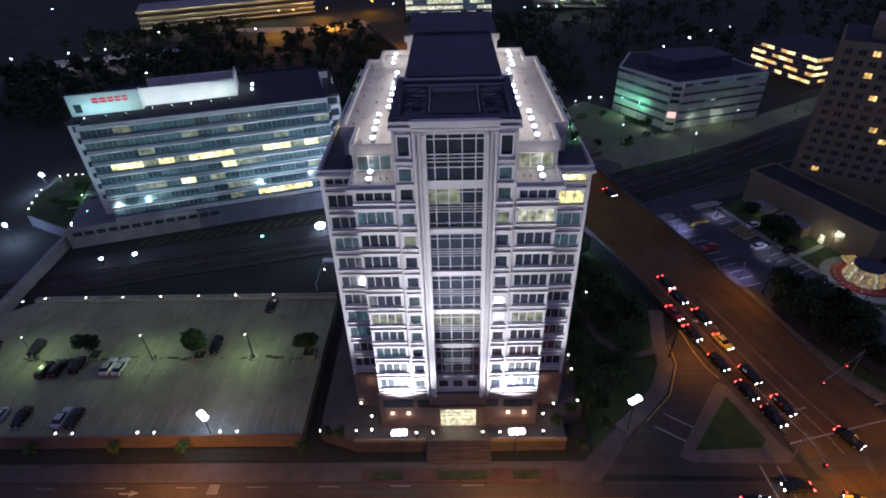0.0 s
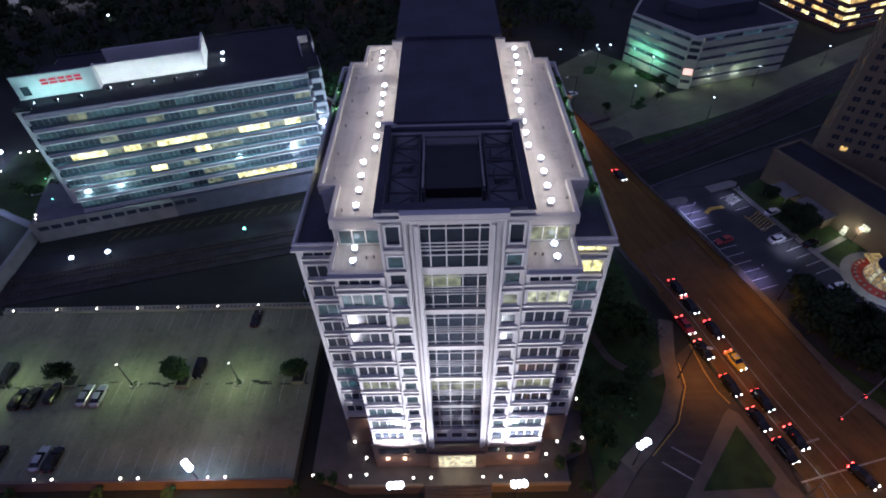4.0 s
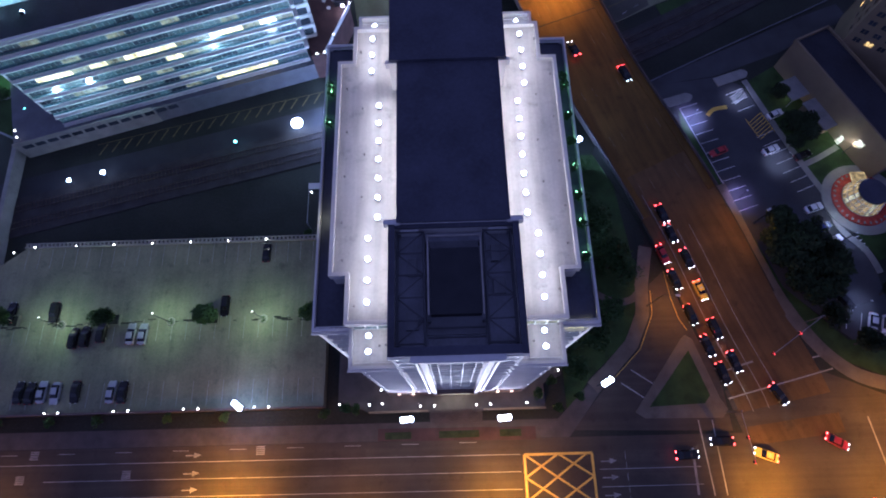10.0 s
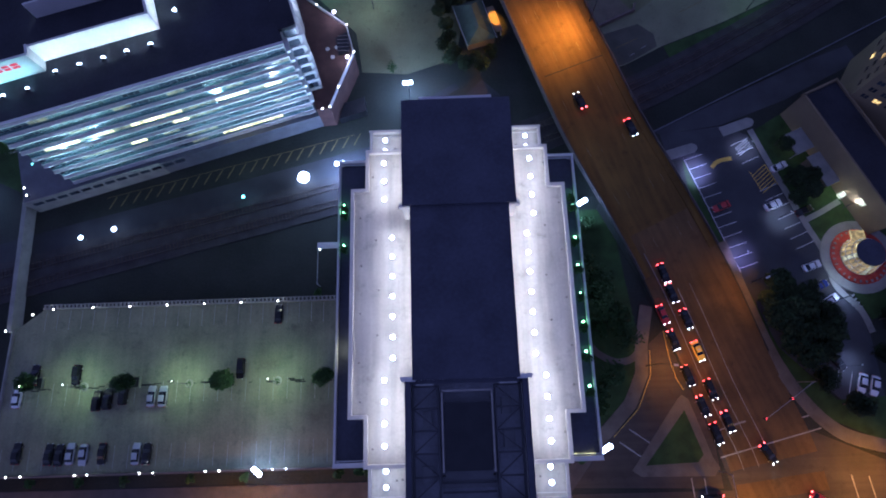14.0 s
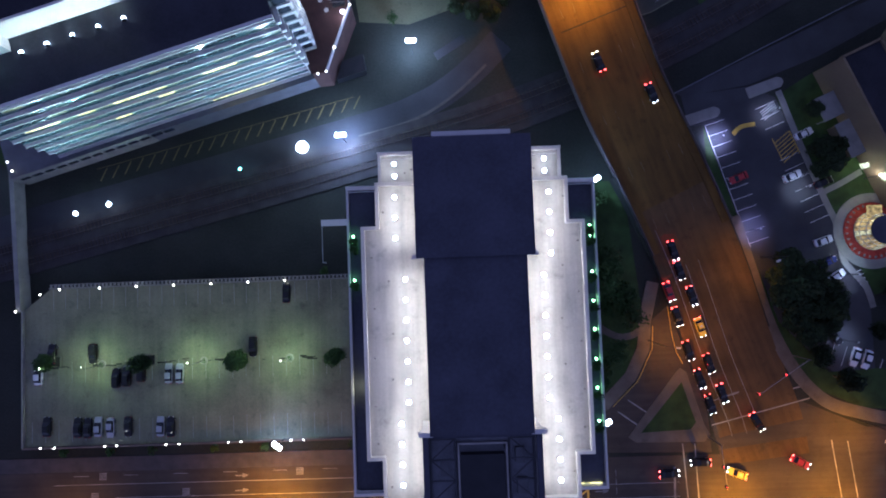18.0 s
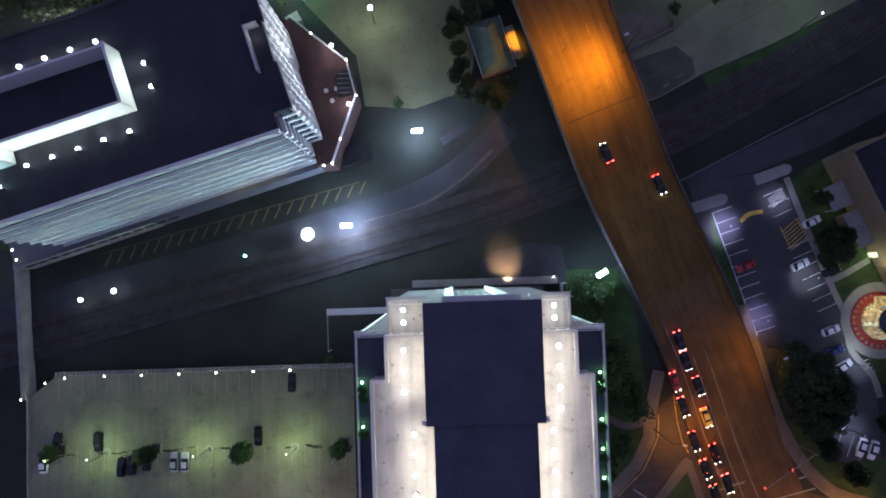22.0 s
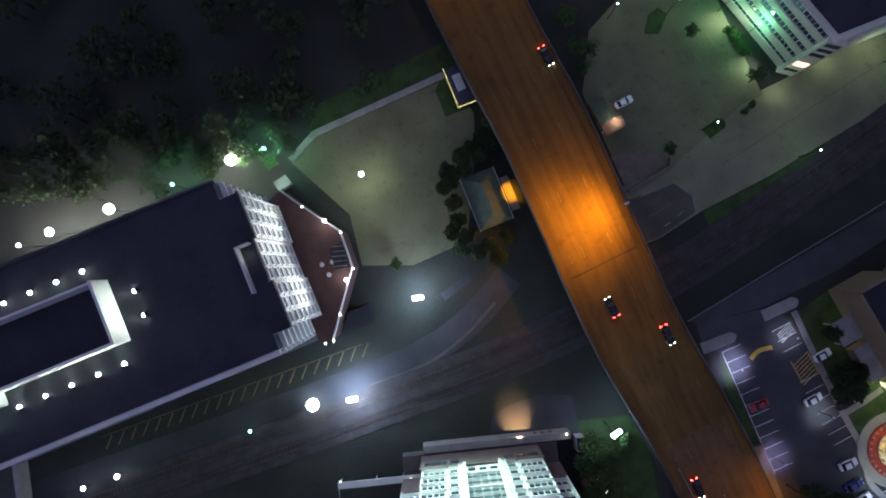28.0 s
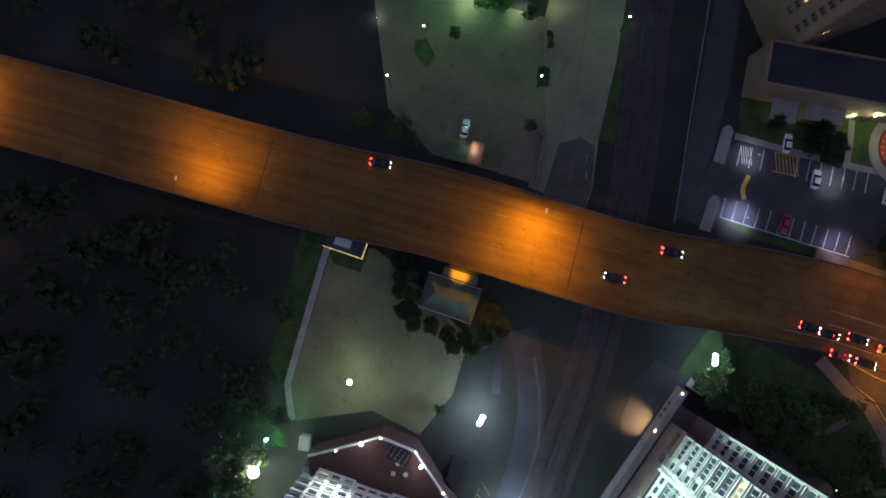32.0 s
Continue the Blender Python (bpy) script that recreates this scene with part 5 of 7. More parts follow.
for o in (-2.2, 2.2):
    for g in (-0.72, 0.72):
        bm = bmesh.new()
        ribbon(bm, shifted(LINE, o + g), 0.05, 0.16, 0.5)
        tagged(part("rail", bm, M_RAIL), "dull worn steel rail", "rail", kind="structure")
bm = bmesh.new()
for o in (-2.2, 2.2):
    pts = shifted(LINE, o)
    for p, q in zip(pts, pts[1:]):
        n = max(1, int((q - p).length / 0.9))
        d = (q - p).normalized()
        an = math.degrees(math.atan2(d.y, d.x))
        for k in range(n):
            c = p.lerp(q, k / n)
            if -115 < c.x < 115:
                cube(bm, -0.12, 0.12, -1.25, 1.25, 0.2, 0.33, pose(c.x, c.y, 0, 0, 0, an))
tagged(part("sleepers", bm, M_WOOD), "dark wooden railway sleepers", "sleepers", kind="stuff")
bm = bmesh.new()
ribbon(bm, smooth([(-150, 101, 0), (-105, 113.2, 0), (-27, 132.5, 0), (-8, 138.6, 0), (3, 145.4, 0), (12, 154, 0)], 5), 3.4, 0.25, 0.05)
tagged(part("access_road", bm, M_LANE), "dark access lane between the offices and the railway", "road", kind="structure")
bm = bmesh.new()
ribbon(bm, smooth([(-150, 97.3, 0), (-105, 109.6, 0), (-27, 128.6, 0), (-8, 134.6, 0)], 5), 0.2, 0.3, 0.16)
tagged(part("kerb_lane", bm, M_PODIUM), "thin pale kerb along the lane", "kerb", kind="structure")
bm = bmesh.new()
for k in range(22):
    t = k / 21
    x, y = -88 + 63 * t, 122.6 + 15.6 * t
    stripe(bm, (x, y), (x + 1.6, y + 3.2), 0.3, 0.062)
stripe(bm, (-89, 125.6), (-25, 141.2), 0.16, 0.062)
tagged(part("road_marking_hatch", bm, M_YHATCH), "yellow hatched line along the lane", "road marking", kind="structure")

bm = bmesh.new()
ribbon(bm, smooth([(-24, 131.3, 0), (-15, 133.4, 0), (-9.4, 135.3, 0), (-4.8, 137.6, 0), (1.5, 142.0, 0), (8, 148.0, 0)], 5), 0.35, 0.3, 0.17)
tagged(part("kerb_bend", bm, M_DPAVE), "thin grey kerb where the lane bends", "kerb", kind="structure")
bm = bmesh.new()
ribbon(bm, [Vector((-4.4, 150.5, 0.12)), Vector((2.9, 154.9, 0.12))], 1.0, 0.2)
tagged(part("lane_path", bm, M_LANE), "short grey footpath beside the lane", "path", kind="structure")

# ---- the office block ----
OBM = Matrix.Translation((-33.4, 145.7, 0)) @ Matrix.Rotation(radians(16.5), 4, "Z")
ob = thing("office_block", "long white office block with ribbon windows, eight storeys", "building", at=OBM)


def bpart(parent, name, x0, x1, y0, y1, z0, z1, material, label=""):
    o = boxpart(name, x0, x1, y0, y1, z0, z1, material, parent, label)
    return o


bpart(ob, "body", -63.2, -0.8, 0.5, 33.4, 5.4, 32.6, M_LIME)
bpart(ob, "end_bay", -0.9, 2.8, 3.8, 12.6, 8.7, 32.6, M_LIME)
bpart(ob, "end_bay", -0.9, 2.8, 21.0, 29.9, 8.7, 32.6, M_LIME)
bpart(ob, "end_core", -0.9, 2.3, 12.6, 21.0, 8.7, 32.6, M_LIME)
bpart(ob, "end_bay", -66.8, -63.1, 5, 29, 5.4, 32.6, M_LIME)
bpart(ob, "roof", -63.0, -0.7, 0.8, 33.2, 32.6, 32.75, M_ROOFD, "dark flat roof")
bpart(ob, "end_roof", -0.7, 2.5, 4.0, 12.6, 32.6, 32.74, M_ROOFD)
bpart(ob, "end_roof", -0.7, 2.5, 21.0, 29.8, 32.6, 32.74, M_ROOFD)
bpart(ob, "end_roof", -0.7, 1.9, 12.6, 21.0, 32.6, 32.73, M_ROOFD)
bpart(ob, "roof", -66.6, -63.0, 5.2, 28.8, 32.6, 32.74, M_ROOFD)
bpart(ob, "parapet", -63.4, -0.6, -0.1, 0.6, 32.2, 33.2, M_LIME)
for x0, x1, y0, y1 in ((-63.4, -0.6, 33.0, 33.6), (2.5, 2.9, 3.7, 12.7), (2.5, 2.9, 20.9, 30.0), (1.9, 2.38, 12.7, 20.9), (-0.9, 2.5, 3.6, 4.0), (-67, -66.6, 4.8, 29.2), (-66.6, -63.4, 4.8, 5.2)):
    bpart(ob, "coping", x0, x1, y0, y1, 32.2, 33.2, M_ROOFD, "dark metal roof coping")
NB, NS = 16, 8
M_OMULL = mat("grey_window_metal", (0.22, 0.24, 0.25), 0.5, metal=0.3, var=0.15)
SH = (32.2 - 5.6) / NS
BW_ = 62.2 / NB
OSP = mesh("spandrel", M_LIME, lambda b: profile(b, 62.6, [(-0.2, -0.2), (0.4, -0.2), (0.45, -0.05), (0.85, 0.0), (0.85, 0.32), (0.28, 0.38), (0.28, 0.86), (-0.2, 0.86)]))
OTP = mesh("glass_spandrel", M_TEAL, lambda b: cube(b, -BW_ / 2 + 0.03, BW_ / 2 - 0.03, -0.3, 0, 0.86, 1.4))
OFR = mesh("window", M_OMULL, win_frame(BW_, SH - 1.6, 3, 0.1, 0.07))
OPANES = [mesh("pane", g, flat_pane(BW_, SH - 1.4)) for g in (M_GLASS, M_LITY, M_LITF, M_LITD)]
LITROW = {(4, 1): 1, (4, 2): 1, (4, 3): 2, (4, 4): 1, (4, 5): 2, (4, 6): 1, (4, 7): 1, (4, 8): 1, (4, 9): 2, (4, 10): 2, (4, 11): 1, (4, 12): 1, (4, 13): 2, (4, 14): 1, (3, 8): 1, (3, 9): 2, (3, 10): 2, (2, 2): 2, (2, 3): 2, (2, 5): 1, (2, 7): 2, (2, 14): 2, (1, 8): 2, (1, 9): 2, (0, 8): 2, (0, 10): 1, (0, 11): 1, (0, 12): 1, (0, 13): 1, (6, 6): 2, (6, 9): 2, (5, 3): 2, (5, 12): 2}
ro = random.Random(4)
for i in range(NS):
    z = 5.6 + SH * i
    o = new("spandrel", OSP)
    o.parent, o.location = ob, (-32.0, 0.5, z)
    for k in range(NB):
        w = new("window", OFR)
        w.parent, w.location = ob, (-63.1 + BW_ * (k + 0.5), 0.4, z + 1.4)
        o = new("glass_spandrel", OTP)
        o.parent, o.location = ob, (-63.1 + BW_ * (k + 0.5), 0.5, z)
        g = LITROW.get((i, k))
        if g is None:
            g = 3 if ro.random() < 0.35 else (2 if ro.random() < 0.04 else 0)
        p = new("pane", OPANES[g])
        p.parent = w
bpart(ob, "spandrel", -63.2, -0.8, -0.3, 0.5, 32.2, 32.6, M_LIME)
RZ = Matrix.Rotation(radians(90), 4, "Z")
EFR = mesh("window", M_TRIM, win_frame(2.3, 2.1, 1, 0.3, 0.22))
EPANES = [mesh("pane", g, flat_pane(2.3, 2.1)) for g in (M_GLASS, M_LITF, M_LITD)]
ELED = mesh("ledge", M_TRIM, lambda b: cube(b, -4.4, 4.4, -0.2, 0, 0, 0.3))
for i in range(7):
    z = 9.0 + SH * i
    for y, x in ((5.4, 2.8), (8.2, 2.8), (11.0, 2.8), (14.2, 2.3), (16.8, 2.3), (19.4, 2.3), (22.6, 2.8), (25.4, 2.8), (28.2, 2.8)):
        w = new("window", EFR)
        w.parent = ob
        w.matrix_basis = Matrix.Translation((x + 0.02, y, z + 1.1)) @ RZ
        p = new("pane", EPANES[2 if ro.random() < 0.4 else (1 if ro.random() < 0.12 else 0)])
        p.parent = w
    for y, x in ((8.2, 2.8), (16.8, 2.3), (25.4, 2.8)):
        o = new("ledge", ELED)
        o.parent = ob
        o.matrix_basis = Matrix.Translation((x, y, z + 0.4)) @ RZ
    # narrow west bay and the wrapped corners of the end walls
    w = new("window", EFR)
    w.parent, w.location = ob, (-64.9, 4.98, z + 1.1)
    p = new("pane", EPANES[0])
    p.parent = w
    bpart(ob, "side_ledge", -0.6, 2.9, 3.5, 3.8, z + 0.1, z + 0.95, M_TRIM)
    bpart(ob, "side_glass", -0.3, 2.4, 3.7, 3.78, z + 1.1, z + 3.0, M_GLASS)
    for y0, y1 in ((0.5, 3.7), (30.1, 33.4)):
        bpart(ob, "end_ledge", -0.8, 0.1, y0, y1, z + 0.1, z + 0.95, M_TRIM)
        bpart(ob, "end_glass", -0.8, -0.72, y0 + 0.2, y1 - 0.2, z + 1.1, z + 3.2, M_GLASS)
# roof well over the end core
bpart(ob, "well_wall", -0.9, -0.6, 11.6, 20.4, 32.7, 34.6, M_LIME)
bpart(ob, "well_wall", -0.6, 1.7, 20.1, 20.4, 32.7, 34.6, M_LIME)
lamp("well_light", "POINT", OBM @ Vector((0.6, 18.2, 34.0)), 25, (1.0, 0.9, 0.75), 0.15)
# lit roof screen with the sign
scr = thing("roof_screen", "white roof screen wall lit by floodlights, with red sign letters", "roof screen", at=OBM)
bpart(scr, "wall", -49.3, -24.6, 12.3, 12.8, 32.7, 37.6, M_LIME)
bpart(scr, "wall", -25.1, -24.6, 12.8, 24.0, 32.7, 37.6, M_LIME)
bpart(scr, "wall", -66.5, -49.0, 9.9, 10.4, 32.7, 38.2, M_LIME)
bpart(scr, "wall", -49.4, -48.9, 10.4, 12.8, 32.7, 37.9, M_LIME)
bpart(scr, "wall", -49.3, -24.6, 23.6, 24.0, 32.7, 36.8, M_LIME)
bpart(scr, "screen_window", -65.3, -63.5, 9.82, 9.95, 33.6, 35.8, M_GLASS)
x = -60.5
for w in (1.4, 1.5, 1.35, 1.2, 1.4):
    for z0, z1 in ((35.75, 36.2), (36.55, 37.0)):
        bpart(scr, "sign_bar", x, x + w, 9.7, 9.9, z0, z1, M_SIGN, "red glowing sign bar")
    x += w + 0.45
for u, v in [(-27 - 5 * k, 8.8) for k in range(5)] + [(-20.6, 15.6), (-20.6, 20.2)] + [(-28 - 5 * k, 27) for k in range(5)] + [(-53, 6.6), (-58, 6.6), (-63, 6.6)]:
    p = OBM @ Vector((u, v, 32.75))
    t = thing("roof_spotlight", "small cool-white roof spotlight facing the screen wall", "floodlight", "office roof spotlights", at=Matrix.Translation(p))
    bm = bmesh.new()
    cube(bm, -0.2, 0.2, -0.2, 0.2, 0, 0.25)
    part("housing", bm, M_BLACK, t)
    o = new("lens", LENS)
    # lens enlarged to include the glow round the spotlight
    o.parent, o.location, o.scale = t, (0, 0, 0.42), (1.25, 1.25, 0.7)
    wall = OBM @ (Vector((-24.9, v, 35.4)) if u > -22 else Vector((u, 10.1 if u < -50 else (12.5 if v < 20 else 23.8), 35.2)))
    d = (wall - p).normalized()
    bm = bmesh.new()
    cube(bm, -0.42, 0.42, -0.06, 0.06, 0.1, 0.85, Matrix.Translation(Vector((-d.x, -d.y, 0)) * 0.45) @ Matrix.Rotation(math.atan2(d.y, d.x) + math.pi / 2, 4, "Z"))
    part("hood", bm, M_BLACK, t)
    tone = (0.55, 1.0, 0.85) if u < -50 else ((1.0, 0.7, 0.85) if abs(u + 43) < 0.1 and v > 20 else (0.95, 1.0, 0.87))
    lamp("roof_spot", "POINT", p + Vector((0, 0, 0.95)), 30, tone, 0.2)
    lamp("screen_wash", "SPOT", p + d * 0.4 + Vector((0, 0, 0.5)), 520, tone, 0.25, target=wall, size=125, blend=0.7)
# podium and terrace
pod = thing("office_podium", "concrete podium of the office block with slot windows", "podium", kind="structure")
# dark base and pale corner put the wall's uneven lighting into two concretes
boxpart("base", -76, 0.5, -1.6, 34, 0, 5.5, M_PODIUM, pod, rot=OBM)
boxpart("corner_wall", -76.1, -42, -1.75, -1.55, 0, 6.2, M_CONC, pod, "windowed corner wall, pale tone put in for its light", rot=OBM)
for k in range(13):
    boxpart("slot_window", -74.5 + k * 3.0, -72.2 + k * 3.0, -1.82, -1.6, 3.6, 4.8, M_GLASS, pod, rot=OBM)
bm = bmesh.new()
prism(bm, [(-33, 144), (-29.6, 144.3), (-27.6, 149.9), (-23.8, 159.8), (-25.8, 168.1), (-33.8, 174.6), (-38.6, 178.8), (-42, 176)], 0, 8.72)
part("terrace", bm, M_BRICK, pod, "red-brown paved terrace")
TP = [(-29.6, 144.3), (-27.6, 149.9), (-23.8, 159.8), (-25.8, 168.1), (-33.8, 174.6), (-38.6, 178.8)]
for a, b in zip(TP, TP[1:]):
    bm = bmesh.new()
    ribbon(bm, [Vector((*a, 9.6)), Vector((*b, 9.6))], 0.14, 1.2)
    part("parapet", bm, M_LIME, pod)
for x, y in TP[:5] + [(-31.5, 143.9)]:
    lamp_post("wall_lantern", x + 0.2, y - 0.3, 8.7, 1.1, M_BULB, "small warm lantern at the terrace edge", 0, WARM, 0.22, group="terrace lanterns")
bm = bmesh.new()
prism(bm, [(-27.6, 159.4), (-24.9, 160.0), (-25.2, 166.2), (-28.6, 164.2)], 8.72, 9.5)
part("skylight", bm, M_BLACK, pod, "dark terrace skylight")
for k in range(5):
    boxpart("skylight_bar", -28.1 + 0.06 * k, -24.9, 160.3 + 1.1 * k, 160.4 + 1.1 * k, 9.5, 9.56, M_STEEL, pod)
bm = bmesh.new()
prism(bm, [(-28.5, 144.7), (-21.4, 146.8), (-22.0, 150.9), (-27.3, 149.2)], 0, 2.6)
part("ramp_cover", bm, M_BLACK, pod, "dark ramp cover beside the terrace")
hut = thing("garden_hut", "small pale flat-roofed hut beside the terrace", "hut", at=pose(-39.6, 181.4, 0, 0, 0, 28))
boxpart("body", -1.5, 1.5, -1.1, 1.1, 0, 2.5, M_CONC, hut)
boxpart("roof", -1.7, 1.7, -1.3, 1.3, 2.5, 2.65, M_CONC, hut)
for x, y in ((-35, 161), (-33.6, 158.6), (-32.6, 161.4)):
    t = thing("cafe_table", "small round pale terrace table", "table", "terrace tables", at=Matrix.Translation((x + 4.5, y, 8.72)))
    bm = bmesh.new()
    tube(bm, (0, 0, 0.7), (0, 0, 0.75), 0.55, seg=12)
    part("tabletop", bm, M_PALEM, t)
    bm = bmesh.new()
    tube(bm, (0, 0, 0), (0, 0, 0.7), 0.06)
    part("leg", bm, M_PALEM, t)
lamp_post("wall_lantern", -104.9, 124.6, 5.5, 0.7, M_BULB, "small warm lantern at the podium corner", 0, WARM, 0.22, group="terrace lanterns")

# ---- garden west of the office block ----
sheet("garden_west", [(-106.4, 125.4), (-103, 134), (-100, 150), (-119, 160), (-130, 159), (-129, 147), (-125.6, 134.6)], 4.4, M_GRASS, "raised garden lawn beside the office block", "garden", 0.25)
sheet("garden_wall", [(-106.6, 125.6), (-103.2, 134), (-100.2, 149.8), (-119, 159.7), (-129.8, 158.7), (-128.8, 147), (-125.3, 134.9)], 4.15, M_PODIUM, "grey retaining wall of the office garden", "wall", 4.15)
for x, y, r in ((-113.6, 138.5, 2.2), (-116.5, 149.8, 2.6), (-109, 141.5, 1.8), (-112.6, 147, 1.6), (-120, 141, 1.5), (-108.6, 146.4, 1.6)):
    t = thing("hedge", "rounded dark green hedge in the office garden", "hedge", "garden hedges", at=Matrix.Translation((x, y, 4.4)))
    bm = bmesh.new()
    for k in range(5):
        leaf_cloud(bm, random.Random(int(x * 9) + k), (math.cos(k * 1.3) * r * 0.8, math.sin(k * 1.3) * r * 0.5, r * 0.4), r * 0.6, 60, 0.3, 0.7)
    part("foliage", bm, M_LEAF, t)
    bm = bmesh.new()
    tube(bm, (0, 0, -0.02), (0, 0, 0.6), 0.14)
    part("stem", bm, M_BARK, t)
for x, y in ((-124.4, 135.6), (-125.6, 139.1), (-126.9, 143.4), (-127.8, 147.2), (-127.4, 156.2), (-125.2, 157.0), (-122.8, 157.3), (-120.5, 157.2), (-106.6, 127.0)):
    lamp_post("wall_lantern", x, y, 4.4, 1.0, M_BULB, "small warm lantern along the garden edge", 0, WARM, 0.22, group="garden edge lanterns")
# pale kerb round the planting bed and a small lit tree
KERB = [(-112.4, 149.4), (-111.2, 146.5), (-110.6, 143.5), (-110.0, 140.6), (-110.4, 138.6), (-111.8, 137.4), (-113.8, 137.0)]
gk = thing("bed_kerb", "pale concrete kerb curving round the planting bed", "kerb")
for (x0, y0), (x1, y1) in zip(KERB, KERB[1:]):
    bm = bmesh.new()
    cube(bm, -0.05, math.hypot(x1 - x0, y1 - y0) + 0.05, -0.22, 0.22, 4.39, 4.68, pose(x0, y0, 0, 0, 0, math.degrees(math.atan2(y1 - y0, x1 - x0))))
    part("kerb_stone", bm, M_CONC, gk)
plant(-104.2, 135.0, 4.4, 77, 0.5, SHRUB, "small clipped tree lit by a teal garden lamp")
lamp_post("garden_lamp", -105.6, 133.4, 4.4, 1.1, M_GREENB, "small teal garden lamp beside a clipped tree", 420, (0.4, 1.0, 0.85), 0.18, group="garden lamps")
lamp_post("garden_lamp", -112.2, 142.6, 4.4, 1.3, M_GREENB, "small green garden lamp between the hedges", 260, (0.6, 1.0, 0.5), 0.14, group="garden lamps", drop=-0.5)
lamp_post("flood_mast", -133.7, 156.8, 0, 5.6, M_FLOOD, "tall mast with a dazzling cool-white floodlight", 5500, WHITE, 1.0, group="flood masts")

lamp_post("flood_mast", -124.7, 126.1, 0, 5.6, M_FLOOD, "tall mast with a dazzling cool-white floodlight", 2600, WHITE, 0.8, group="flood masts")

# ---- lots and north street ----
sheet("cottage_lot", [(-37.4, 186.4), (-31.2, 192.2), (1.6, 203.2), (7.6, 194.4), (7, 185), (2.8, 163.3), (-10.7, 158.9), (-23, 160), (-24.8, 172.6)], 0.06, M_PAVE, "cracked pale concrete lot behind the offices", "lot")
sheet("verge_lot", [(-33, 193.6), (-31.6, 192.6), (1.4, 204), (6.8, 206.4), (4, 213), (-30, 200)], 0.05, M_GRASS, "grass verge along the lot", "verge")
bm = bmesh.new()
ribbon(bm, [Vector((-37.8, 187.2, 0.3)), Vector((-31.5, 193, 0.3)), Vector((1.2, 204.2, 0.3))], 0.8, 0.4)
tagged(part("lot_kerb", bm, M_CONC), "pale concrete kerb path round the lot", "kerb", kind="structure")
sheet("lot_north", [(34.4, 196), (42.2, 173.4), (53.2, 175.5), (72.6, 189.6), (78, 191.5), (69, 218), (58, 230), (37.6, 211.5)], 0.06, M_PAVE, "pale worn car park with faded bays", "lot")
sheet("street_north", [(44, 158), (49.2, 159.4), (60.2, 165.0), (77.8, 171.9), (101.9, 183.2), (117.5, 190.2), (190, 226), (184, 244), (118, 206), (104, 206), (84, 195), (72, 190.6), (53, 176.4), (41, 172.4)], 0.055, M_STREET, "concrete street beside the railway, lamplight put into its pale tone", "road")
sheet("street_patch", [(44, 158.2), (49.2, 159.6), (58.4, 164.8), (58.0, 168.8), (54, 172.2), (41.4, 168.4)], 0.063, M_PATCH, "darker asphalt patch in the street", "road")
sheet("verge_north", [(60.2, 164.7), (77.8, 171.6), (101.9, 182.9), (117.5, 189.9), (190, 225.6), (194, 218), (120, 182), (80, 165), (62, 159)], 0.05, M_GRASS, "dark grass bank along the railway", "verge")


def lot_lines(bm):
    for k in range(6):
        p = Vector((37.5 + k * 0.95, 200.5 - k * 2.55))
        stripe(bm, p, p + Vector((4.4, 1.7)), 0.13, 0.067)
    for k in range(9):
        p = Vector((50 + k * 2.3, 193 + k * 1.35))
        stripe(bm, p, p + Vector((-2.4, 4.2)), 0.11, 0.067)
    for k in range(6):
        p = Vector((56 + k * 2.3, 181.5 + k * 1.35))
        stripe(bm, p, p + Vector((-2.2, 3.8)), 0.11, 0.067)


def north_lines(bm):
    dashes(bm, [Vector((47, 164.6, 0.07)), Vector((53.4, 167.6, 0.07))], 0.2, 1, 0)
    dashes(bm, [Vector((66, 175.5, 0.063)), Vector((104, 194.6, 0.063)), Vector((182, 233, 0.063))], 0.16, 1, 0)


markings("road_marking_lot", lot_lines, M_FADED, "faded white parking bay lines")
markings("road_marking_north", north_lines, M_YHATCH, "yellow centre line of the north street")
markings("road_marking_dash", lambda b: dashes(b, [Vector((50.5, 162.0, 0.07)), Vector((57, 166.2, 0.07))], 0.14, 1.8, 2.4), M_LINE, "white lane dashes")
for pts in ([(62.4, 184.6), (64, 182.2), (68, 184.6), (66.4, 187)], [(51, 209.5), (54.5, 209), (57, 213.5), (55, 215.5), (52.5, 214)]):
    sheet("lot_island", pts, 0.22, M_GRASS, "kerbed planting island in the car park", "island")
sheet("brick_corner", [(42.2, 172.6), (52.6, 177.0), (49, 181.6), (39.6, 180.2)], 0.09, M_WALK, "brown paved corner by the bridge", "pavement")


bm = bmesh.new()
ribbon(bm, [Vector((42.6, 171.4, 1.3)), Vector((48.5, 174.1, 1.3)), Vector((53.2, 176.3, 1.3)), Vector((53.6, 178.4, 1.3))], 0.3, 1.3)
tagged(part("wall_low", bm, M_GRAN), "low dark wall beside the street", "wall", kind="structure")

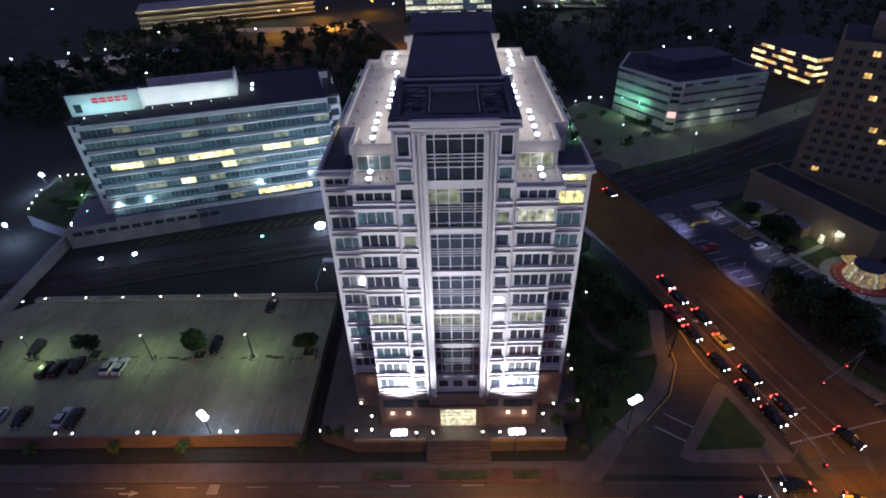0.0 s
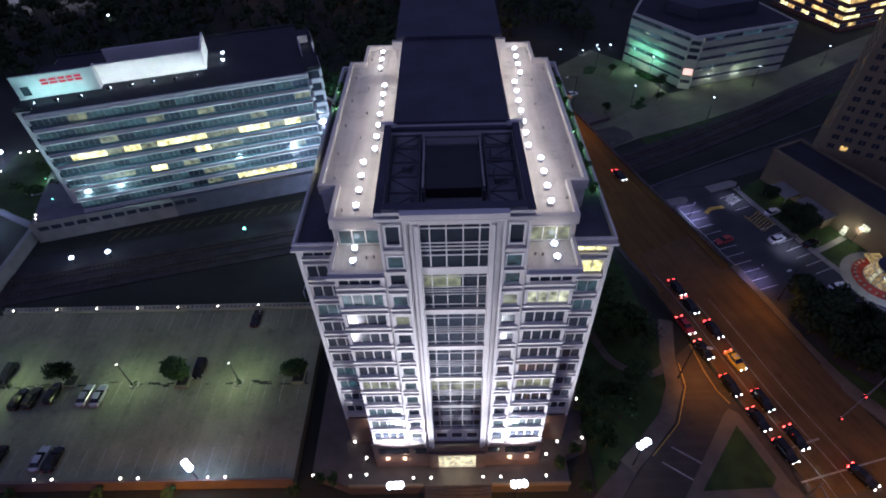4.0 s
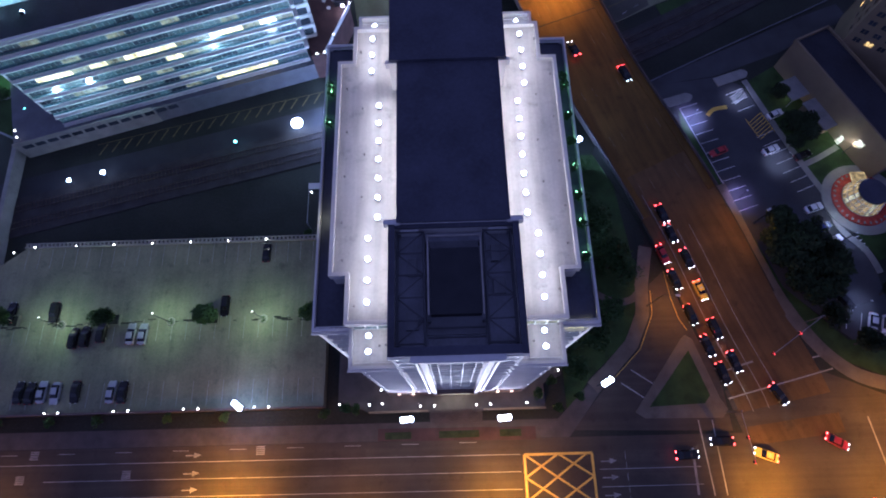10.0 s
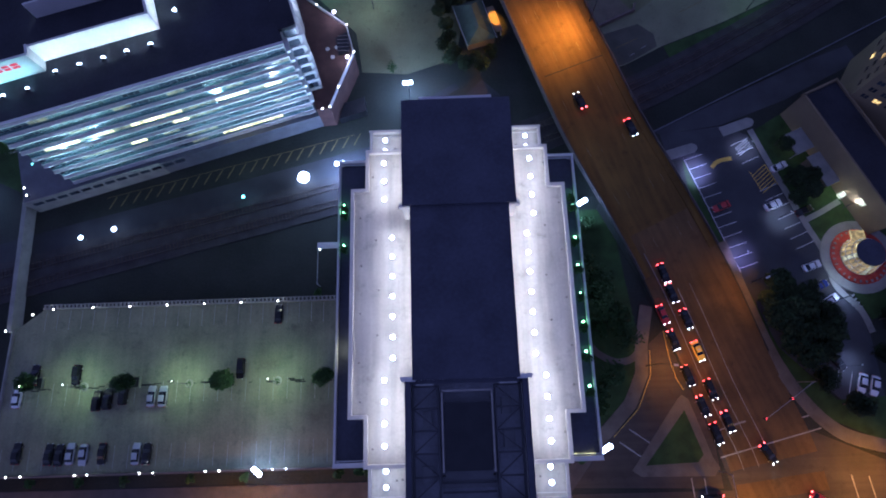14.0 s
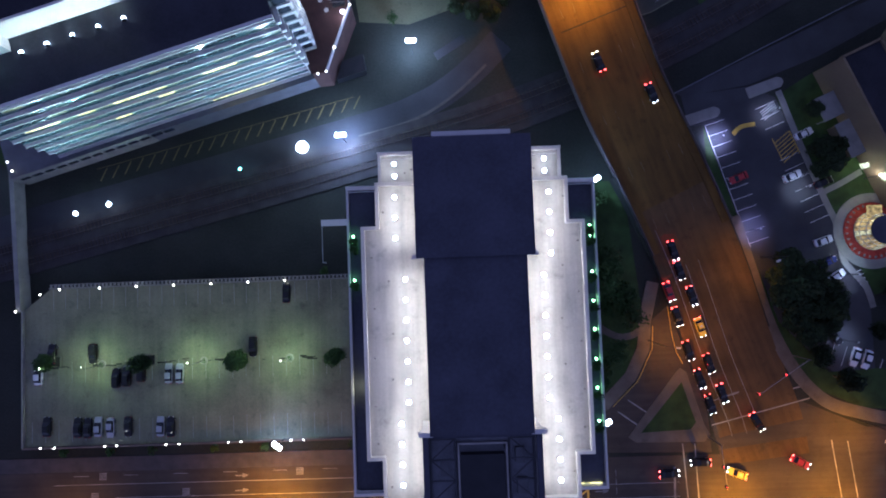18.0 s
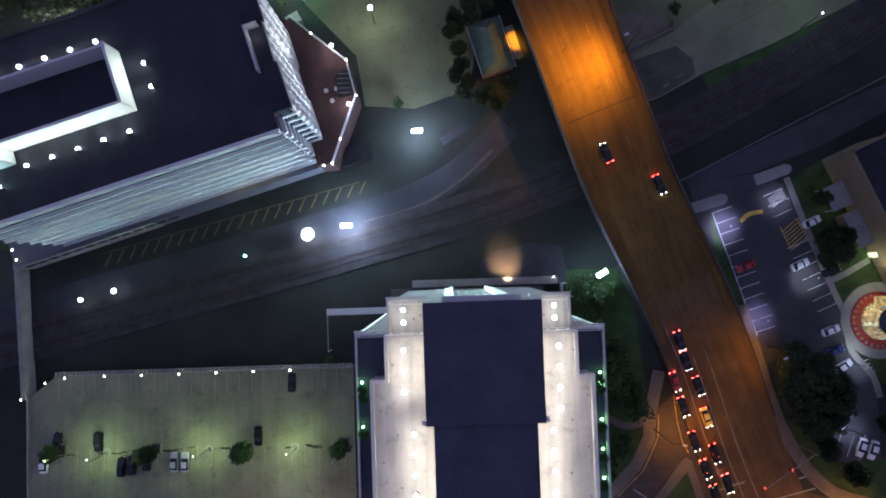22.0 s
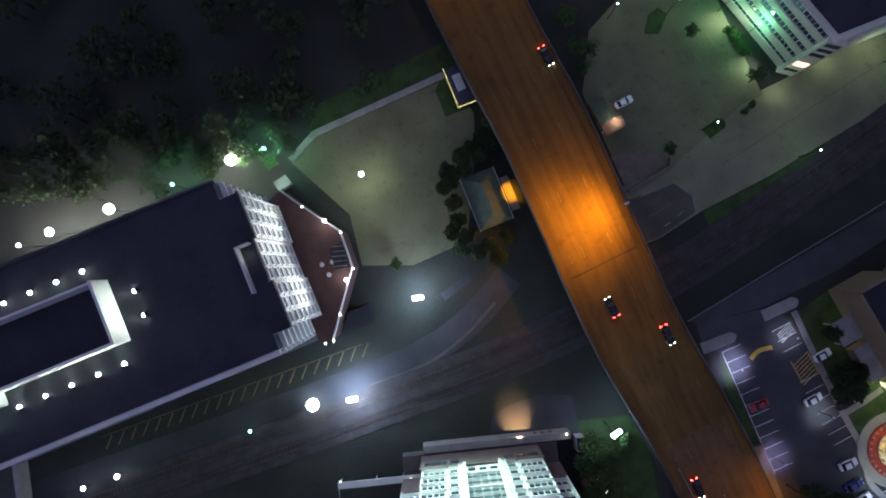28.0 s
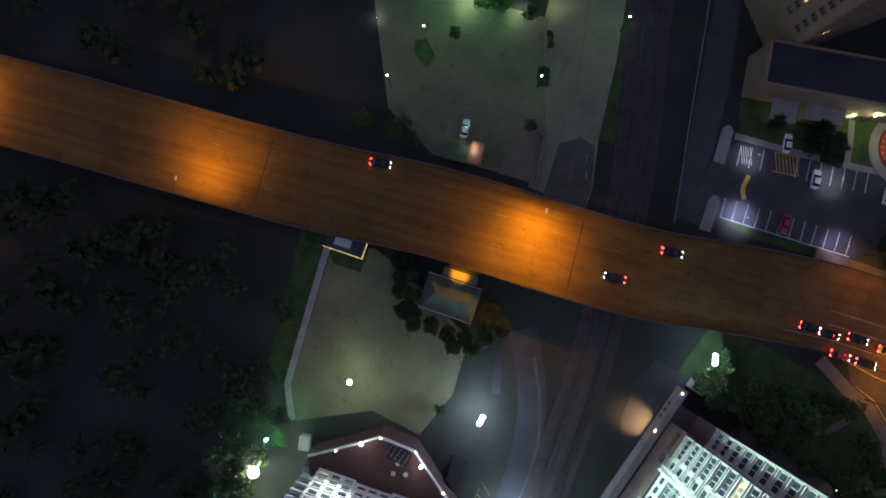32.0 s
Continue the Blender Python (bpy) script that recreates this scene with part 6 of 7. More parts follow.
# ---- cottage, kiosks ----
def hip_house(name, label, m, w, d, eave, ridge, roof_mat):
    t = thing(name, label, "house", at=m)
    boxpart("wall", -w / 2 + 0.4, w / 2 - 0.4, -d / 2 + 0.4, d / 2 - 0.4, 0, eave, M_TAN, t)
    bm = bmesh.new()
    a = [bm.verts.new(p) for p in ((-w / 2, -d / 2, eave), (w / 2, -d / 2, eave), (w / 2, d / 2, eave), (-w / 2, d / 2, eave))]
    r0, r1 = bm.verts.new((0, -d / 2 + w * 0.36, ridge)), bm.verts.new((0, d / 2 - w * 0.36, ridge))
    for f in ((a[0], a[1], r0), (a[1], a[2], r1, r0), (a[2], a[3], r1), (a[3], a[0], r0, r1), (a[3], a[2], a[1], a[0])):
        bm.faces.new(f)
    part("roof", bm, roof_mat, t, "hipped shingle roof")
    for s in (-1, 1):
        boxpart("gutter", s * w / 2 - 0.08, s * w / 2 + 0.08, -d / 2, d / 2, eave - 0.12, eave + 0.02, M_PALEM, t)
    for y in (-d / 4, d / 4):
        f = boxpart("window", w / 2 - 0.42, w / 2 - 0.34, y - 0.6, y + 0.6, 1.0, 2.2, M_LITA, t)
    return t


hip_house("cottage", "small house with a hipped grey shingle roof", pose(8.3, 172.7, 0, 0, 0, 16), 8.4, 13.2, 2.9, 5.4, M_GREYR)
aw = thing("lit_porch", "long porch canopy glowing orange beside the cottage", "canopy", at=pose(13.9, 173.6, 0, 0, 0, 16))
boxpart("canopy", -1.0, 1.0, -4.2, 4.2, 2.5, 2.65, M_TAN, aw)
for y in (-3.7, 3.7):
    boxpart("post", 0.6, 0.75, y - 0.08, y + 0.08, 0, 2.5, M_PALEM, aw)
lamp("porch_light", "SPOT", (14.6, 174.4, 6.2), 2200, ORANGE, 0.2, target=(13.7, 173.6, 0), size=74, blend=0.5)
lamp("porch_light", "POINT", (10.2, 163.2, 2.2), 60, ORANGE, 0.1)
# light caught by the kiosk's edges, put in as a faint emission
M_KIOSK = lit("kiosk_fascia_glow", (1.0, 0.78, 0.3), 0.45, 2.2)
sheet("verge_kiosk", [(-1.2, 200.6), (0.7, 193.9), (6.5, 195.6), (7.5, 205), (2, 206)], 0.075, M_GRASS, "small grass patch beside the kiosk", "verge")
kb = thing("kiosk", "low flat-roofed kiosk with lit yellow edges under the bridge", "kiosk", at=pose(4.7, 200.6, 0, 0, 0, 16))
boxpart("body", -2.2, 2.2, -4.7, 4.7, 0, 2.6, M_BLACK, kb)
boxpart("fascia", -2.4, -2.2, -5.0, 5.0, 2.5, 2.85, M_KIOSK, kb, "fascia with yellow lamplight put in as faint glow")
boxpart("fascia", -2.4, 2.4, -5.1, -4.9, 2.5, 2.85, M_KIOSK, kb, "fascia with yellow lamplight put in as faint glow")
boxpart("roof", -2.1, 2.1, -4.6, 4.6, 2.6, 2.75, M_ROOF, kb)
boxpart("roof_unit", -1.0, 1.0, -1.5, 2.5, 2.75, 3.3, M_PALEM, kb)
k2 = thing("gate_kiosk", "small gatehouse with a pale roof beside the bridge", "kiosk", at=pose(37.6, 191.2, 0, 0, 0, 22))
boxpart("body", -1.6, 1.6, -2.2, 2.2, 0, 2.4, M_TAN, k2)
boxpart("roof", -2.0, 2.0, -2.7, 2.7, 2.4, 2.6, M_GREYR, k2)
boxpart("canopy", -1.8, 3.6, -6.2, -3.2, 2.4, 2.6, M_RUST, k2)
for xx in (-1.4, 3.2):
    boxpart("post", xx - 0.1, xx + 0.1, -4.9, -4.7, 0, 2.4, M_PALEM, k2)
lamp("kiosk_light", "POINT", (40.5, 188.4, 3.4), 130, (1, 0.95, 0.7), 0.2)


# ---- flat-roofed blocks further off ----
def wall_run(parent, p, q, z0, storeys, sh, n, sill, panes, wallm, rng, lit_rate, ledge=0.25):
    """Storeys of ribbon windows along a straight wall from p to q (outside on the right of the way)."""
    p, q = Vector((*p, 0)), Vector((*q, 0))
    d = q - p
    length = d.length
    an = math.atan2(d.y, d.x)
    w = length / n
    fr = mesh("window", M_TRIM, win_frame(w, sh - sill - 0.25, 4, 0.08, 0.1))
    pm = [mesh("pane", g, flat_pane(w, sh - sill - 0.25)) for g in panes]
    sp = mesh("spandrel", wallm, lambda b: cube(b, 0, length, -ledge, 0.05, 0, sill))
    for i in range(storeys):
        m = Matrix.Translation((p.x, p.y, z0 + sh * i)) @ Matrix.Rotation(an, 4, "Z")
        o = new("spandrel", sp)
        o.parent, o.matrix_basis = parent, m
        for k in range(n):
            o = new("window", fr)
            o.parent = parent
            o.matrix_basis = m @ Matrix.Translation((w * (k + 0.5), 0, sill))
            c = new("pane", pm[0] if rng.random() > lit_rate else pm[1 + rng.randrange(len(pm) - 1)])
            c.parent = o


rb = random.Random(9)
M_NOFF = mat("cream_precast_wall", (0.46, 0.46, 0.37), 0.75, var=0.14, scale=0.3, fine=3)
nb = thing("north_office", "white five-storey office with window bands, lit green and white", "building")
NBP = [(83.4, 196.4), (122.4, 207.8), (114, 238), (78, 240), (68.4, 219.6)]
bm = bmesh.new()
prism(bm, NBP, 0, 18)
part("body", bm, M_NOFF, nb)
bm = bmesh.new()
prism(bm, [(84, 198), (121, 208.6), (113.2, 237), (78.6, 239), (69.4, 219.8)], 18, 18.15)
part("roof", bm, M_ROOFD, nb)
bm = bmesh.new()
prism(bm, [(88, 211), (112, 218), (108, 231), (84, 229), (80, 220)], 18.1, 22)
part("roof_plant", bm, M_ROOF, nb, "plain rooftop plant enclosure")
wall_run(nb, (83.4, 196.4), (122.4, 207.8), 4.2, 4, 3.4, 11, 1.75, (M_GLASS, M_LITD, M_LITF), M_NOFF, rb, 0.15)
wall_run(nb, (68.4, 219.6), (83.4, 196.4), 4.2, 4, 3.4, 6, 1.6, (M_GLASS, M_LITD), M_NOFF, rb, 0.3)
wall_run(nb, (68.4, 219.6), (83.4, 196.4), 0.4, 1, 3.6, 5, 2.2, (M_DARKIN, M_GLASS), M_NOFF, rb, 0.2)
wall_run(nb, (83.4, 196.4), (122.4, 207.8), 0.4, 1, 3.6, 9, 2.0, (M_DARKIN, M_GLASS), M_NOFF, rb, 0.2)
stp = boxpart("stair_bay", -2.0, 2.0, -1.4, 0.5, 0, 17.4, M_NOFF, nb, rot=Matrix.Translation((84.2, 197.4, 0)) @ Matrix.Rotation(radians(-20), 4, "Z"))
stp["label"] = "white projecting corner bay"
boxpart("lit_panel", -1.5, 1.5, -1.46, -1.38, 5.2, 7.4, glow("salmon_lit_panel", (1.0, 0.45, 0.32), 0.9), nb, "salmon-lit window panel", rot=Matrix.Translation((84.2, 197.4, 0)) @ Matrix.Rotation(radians(-20), 4, "Z"))
for s in range(4):
    boxpart("bay_window", -1.6, 1.6, -1.45, -1.38, 8.4 + s * 2.4 if s else 2.2, 9.8 + s * 2.4 if s else 3.4, M_GLASS, nb, rot=Matrix.Translation((84.2, 197.4, 0)) @ Matrix.Rotation(radians(-20), 4, "Z"))

for x, y in ((71.2, 211.6), (77.4, 199.6)):
    lamp("wall_pack", "SPOT", (x, y, 4.2), 900, (0.95, 1.0, 0.85), 0.2, target=(x - 2.4, y - 1.6, 0), size=95, blend=0.9)
for k in range(4):
    t = thing("hedge", "dark clipped hedge along the office wall", "hedge", "office hedges", at=Matrix.Translation((71.4 + 1.1 * k, 208.0 - 1.9 * k, 0)))
    bm = bmesh.new()
    leaf_cloud(bm, random.Random(300 + k), (0, 0, 0.8), 1.5, 160, 0.28, 0.6)
    part("foliage", bm, M_LEAF, t)
    bm = bmesh.new()
    tube(bm, (0, 0, -0.02), (0, 0, 0.6), 0.12)
    part("stem", bm, M_BARK, t)

db = thing("brown_office", "brown brick office with bright yellow windows", "building", at=pose(161, 240, 0, 0, 0, 19))
boxpart("body", 0.1, 30, 0.1, 35, 0, 13.2, M_RUST, db)
boxpart("roof", 0.4, 29.6, 0.4, 34.6, 13.2, 13.4, M_ROOFD, db)
wall_run(db, (0, 0), (30, 0), 0.6, 4, 3.15, 7, 1.4, (M_GLASS, M_LITY, M_LITA), M_RUST, rb, 0.3)
wall_run(db, (0, 35), (0, 0), 0.6, 4, 3.15, 9, 1.4, (M_GLASS, M_LITY, M_LITY, M_LITA), M_RUST, rb, 0.6)
lamp("yard_light", "POINT", (178, 246, 6), 2600, (1, 0.98, 0.75), 0.4)

# ---- hotel ----
ht = thing("hotel_tower", "tan hotel tower with small windows, a few lit amber", "building", at=pose(98.8, 141.6, 0, 0, 0, -34))
boxpart("body", 0, 62, 0, 20, 0, 46.5, M_TAN, ht)
boxpart("roof", 0.3, 61.7, 0.3, 19.7, 46.5, 46.7, M_ROOFD, ht)
boxpart("roof_plant", 6, 26, 4, 16, 46.7, 51, M_TAN, ht)
HFR = mesh("window", M_TAN, win_frame(1.8, 1.5, 2, 0.1, 0.1))
HP = [mesh("pane", g, flat_pane(1.8, 1.5)) for g in (M_GLASS, M_LITA, M_GLASS)]
for i in range(13):
    for k in range(20):
        w = new("window", HFR)
        w.parent, w.location = ht, (2.2 + k * 2.95, -0.02, 11.5 + i * 2.65)
        p = new("pane", HP[1 if rb.random() < 0.09 else (2 if rb.random() < 0.3 else 0)])
        p.parent = w
    for k in range(4):
        w = new("window", HFR)
        w.parent = ht
        w.matrix_basis = Matrix.Translation((-0.02, 3 + k * 4.4, 11.5 + i * 2.65)) @ Matrix.Rotation(radians(-90), 4, "Z")
        p = new("pane", HP[1 if rb.random() < 0.08 else 0])
        p.parent = w
LOWM = pose(87.7, 142.6, 0, 0, 0, -66.5)
lo = thing("hotel_hall", "low flat-roofed tan function hall of the hotel", "building", at=LOWM)
boxpart("body", 0, 37, 0.2, 10, 0, 9.6, M_TAN, lo)
boxpart("roof", 0.4, 36.6, 0.6, 9.6, 9.6, 9.75, M_ROOFD, lo, "dark flat roof behind the parapet")
bm = bmesh.new()
cube(bm, 0, 37, 0, 0.5, 9.2, 10.2)
cube(bm, 0, 37, 9.7, 10.2, 9.2, 10.2)
cube(bm, -0.2, 0.3, 0, 10.2, 9.2, 10.2)
part("parapet", bm, M_TAN, lo)
boxpart("porch", 14, 22, -3.2, 0.2, 0, 3.4, M_TAN, lo)
boxpart("porch_roof", 13.6, 22.4, -3.6, 0.2, 3.4, 3.6, M_CONC, lo)
boxpart("lit_door", 25.0, 26.2, -0.06, 0.22, 0.1, 2.5, M_LITW, lo, "lit doorway")
boxpart("lit_sign", 28.4, 30.2, -0.12, 0.2, 4.2, 5.6, M_LITW, lo, "glowing yellow-green panel")
boxpart("canopy", 6, 12, -5, 0.2, 3.0, 3.3, M_CONC, lo)
for u in (6.3, 11.7):
    boxpart("post", u - 0.12, u + 0.12, -4.8, -4.56, 0, 3.0, M_CONC, lo)
lamp("hall_light", "POINT", LOWM @ Vector((25.5, -2.0, 3.2)), 90, (1, 0.9, 0.6), 0.2)
lamp("hall_light", "POINT", LOWM @ Vector((9, -2.5, 2.4)), 60, (1, 0.8, 0.6), 0.2)
# round pavilion
pv = thing("round_pavilion", "round glass pavilion glowing yellow, ringed by red planting", "pavilion", at=Matrix.Translation((99.4, 103.4, 0)))


def ring(bm, r0, r1, z0, z1, seg=40, a0=0.0, a1=2 * math.pi):
    rows = []
    for i in range(seg + 1):
        t = a0 + (a1 - a0) * i / seg
        c, s = math.cos(t), math.sin(t)
        rows.append([bm.verts.new(v) for v in ((r0 * c, r0 * s, z0), (r1 * c, r1 * s, z0), (r1 * c, r1 * s, z1), (r0 * c, r0 * s, z1))])
    for p, q in zip(rows, rows[1:]):
        for i in range(4):
            j = (i + 1) % 4
            bm.faces.new((p[i], p[j], q[j], q[i]))


for nm, r0, r1, z0, z1, mm, lb in (("terrace", 6.9, 9.2, 0, 0.25, M_CONC, "pale curved paving"), ("flower_ring", 4.6, 6.9, 0, 0.55, M_RED, "red flower bed ring"), ("core", 0.2, 3.0, 0, 4.2, M_TAN, "tan inner drum"), ("roof", 0.1, 3.35, 4.2, 4.5, M_ROOF, "dark round roof"), ("plinth", 3.0, 4.7, 0, 0.8, M_CONC, "")):
    bm = bmesh.new()
    ring(bm, r0, r1, z0, z1)
    part(nm, bm, mm, pv, lb)
M_PAVG = lit("amber_pavilion_glass", (1.0, 0.62, 0.2), 0.26, 1.1)
M_PAVW = lit("pale_pavilion_glass", (1.0, 0.82, 0.42), 0.3, 1.1)
for k in range(24):
    # sloping panes between ribs
    t0, t1 = 2 * math.pi * (k + 0.06) / 24, 2 * math.pi * (k + 0.94) / 24
    bm = bmesh.new()
    lo_, hi_ = 4.6, 3.4
    v = [bm.verts.new(p) for d in (0.0, -0.06) for p in ((lo_ * math.cos(t0) + d * math.cos(t0), lo_ * math.sin(t0) + d * math.sin(t0), 0.8), ((lo_ + d) * math.cos(t1), (lo_ + d) * math.sin(t1), 0.8), ((hi_ + d) * math.cos(t1), (hi_ + d) * math.sin(t1), 4.2), ((hi_ + d) * math.cos(t0), (hi_ + d) * math.sin(t0), 4.2))]
    for f in ((0, 1, 2, 3), (7, 6, 5, 4), (0, 4, 5, 1), (1, 5, 6, 2), (2, 6, 7, 3), (3, 7, 4, 0)):
        bm.faces.new([v[i] for i in f])
    part("pane", bm, (M_PAVW if k % 5 == 2 else M_PAVG) if 6 <= k <= 19 else M_GLASS, pv)
    t = 2 * math.pi * k / 24
    bm = bmesh.new()
    tube(bm, (4.64 * math.cos(t), 4.64 * math.sin(t), 0.75), (3.44 * math.cos(t), 3.44 * math.sin(t), 4.25), 0.07, seg=5)
    part("mullion", bm, M_TRIM, pv)
for r, z in ((4.27, 1.8), (3.75, 3.3)):
    bm = bmesh.new()
    ring(bm, r - 0.05, r + 0.07, z, z + 0.1)
    part("glazing_bar", bm, M_TRIM, pv)
for k in range(20):
    t = math.pi * 0.6 + 1.4 * math.pi * k / 20
    bm = bmesh.new()
    cube(bm, -0.3, 0.3, -0.2, 0.2, 0.5, 0.75, Matrix.Translation((6.3 * math.cos(t), 6.3 * math.sin(t), 0)) @ Matrix.Rotation(t, 4, "Z"))
    part("bed_block", bm, M_CONC, pv)
boxpart("skylight", -2.8, 0.6, 3.2, 6.0, 2.6, 3.0, M_PAVG, pv, "glowing gridded skylight")
lamp("pavilion_light", "POINT", (92.6, 98.4, 3.4), 160, (0.95, 0.95, 0.9), 0.2)
lamp("pavilion_light", "POINT", (95.6, 108, 3.0), 60, (1, 0.8, 0.4), 0.2)

# ---- hotel grounds ----
sheet("hotel_car_park", [(55.5, 138), (57, 130.5), (60.2, 131.0), (70.2, 99.8), (76, 82), (88, 70), (98, 70), (98, 86), (88, 112), (78.4, 137), (72, 140)], 0.05, M_LOT, "dark asphalt hotel car park with white bays", "car park")
sheet("hotel_lawn", [(78.6, 137.4), (88.2, 112.6), (99.2, 88), (112, 92), (106, 118), (90, 144)], 0.09, M_GRASS, "lit green lawn before the hotel", "lawn")
sheet("verge_hotel", [(60.8, 122), (66, 106), (70, 92), (76, 77), (84, 66), (94, 61.5), (120, 58.5), (120, 70), (98, 70.5), (87, 70), (75.8, 82.4), (70, 100), (60.4, 131)], 0.07, M_GRASS, "grass verge beside the main road", "verge")
sheet("drive_hotel", [(54, 139), (56, 138), (72, 140.3), (90, 147), (112, 158), (110, 163), (98, 158.5)], 0.045, M_LOT, "dark drive beside the railway", "road")
bm = bmesh.new()
ribbon(bm, [Vector(p) for p in ((53.6, 138.8, 0.3), (76, 149.4, 0.3), (99, 160, 0.3), (140, 180, 0.3))], 0.13, 0.4)
tagged(part("kerb_drive", bm, M_PODIUM), "long pale kerb along the railway", "kerb", kind="structure")
bm = bmesh.new()
ribbon(bm, smooth([(79.2, 138.6, 0.16), (83.6, 125.5, 0.16), (88.4, 112.4, 0.16), (91.6, 104, 0.16), (92.4, 96.5, 0.16), (97, 90.5, 0.16), (98.6, 85, 0.16)]), 0.75, 0.25)
ribbon(bm, [Vector((88.4, 113.2, 0.155)), Vector((92.4, 115, 0.155)), Vector((98, 118, 0.155))], 0.7, 0.25)
tagged(part("garden_path", bm, M_CONC), "pale concrete footpath past the parked cars", "path", kind="structure")
for a, b in (((56.2, 131.9), (63.6, 134.0)), ((71.6, 138.2), (79.4, 140.8))):
    bm = bmesh.new()
    a, b = Vector((*a, 0)), Vector((*b, 0))
    d = (b - a).normalized()
    n = Vector((-d.y, d.x, 0)) * 1.35
    pts = [a - n, b - n, b + d * 0.9 - n * 0.5, b + d * 1.2, b + d * 0.9 + n * 0.5, b + n, a + n]
    prism(bm, [(p.x, p.y) for p in pts], 0, 0.25)
    tagged(part("kerb_island", bm, M_CONC), "rounded pale concrete kerb island", "kerb island", kind="structure")
bm = bmesh.new()
yc = thing("speed_hump", "curved yellow painted kerb block", "kerb block")
ribbon(bm, smooth([(67.6, 128.3, 0.2), (69.6, 130.0, 0.2), (73, 130.6, 0.2)]), 0.5, 0.2)
part("block", bm, M_YLINE, yc)


def bays(bm):
    a, b = Vector((60.9, 130.6)), Vector((70.2, 100.6))
    d = (b - a).normalized()
    n = Vector((-d.y, d.x))
    for k in range(12):
        p = a + d * (2.78 * k)
        stripe(bm, p, p + n * 5.0, 0.14, 0.057)
    stripe(bm, a, b, 0.14, 0.057)
    a, b = Vector((78.3, 136.2)), Vector((91.5, 103.5))
    d = (b - a).normalized()
    n = Vector((d.y, -d.x))
    for k in range(12):
        if k in (3, 4):
            continue
        p = a + d * (2.78 * k) + n * 0.2
        stripe(bm, p, p + n * 5.0, 0.14, 0.057)
    for k in range(5):
        p = a + d * (0.55 * k) + n * 0.3
        stripe(bm, p, p + n * 4.2 + d * 1.2, 0.16, 0.057)
    for k in range(4):
        stripe(bm, (94.0 + 0.6 * k, 93.2 - 0.9 * k), (96.4 + 0.6 * k, 94.2 - 0.9 * k), 0.16, 0.057)
    for k in range(5):
        p = Vector((89 + 2.75 * k, 77.0 - 1.1 * k))
        stripe(bm, p, p + Vector((-1.8, -4.6)), 0.13, 0.057)


markings("road_marking_bays", bays, M_BAYL, "white parking bay lines at the hotel")


def hatch(bm):
    a = Vector((81.3, 128.6))
    d = Vector((0.374, -0.927))
    n = Vector((-0.927, -0.374))
    for k in range(7):
        p = a + d * (0.85 * k)
        stripe(bm, p, p + n * 4.6 + d * 1.4, 0.16, 0.058)
    for p, q in ((a, a + d * 6), (a + n * 4.6, a + n * 4.6 + d * 6)):
        stripe(bm, p, q, 0.16, 0.06)


markings("road_marking_hatch_east", hatch, M_YLINE, "yellow hatched no-parking bay")


# ---- cars ----
def loft(bm, stations):
    rows = []
    for y, w, z0, z1 in stations:
        r = 0.16 * (z1 - z0)
        rows.append([bm.verts.new(v) for v in ((-w * 0.93, y, z0), (w * 0.93, y, z0), (w, y, z0 + r), (w, y, z1 - r), (w * 0.88, y, z1), (-w * 0.88, y, z1), (-w, y, z1 - r), (-w, y, z0 + r))])
    for p, q in zip(rows, rows[1:]):
        for i in range(8):
            j = (i + 1) % 8
            bm.faces.new((p[i], p[j], q[j], q[i]))
    bm.faces.new(rows[0][::-1])
    bm.faces.new(rows[-1])


M_CARGLASS = mat("car_glass", (0.012, 0.013, 0.015), 0.08, spec=0.45, var=0.1)
M_RIM = mat("wheel_rim", (0.4, 0.4, 0.42), 0.35, metal=0.9, var=0.1)
M_DLAMP = mat("unlit_headlamp", (0.55, 0.55, 0.55), 0.2, var=0.05)
M_DTAIL = mat("unlit_tail_lamp", (0.25, 0.02, 0.02), 0.3, var=0.05)
M_TAXI = mat("taxi_yellow", (0.75, 0.50, 0.04), 0.35, var=0.06)
PAINT = {"black": mat("black_car_paint", (0.010, 0.010, 0.012), 0.22, spec=0.3, var=0.1), "white": mat("white_car_paint", (0.68, 0.68, 0.68), 0.3, spec=0.5, var=0.06), "silver": mat("silver_car_paint", (0.36, 0.37, 0.39), 0.3, metal=0.5, var=0.06), "red": mat("red_car_paint", (0.32, 0.015, 0.02), 0.3, spec=0.5, var=0.08), "yellow": M_TAXI, "blue": mat("blue_car_paint", (0.02, 0.03, 0.16), 0.25, spec=0.6, var=0.08)}
CARS = {}


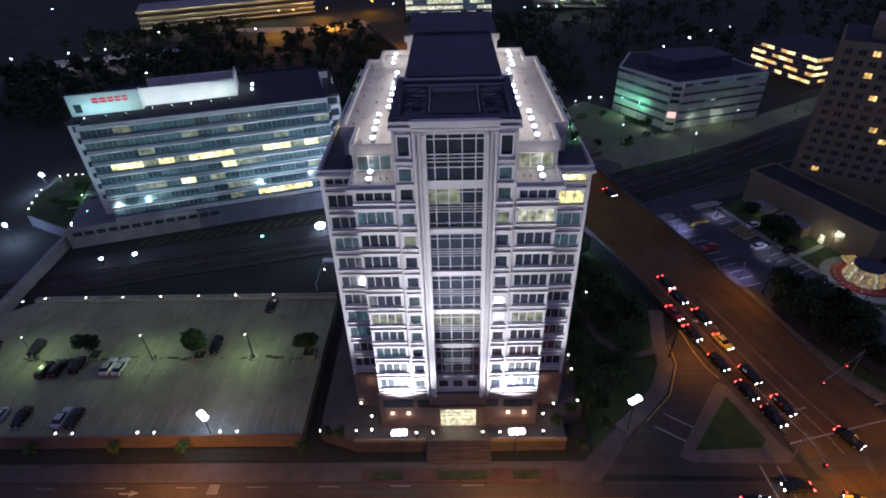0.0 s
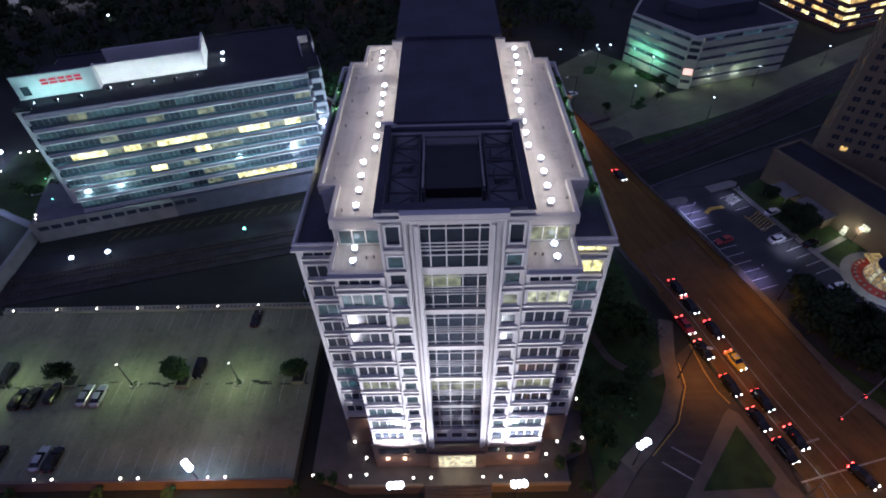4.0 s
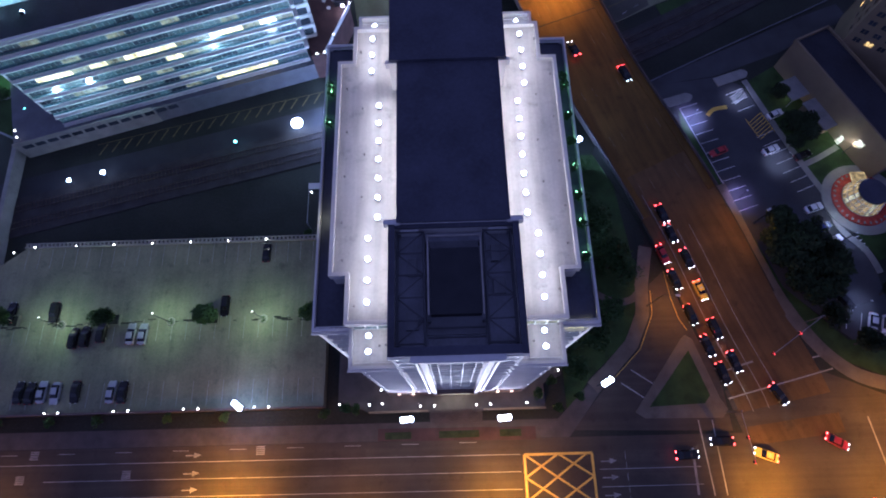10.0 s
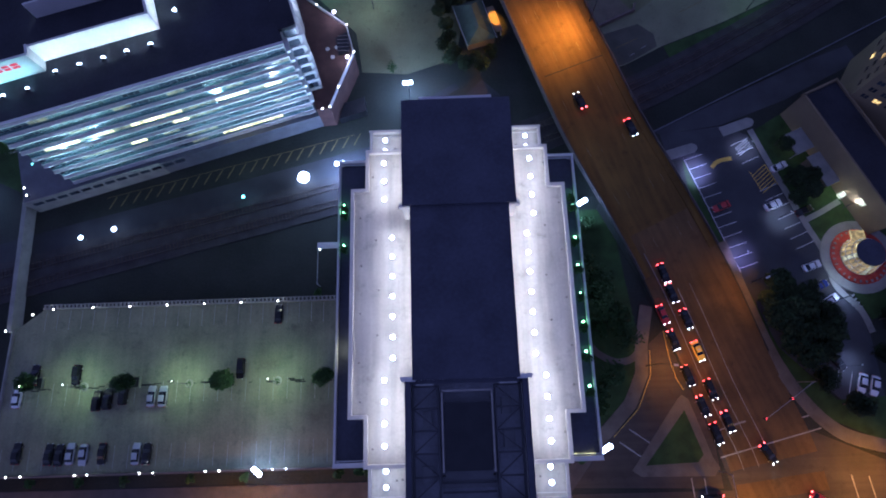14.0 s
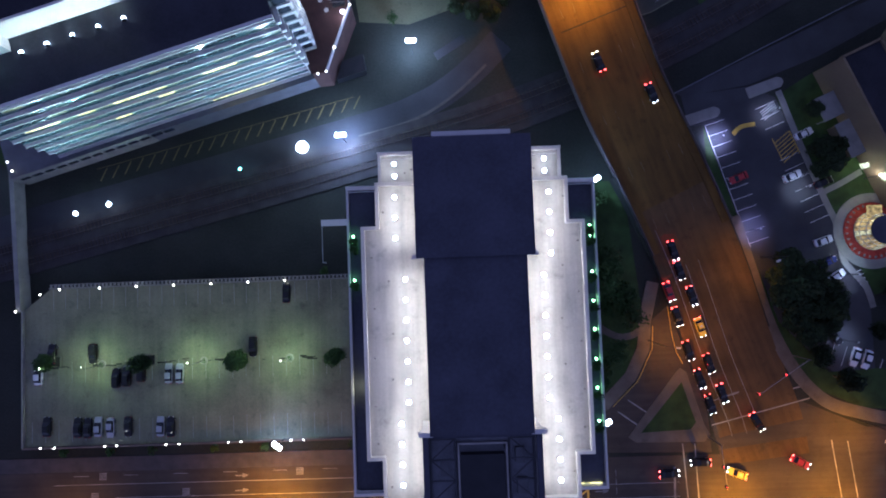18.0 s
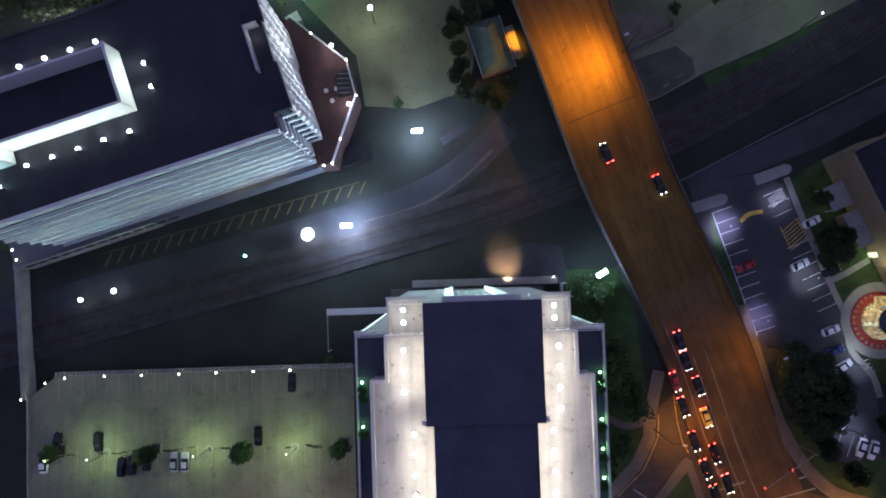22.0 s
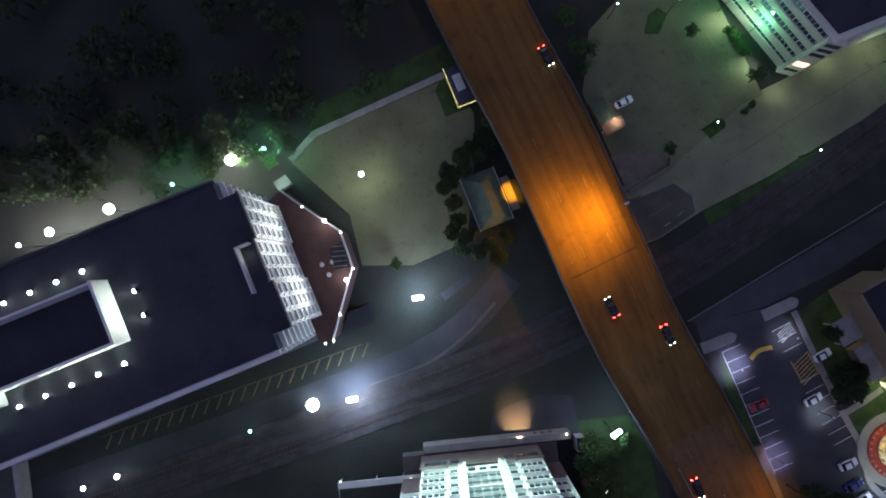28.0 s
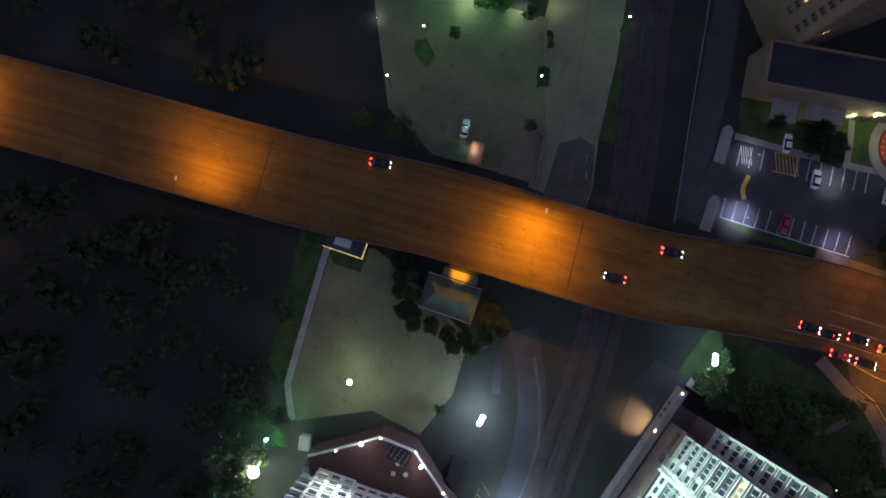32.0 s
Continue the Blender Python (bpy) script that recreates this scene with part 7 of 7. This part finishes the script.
def car(colour, x, y, z, dx, dy, running=False, suv=False, group="parked cars"):
    rz = math.atan2(-dx, dy)
    m = Matrix.Translation((x, y, z)) @ Matrix.Rotation(rz, 4, "Z")
    key = (colour, running, suv)
    if key in CARS:
        return copy_thing(CARS[key], m)
    word = {"yellow": "yellow taxi"}.get(colour, colour + (" estate car" if suv else " saloon car"))
    t = thing("car", word + (" waiting in traffic with its lamps lit" if running else " parked with its lamps off"), "car", "cars in traffic" if running else group, at=m)
    h = 0.25 if suv else 0
    bm = bmesh.new()
    loft(bm, [(-2.32, 0.72, 0.36, 0.8 + h), (-2.1, 0.86, 0.24, 0.95 + h), (-1.1, 0.9, 0.2, 0.98 + h), (0.9, 0.9, 0.2, 0.95 + h), (1.9, 0.86, 0.22, 0.82 + h * 0.8), (2.3, 0.7, 0.34, 0.66 + h * 0.6)])
    part("body", bm, PAINT[colour], t)
    back = -2.1 if suv else -1.75
    bm = bmesh.new()
    a = [bm.verts.new(v) for v in ((-0.8, back, 0.94 + h), (0.8, back, 0.94 + h), (0.8, 1.05, 0.93 + h), (-0.8, 1.05, 0.93 + h))]
    tb = -1.9 if suv else -1.1
    b = [bm.verts.new(v) for v in ((-0.62, tb, 1.42 + h), (0.62, tb, 1.42 + h), (0.62, 0.3, 1.42 + h), (-0.62, 0.3, 1.42 + h))]
    for i in range(4):
        j = (i + 1) % 4
        bm.faces.new((a[i], a[j], b[j], b[i]))
    bm.faces.new(b)
    part("glasshouse", bm, M_CARGLASS, t, "dark car glass")
    boxpart("roof", -0.62, 0.62, tb, 0.3, 1.42 + h, 1.48 + h, PAINT[colour], t)
    for sx in (-1, 1):
        for wy in (-1.4, 1.4):
            bm = bmesh.new()
            tube(bm, (sx * 0.72, wy, 0.32), (sx * 0.92, wy, 0.32), 0.32, seg=12)
            w = part("wheel", bm, M_RUBBER, t)
            bm = bmesh.new()
            tube(bm, (sx * 0.9, wy, 0.32), (sx * 0.935, wy, 0.32), 0.19, seg=10)
            part("rim", bm, M_RIM, w)
        boxpart("headlight", min(sx * 0.38, sx * 0.72), max(sx * 0.38, sx * 0.72), 2.24, 2.35, 0.54 + h * 0.5, 0.70 + h * 0.5, M_HEAD if running else M_DLAMP, t)
        boxpart("tail_light", min(sx * 0.42, sx * 0.8), max(sx * 0.42, sx * 0.8), -2.36, -2.14, 0.68 + h * 0.6, 0.86 + h * 0.6, M_TAIL if running else M_DTAIL, t)
    if colour == "yellow":
        boxpart("roof_sign", -0.3, 0.3, -0.5, -0.2, 1.48, 1.64, M_PALEM, t)
    CARS[key] = t
    return t


def road_z(x, y):
    best = min(ROAD, key=lambda p: (p.x - x) ** 2 + (p.y - y) ** 2)
    return best.z + 0.01


QUEUE = [("black", 50.4, 100.4, 0), ("red", 49.2, 90.6, 0), ("black", 51.8, 95.6, 0), ("black", 51.0, 84.6, 0), ("black", 53.2, 76.4, 1), ("black", 55.8, 69.6, 0), ("black", 57.9, 63.6, 1), ("yellow", 56.3, 81.9, 0), ("black", 58.0, 73.2, 1), ("black", 60.9, 66.0, 0), ("black", 54.6, 89.4, 0)]
for c, x, y, suv in QUEUE:
    zz = min(road_z(x, y), 1.2 if y > 88 else 0.55 if y > 80 else 0.4)
    car(c, x, y, max(zz, road_z(x, y)) if y > 72 else road_z(x, y), 0.3, -0.95, True, bool(suv))
for c, x, y, dx, dy, suv in (("black", 68.8, 59.0, 0.5, -0.86, 0), ("black", 47.4, 47.6, 1, 0.02, 0), ("red", 78.4, 49.3, 0.85, -0.5, 0), ("black", 55.0, 50.0, -1, 0, 0), ("yellow", 63.4, 47.2, -0.9, 0.35, 0), ("black", 101, 46.5, -1, 0, 0), ("silver", 108, 43.5, -1, 0, 1), ("black", 112, 49.6, 1, 0, 0)):
    car(c, x, y, 0.05, dx, dy, True, bool(suv))
for c, x, y, dx, dy in (("black", 45.8, 137.2, 0.37, -0.93), ("black", 33.6, 144.8, -0.35, 0.94), ("black", 24.8, 203.5, 0.4, -0.91)):
    car(c, x, y, road_z(x, y), dx, dy, True)
for x, y in ((58.6, 60.2), (61.6, 62.6), (68.9, 56.4), (50.0, 47.6), (58.8, 70.6)):
    lamp("headlight_beam", "SPOT", (x, y, 0.8), 260, (1, 0.95, 0.85), 0.1, target=(x + (12 if y < 50 else 3.4), y + (0 if y < 50 else -10), 0), size=44)
for c, x, y, s in (("white", -101.2, 76.2, 1), ("black", -88.1, 80.9, -1), ("black", -82.6, 75.0, 1), ("black", -80.1, 75.3, 1), ("silver", -70.1, 75.6, 1), ("silver", -67.5, 75.5, 1), ("black", -50.0, 81.2, -1), ("black", -41.8, 93.6, 1), ("black", -76.6, 76.2, 1), ("black", -99.2, 64.1, 1), ("black", -91.9, 63.7, 1), ("black", -89.5, 63.5, 1), ("silver", -87.0, 63.7, 1), ("silver", -84.1, 63.4, -1), ("black", -79.9, 63.5, -1), ("silver", -72.2, 63.3, 1), ("black", -69.8, 63.2, 1), ("black", -97.9, 81.2, 1)):
    car(c, x, y, 2.5, 0.02 * s, s, False, c == "black" and int(-x) % 2 == 0)
for c, x, y, dx, dy in (("red", 67.9, 117.4, -0.9, -0.35), ("white", 80.9, 117.4, 0.93, 0.37), ("white", 84.3, 127.6, 0.9, 0.4), ("white", 87.3, 101.4, 0.95, 0.3), ("blue", 88.0, 96.4, 0.93, 0.37), ("white", 89.8, 92.8, 0.85, 0.5), ("white", 93.0, 73.5, -0.35, -0.93), ("white", 95.7, 72.8, -0.35, -0.93), ("black", 88.4, 78.6, 0.6, -0.8), ("black", 88.3, 115.6, 0.9, 0.35)):
    car(c, x, y, 0.06, dx, dy, False)
for c, x, y, dx, dy in (("white", 43.9, 193.0, 0.93, 0.37),):
    car(c, x, y, 0.07, dx, dy, False)

# ---- far lights and buildings ----
fg = thing("far_garage", "distant long parking deck with glowing levels", "garage", at=pose(-207, 378, 0, 0, 0, 22))
for i in range(4):
    boxpart("level", 0, 118, 0, 34, i * 3.2 + 2.4, i * 3.2 + 3.2, M_CONC, fg)
    boxpart("back_wall", 0, 118, 8, 8.4, i * 3.2, i * 3.2 + 2.4, M_TAN, fg)
boxpart("deck_wall", 0, 118, 0, 0.3, 12.8, 13.6, M_CONC, fg)
for k in range(5):
    lamp("garage_light", "POINT", pose(-207, 378, 0, 0, 0, 22) @ Vector((8 + 25 * k, -6, 9)), 2600, (1, 0.8, 0.45), 0.5)
wb = thing("far_office", "distant office tower with bright white windows", "building", at=pose(-30, 404, 0, 0, 0, 0))
boxpart("body", 0, 60, 0, 25, 0, 32, M_PALEM, wb)
boxpart("roof", 0.2, 59.8, 0.2, 24.8, 32, 32.2, M_ROOF, wb)
wall_run(wb, (0, 0), (60, 0), 0.5, 8, 3.8, 12, 1.1, (M_LITW, M_LITW, M_LITD), M_PALEM, rb, 0.3)
wc = thing("far_car_park", "distant parking deck with pale lit levels", "garage", at=pose(62, 420, 0, 0, 0, -6))
for i in range(5):
    boxpart("level", 0, 60, 0, 30, i * 3.2 + 2.3, i * 3.2 + 3.2, M_CONC, wc)
    boxpart("back_wall", 0, 60, 6, 6.4, i * 3.2, i * 3.2 + 2.3, M_TAN, wc)
lamp("garage_light", "POINT", (80, 412, 9), 2500, (1, 0.95, 0.8), 0.5)
lamp("garage_light", "POINT", (105, 410, 9), 2500, (1, 0.95, 0.8), 0.5)
sheet("far_street", [(-150, 386), (-140, 376), (-84, 366), (-52, 384), (-60, 402), (-90, 386)], 0.05, M_CONC, "distant street under orange sodium lamps", "road")
sheet("far_lot", [(-229, 315), (-219, 301.5), (-159, 325), (-161, 338)], 0.06, M_CONC, "distant pale lit car park beyond the woods", "lot")
rf = random.Random(21)
FAR = [(-88, 416, 6), (-57, 432, 7), (-207.6, 299, 8), (-190.8, 305.6, 8), (-233.3, 290.3, 8), (-146.1, 259.2, 8), (-160, 128, 5), (-163, 120, 5), (-158, 132, 4), (110, 285, 8), (129, 301, 8), (146, 315, 8), (160, 322, 8), (-180, 348, 7), (-120, 350, 7), (52, 395, 7), (62, 398, 7), (74, 396, 7), (150, 430, 9), (-290, 420, 9), (-320, 380, 9), (-160, 470, 9), (-60, 480, 10), (20, 500, 10), (140, 500, 10), (-120, 405, 7), (-110, 407, 7), (-40, 420, 7)]
for i, (x, y, h) in enumerate(FAR):
    warm = y > 400 and -125 < x < -50
    lamp_post("far_lamp", x, y, 0, h, M_SODIUM if warm else M_BULB if h < 5 else M_FLOOD, "distant street lamp glowing in the dark", 0, WARM, 0.5 if h > 5 else 0.3, group="distant lamps")
for x, y, w, c in ((-112, 362, 12000, ORANGE), (-80, 380, 12000, ORANGE), (-92, 408, 9000, ORANGE), (-58, 425, 7000, ORANGE), (-207.6, 301, 3500, PINK), (-189, 308, 3500, PINK)):
    lamp("far_light", "POINT", (x, y, 7), w, c, 0.5)
for i in range(14):
    x, y = -330 + i * 52 + rf.uniform(-12, 12), 520 + rf.uniform(0, 120)
    w, h = rf.uniform(24, 42), rf.uniform(10, 24)
    t = thing("far_building", "distant dark building with a few lit windows", "building", "distant buildings", at=pose(x, y, 0, 0, 0, rf.uniform(-20, 20)))
    boxpart("body", 0, w, 0, 18, 0, h, M_TAN, t)
    wall_run(t, (0, 0), (w, 0), 1, int(h / 3.6), 3.6, 5, 1.6, (M_GLASS, M_LITF, M_LITA, M_LITW), M_TAN, rf, 0.45)


# ---- traffic signals at the junction ----
M_REDSIG = glow("red_signal_glow", (1.0, 0.03, 0.02), 4)


def signal_mast(base, tip, heads, h=6.0):
    """Pole with a long arm over the lanes and hanging signal heads."""
    t = thing("traffic_signal", "traffic signal on a long mast arm showing red", "traffic signal", "traffic signals", at=Matrix.Translation((*base, 0.04)))
    d = Vector((tip[0] - base[0], tip[1] - base[1], 0))
    bm = bmesh.new()
    tube(bm, (0, 0, 0), (0, 0, h + 0.6), 0.14, 0.1, 8)
    part("pole", bm, M_STEEL, t)
    bm = bmesh.new()
    tube(bm, (0, 0, h), (d.x, d.y, h + 0.3), 0.09, 0.06, 7)
    part("arm", bm, M_STEEL, t)
    for f in heads:
        p = d * f + Vector((0, 0, h - 0.75))
        hd = boxpart("signal_head", p.x - 0.18, p.x + 0.18, p.y - 0.18, p.y + 0.18, p.z, p.z + 1.05, M_BLACK, t)
        for k, mm in ((2, M_REDSIG), (1, M_DARKIN), (0, M_DARKIN)):
            for s in (-1, 1):
                bm = bmesh.new()
                c = p + Vector((0, 0, 0.17 + 0.34 * k))
                tube(bm, c + Vector((0, 0.18 * s, 0)), c + Vector((0, 0.24 * s, 0)), 0.14, 0.15, 10)
                part("lens", bm, mm, hd)


signal_mast((78.6, 74.2), (66.4, 66.6), (0.45, 0.98))
signal_mast((57.4, 55.6), (58.2, 45.6), (0.5, 0.95))
signal_mast((86.0, 36.6), (78.6, 39.0), (0.5, 0.95))

for x, y in ((54.2, 226.6), (60.9, 231.2), (66.4, 231.6)):
    t = lamp_post("street_lamp", x, y, 0.0, 1.3, M_FLOOD, "pale hooded lamp on a short post", 60, WHITE, 0.32, group="hooded lamps")
    bm = bmesh.new()
    tube(bm, (0, 0, 1.62), (0, 0, 1.75), 0.4, 0.25, 12)
    part("hood", bm, M_BLACK, t)
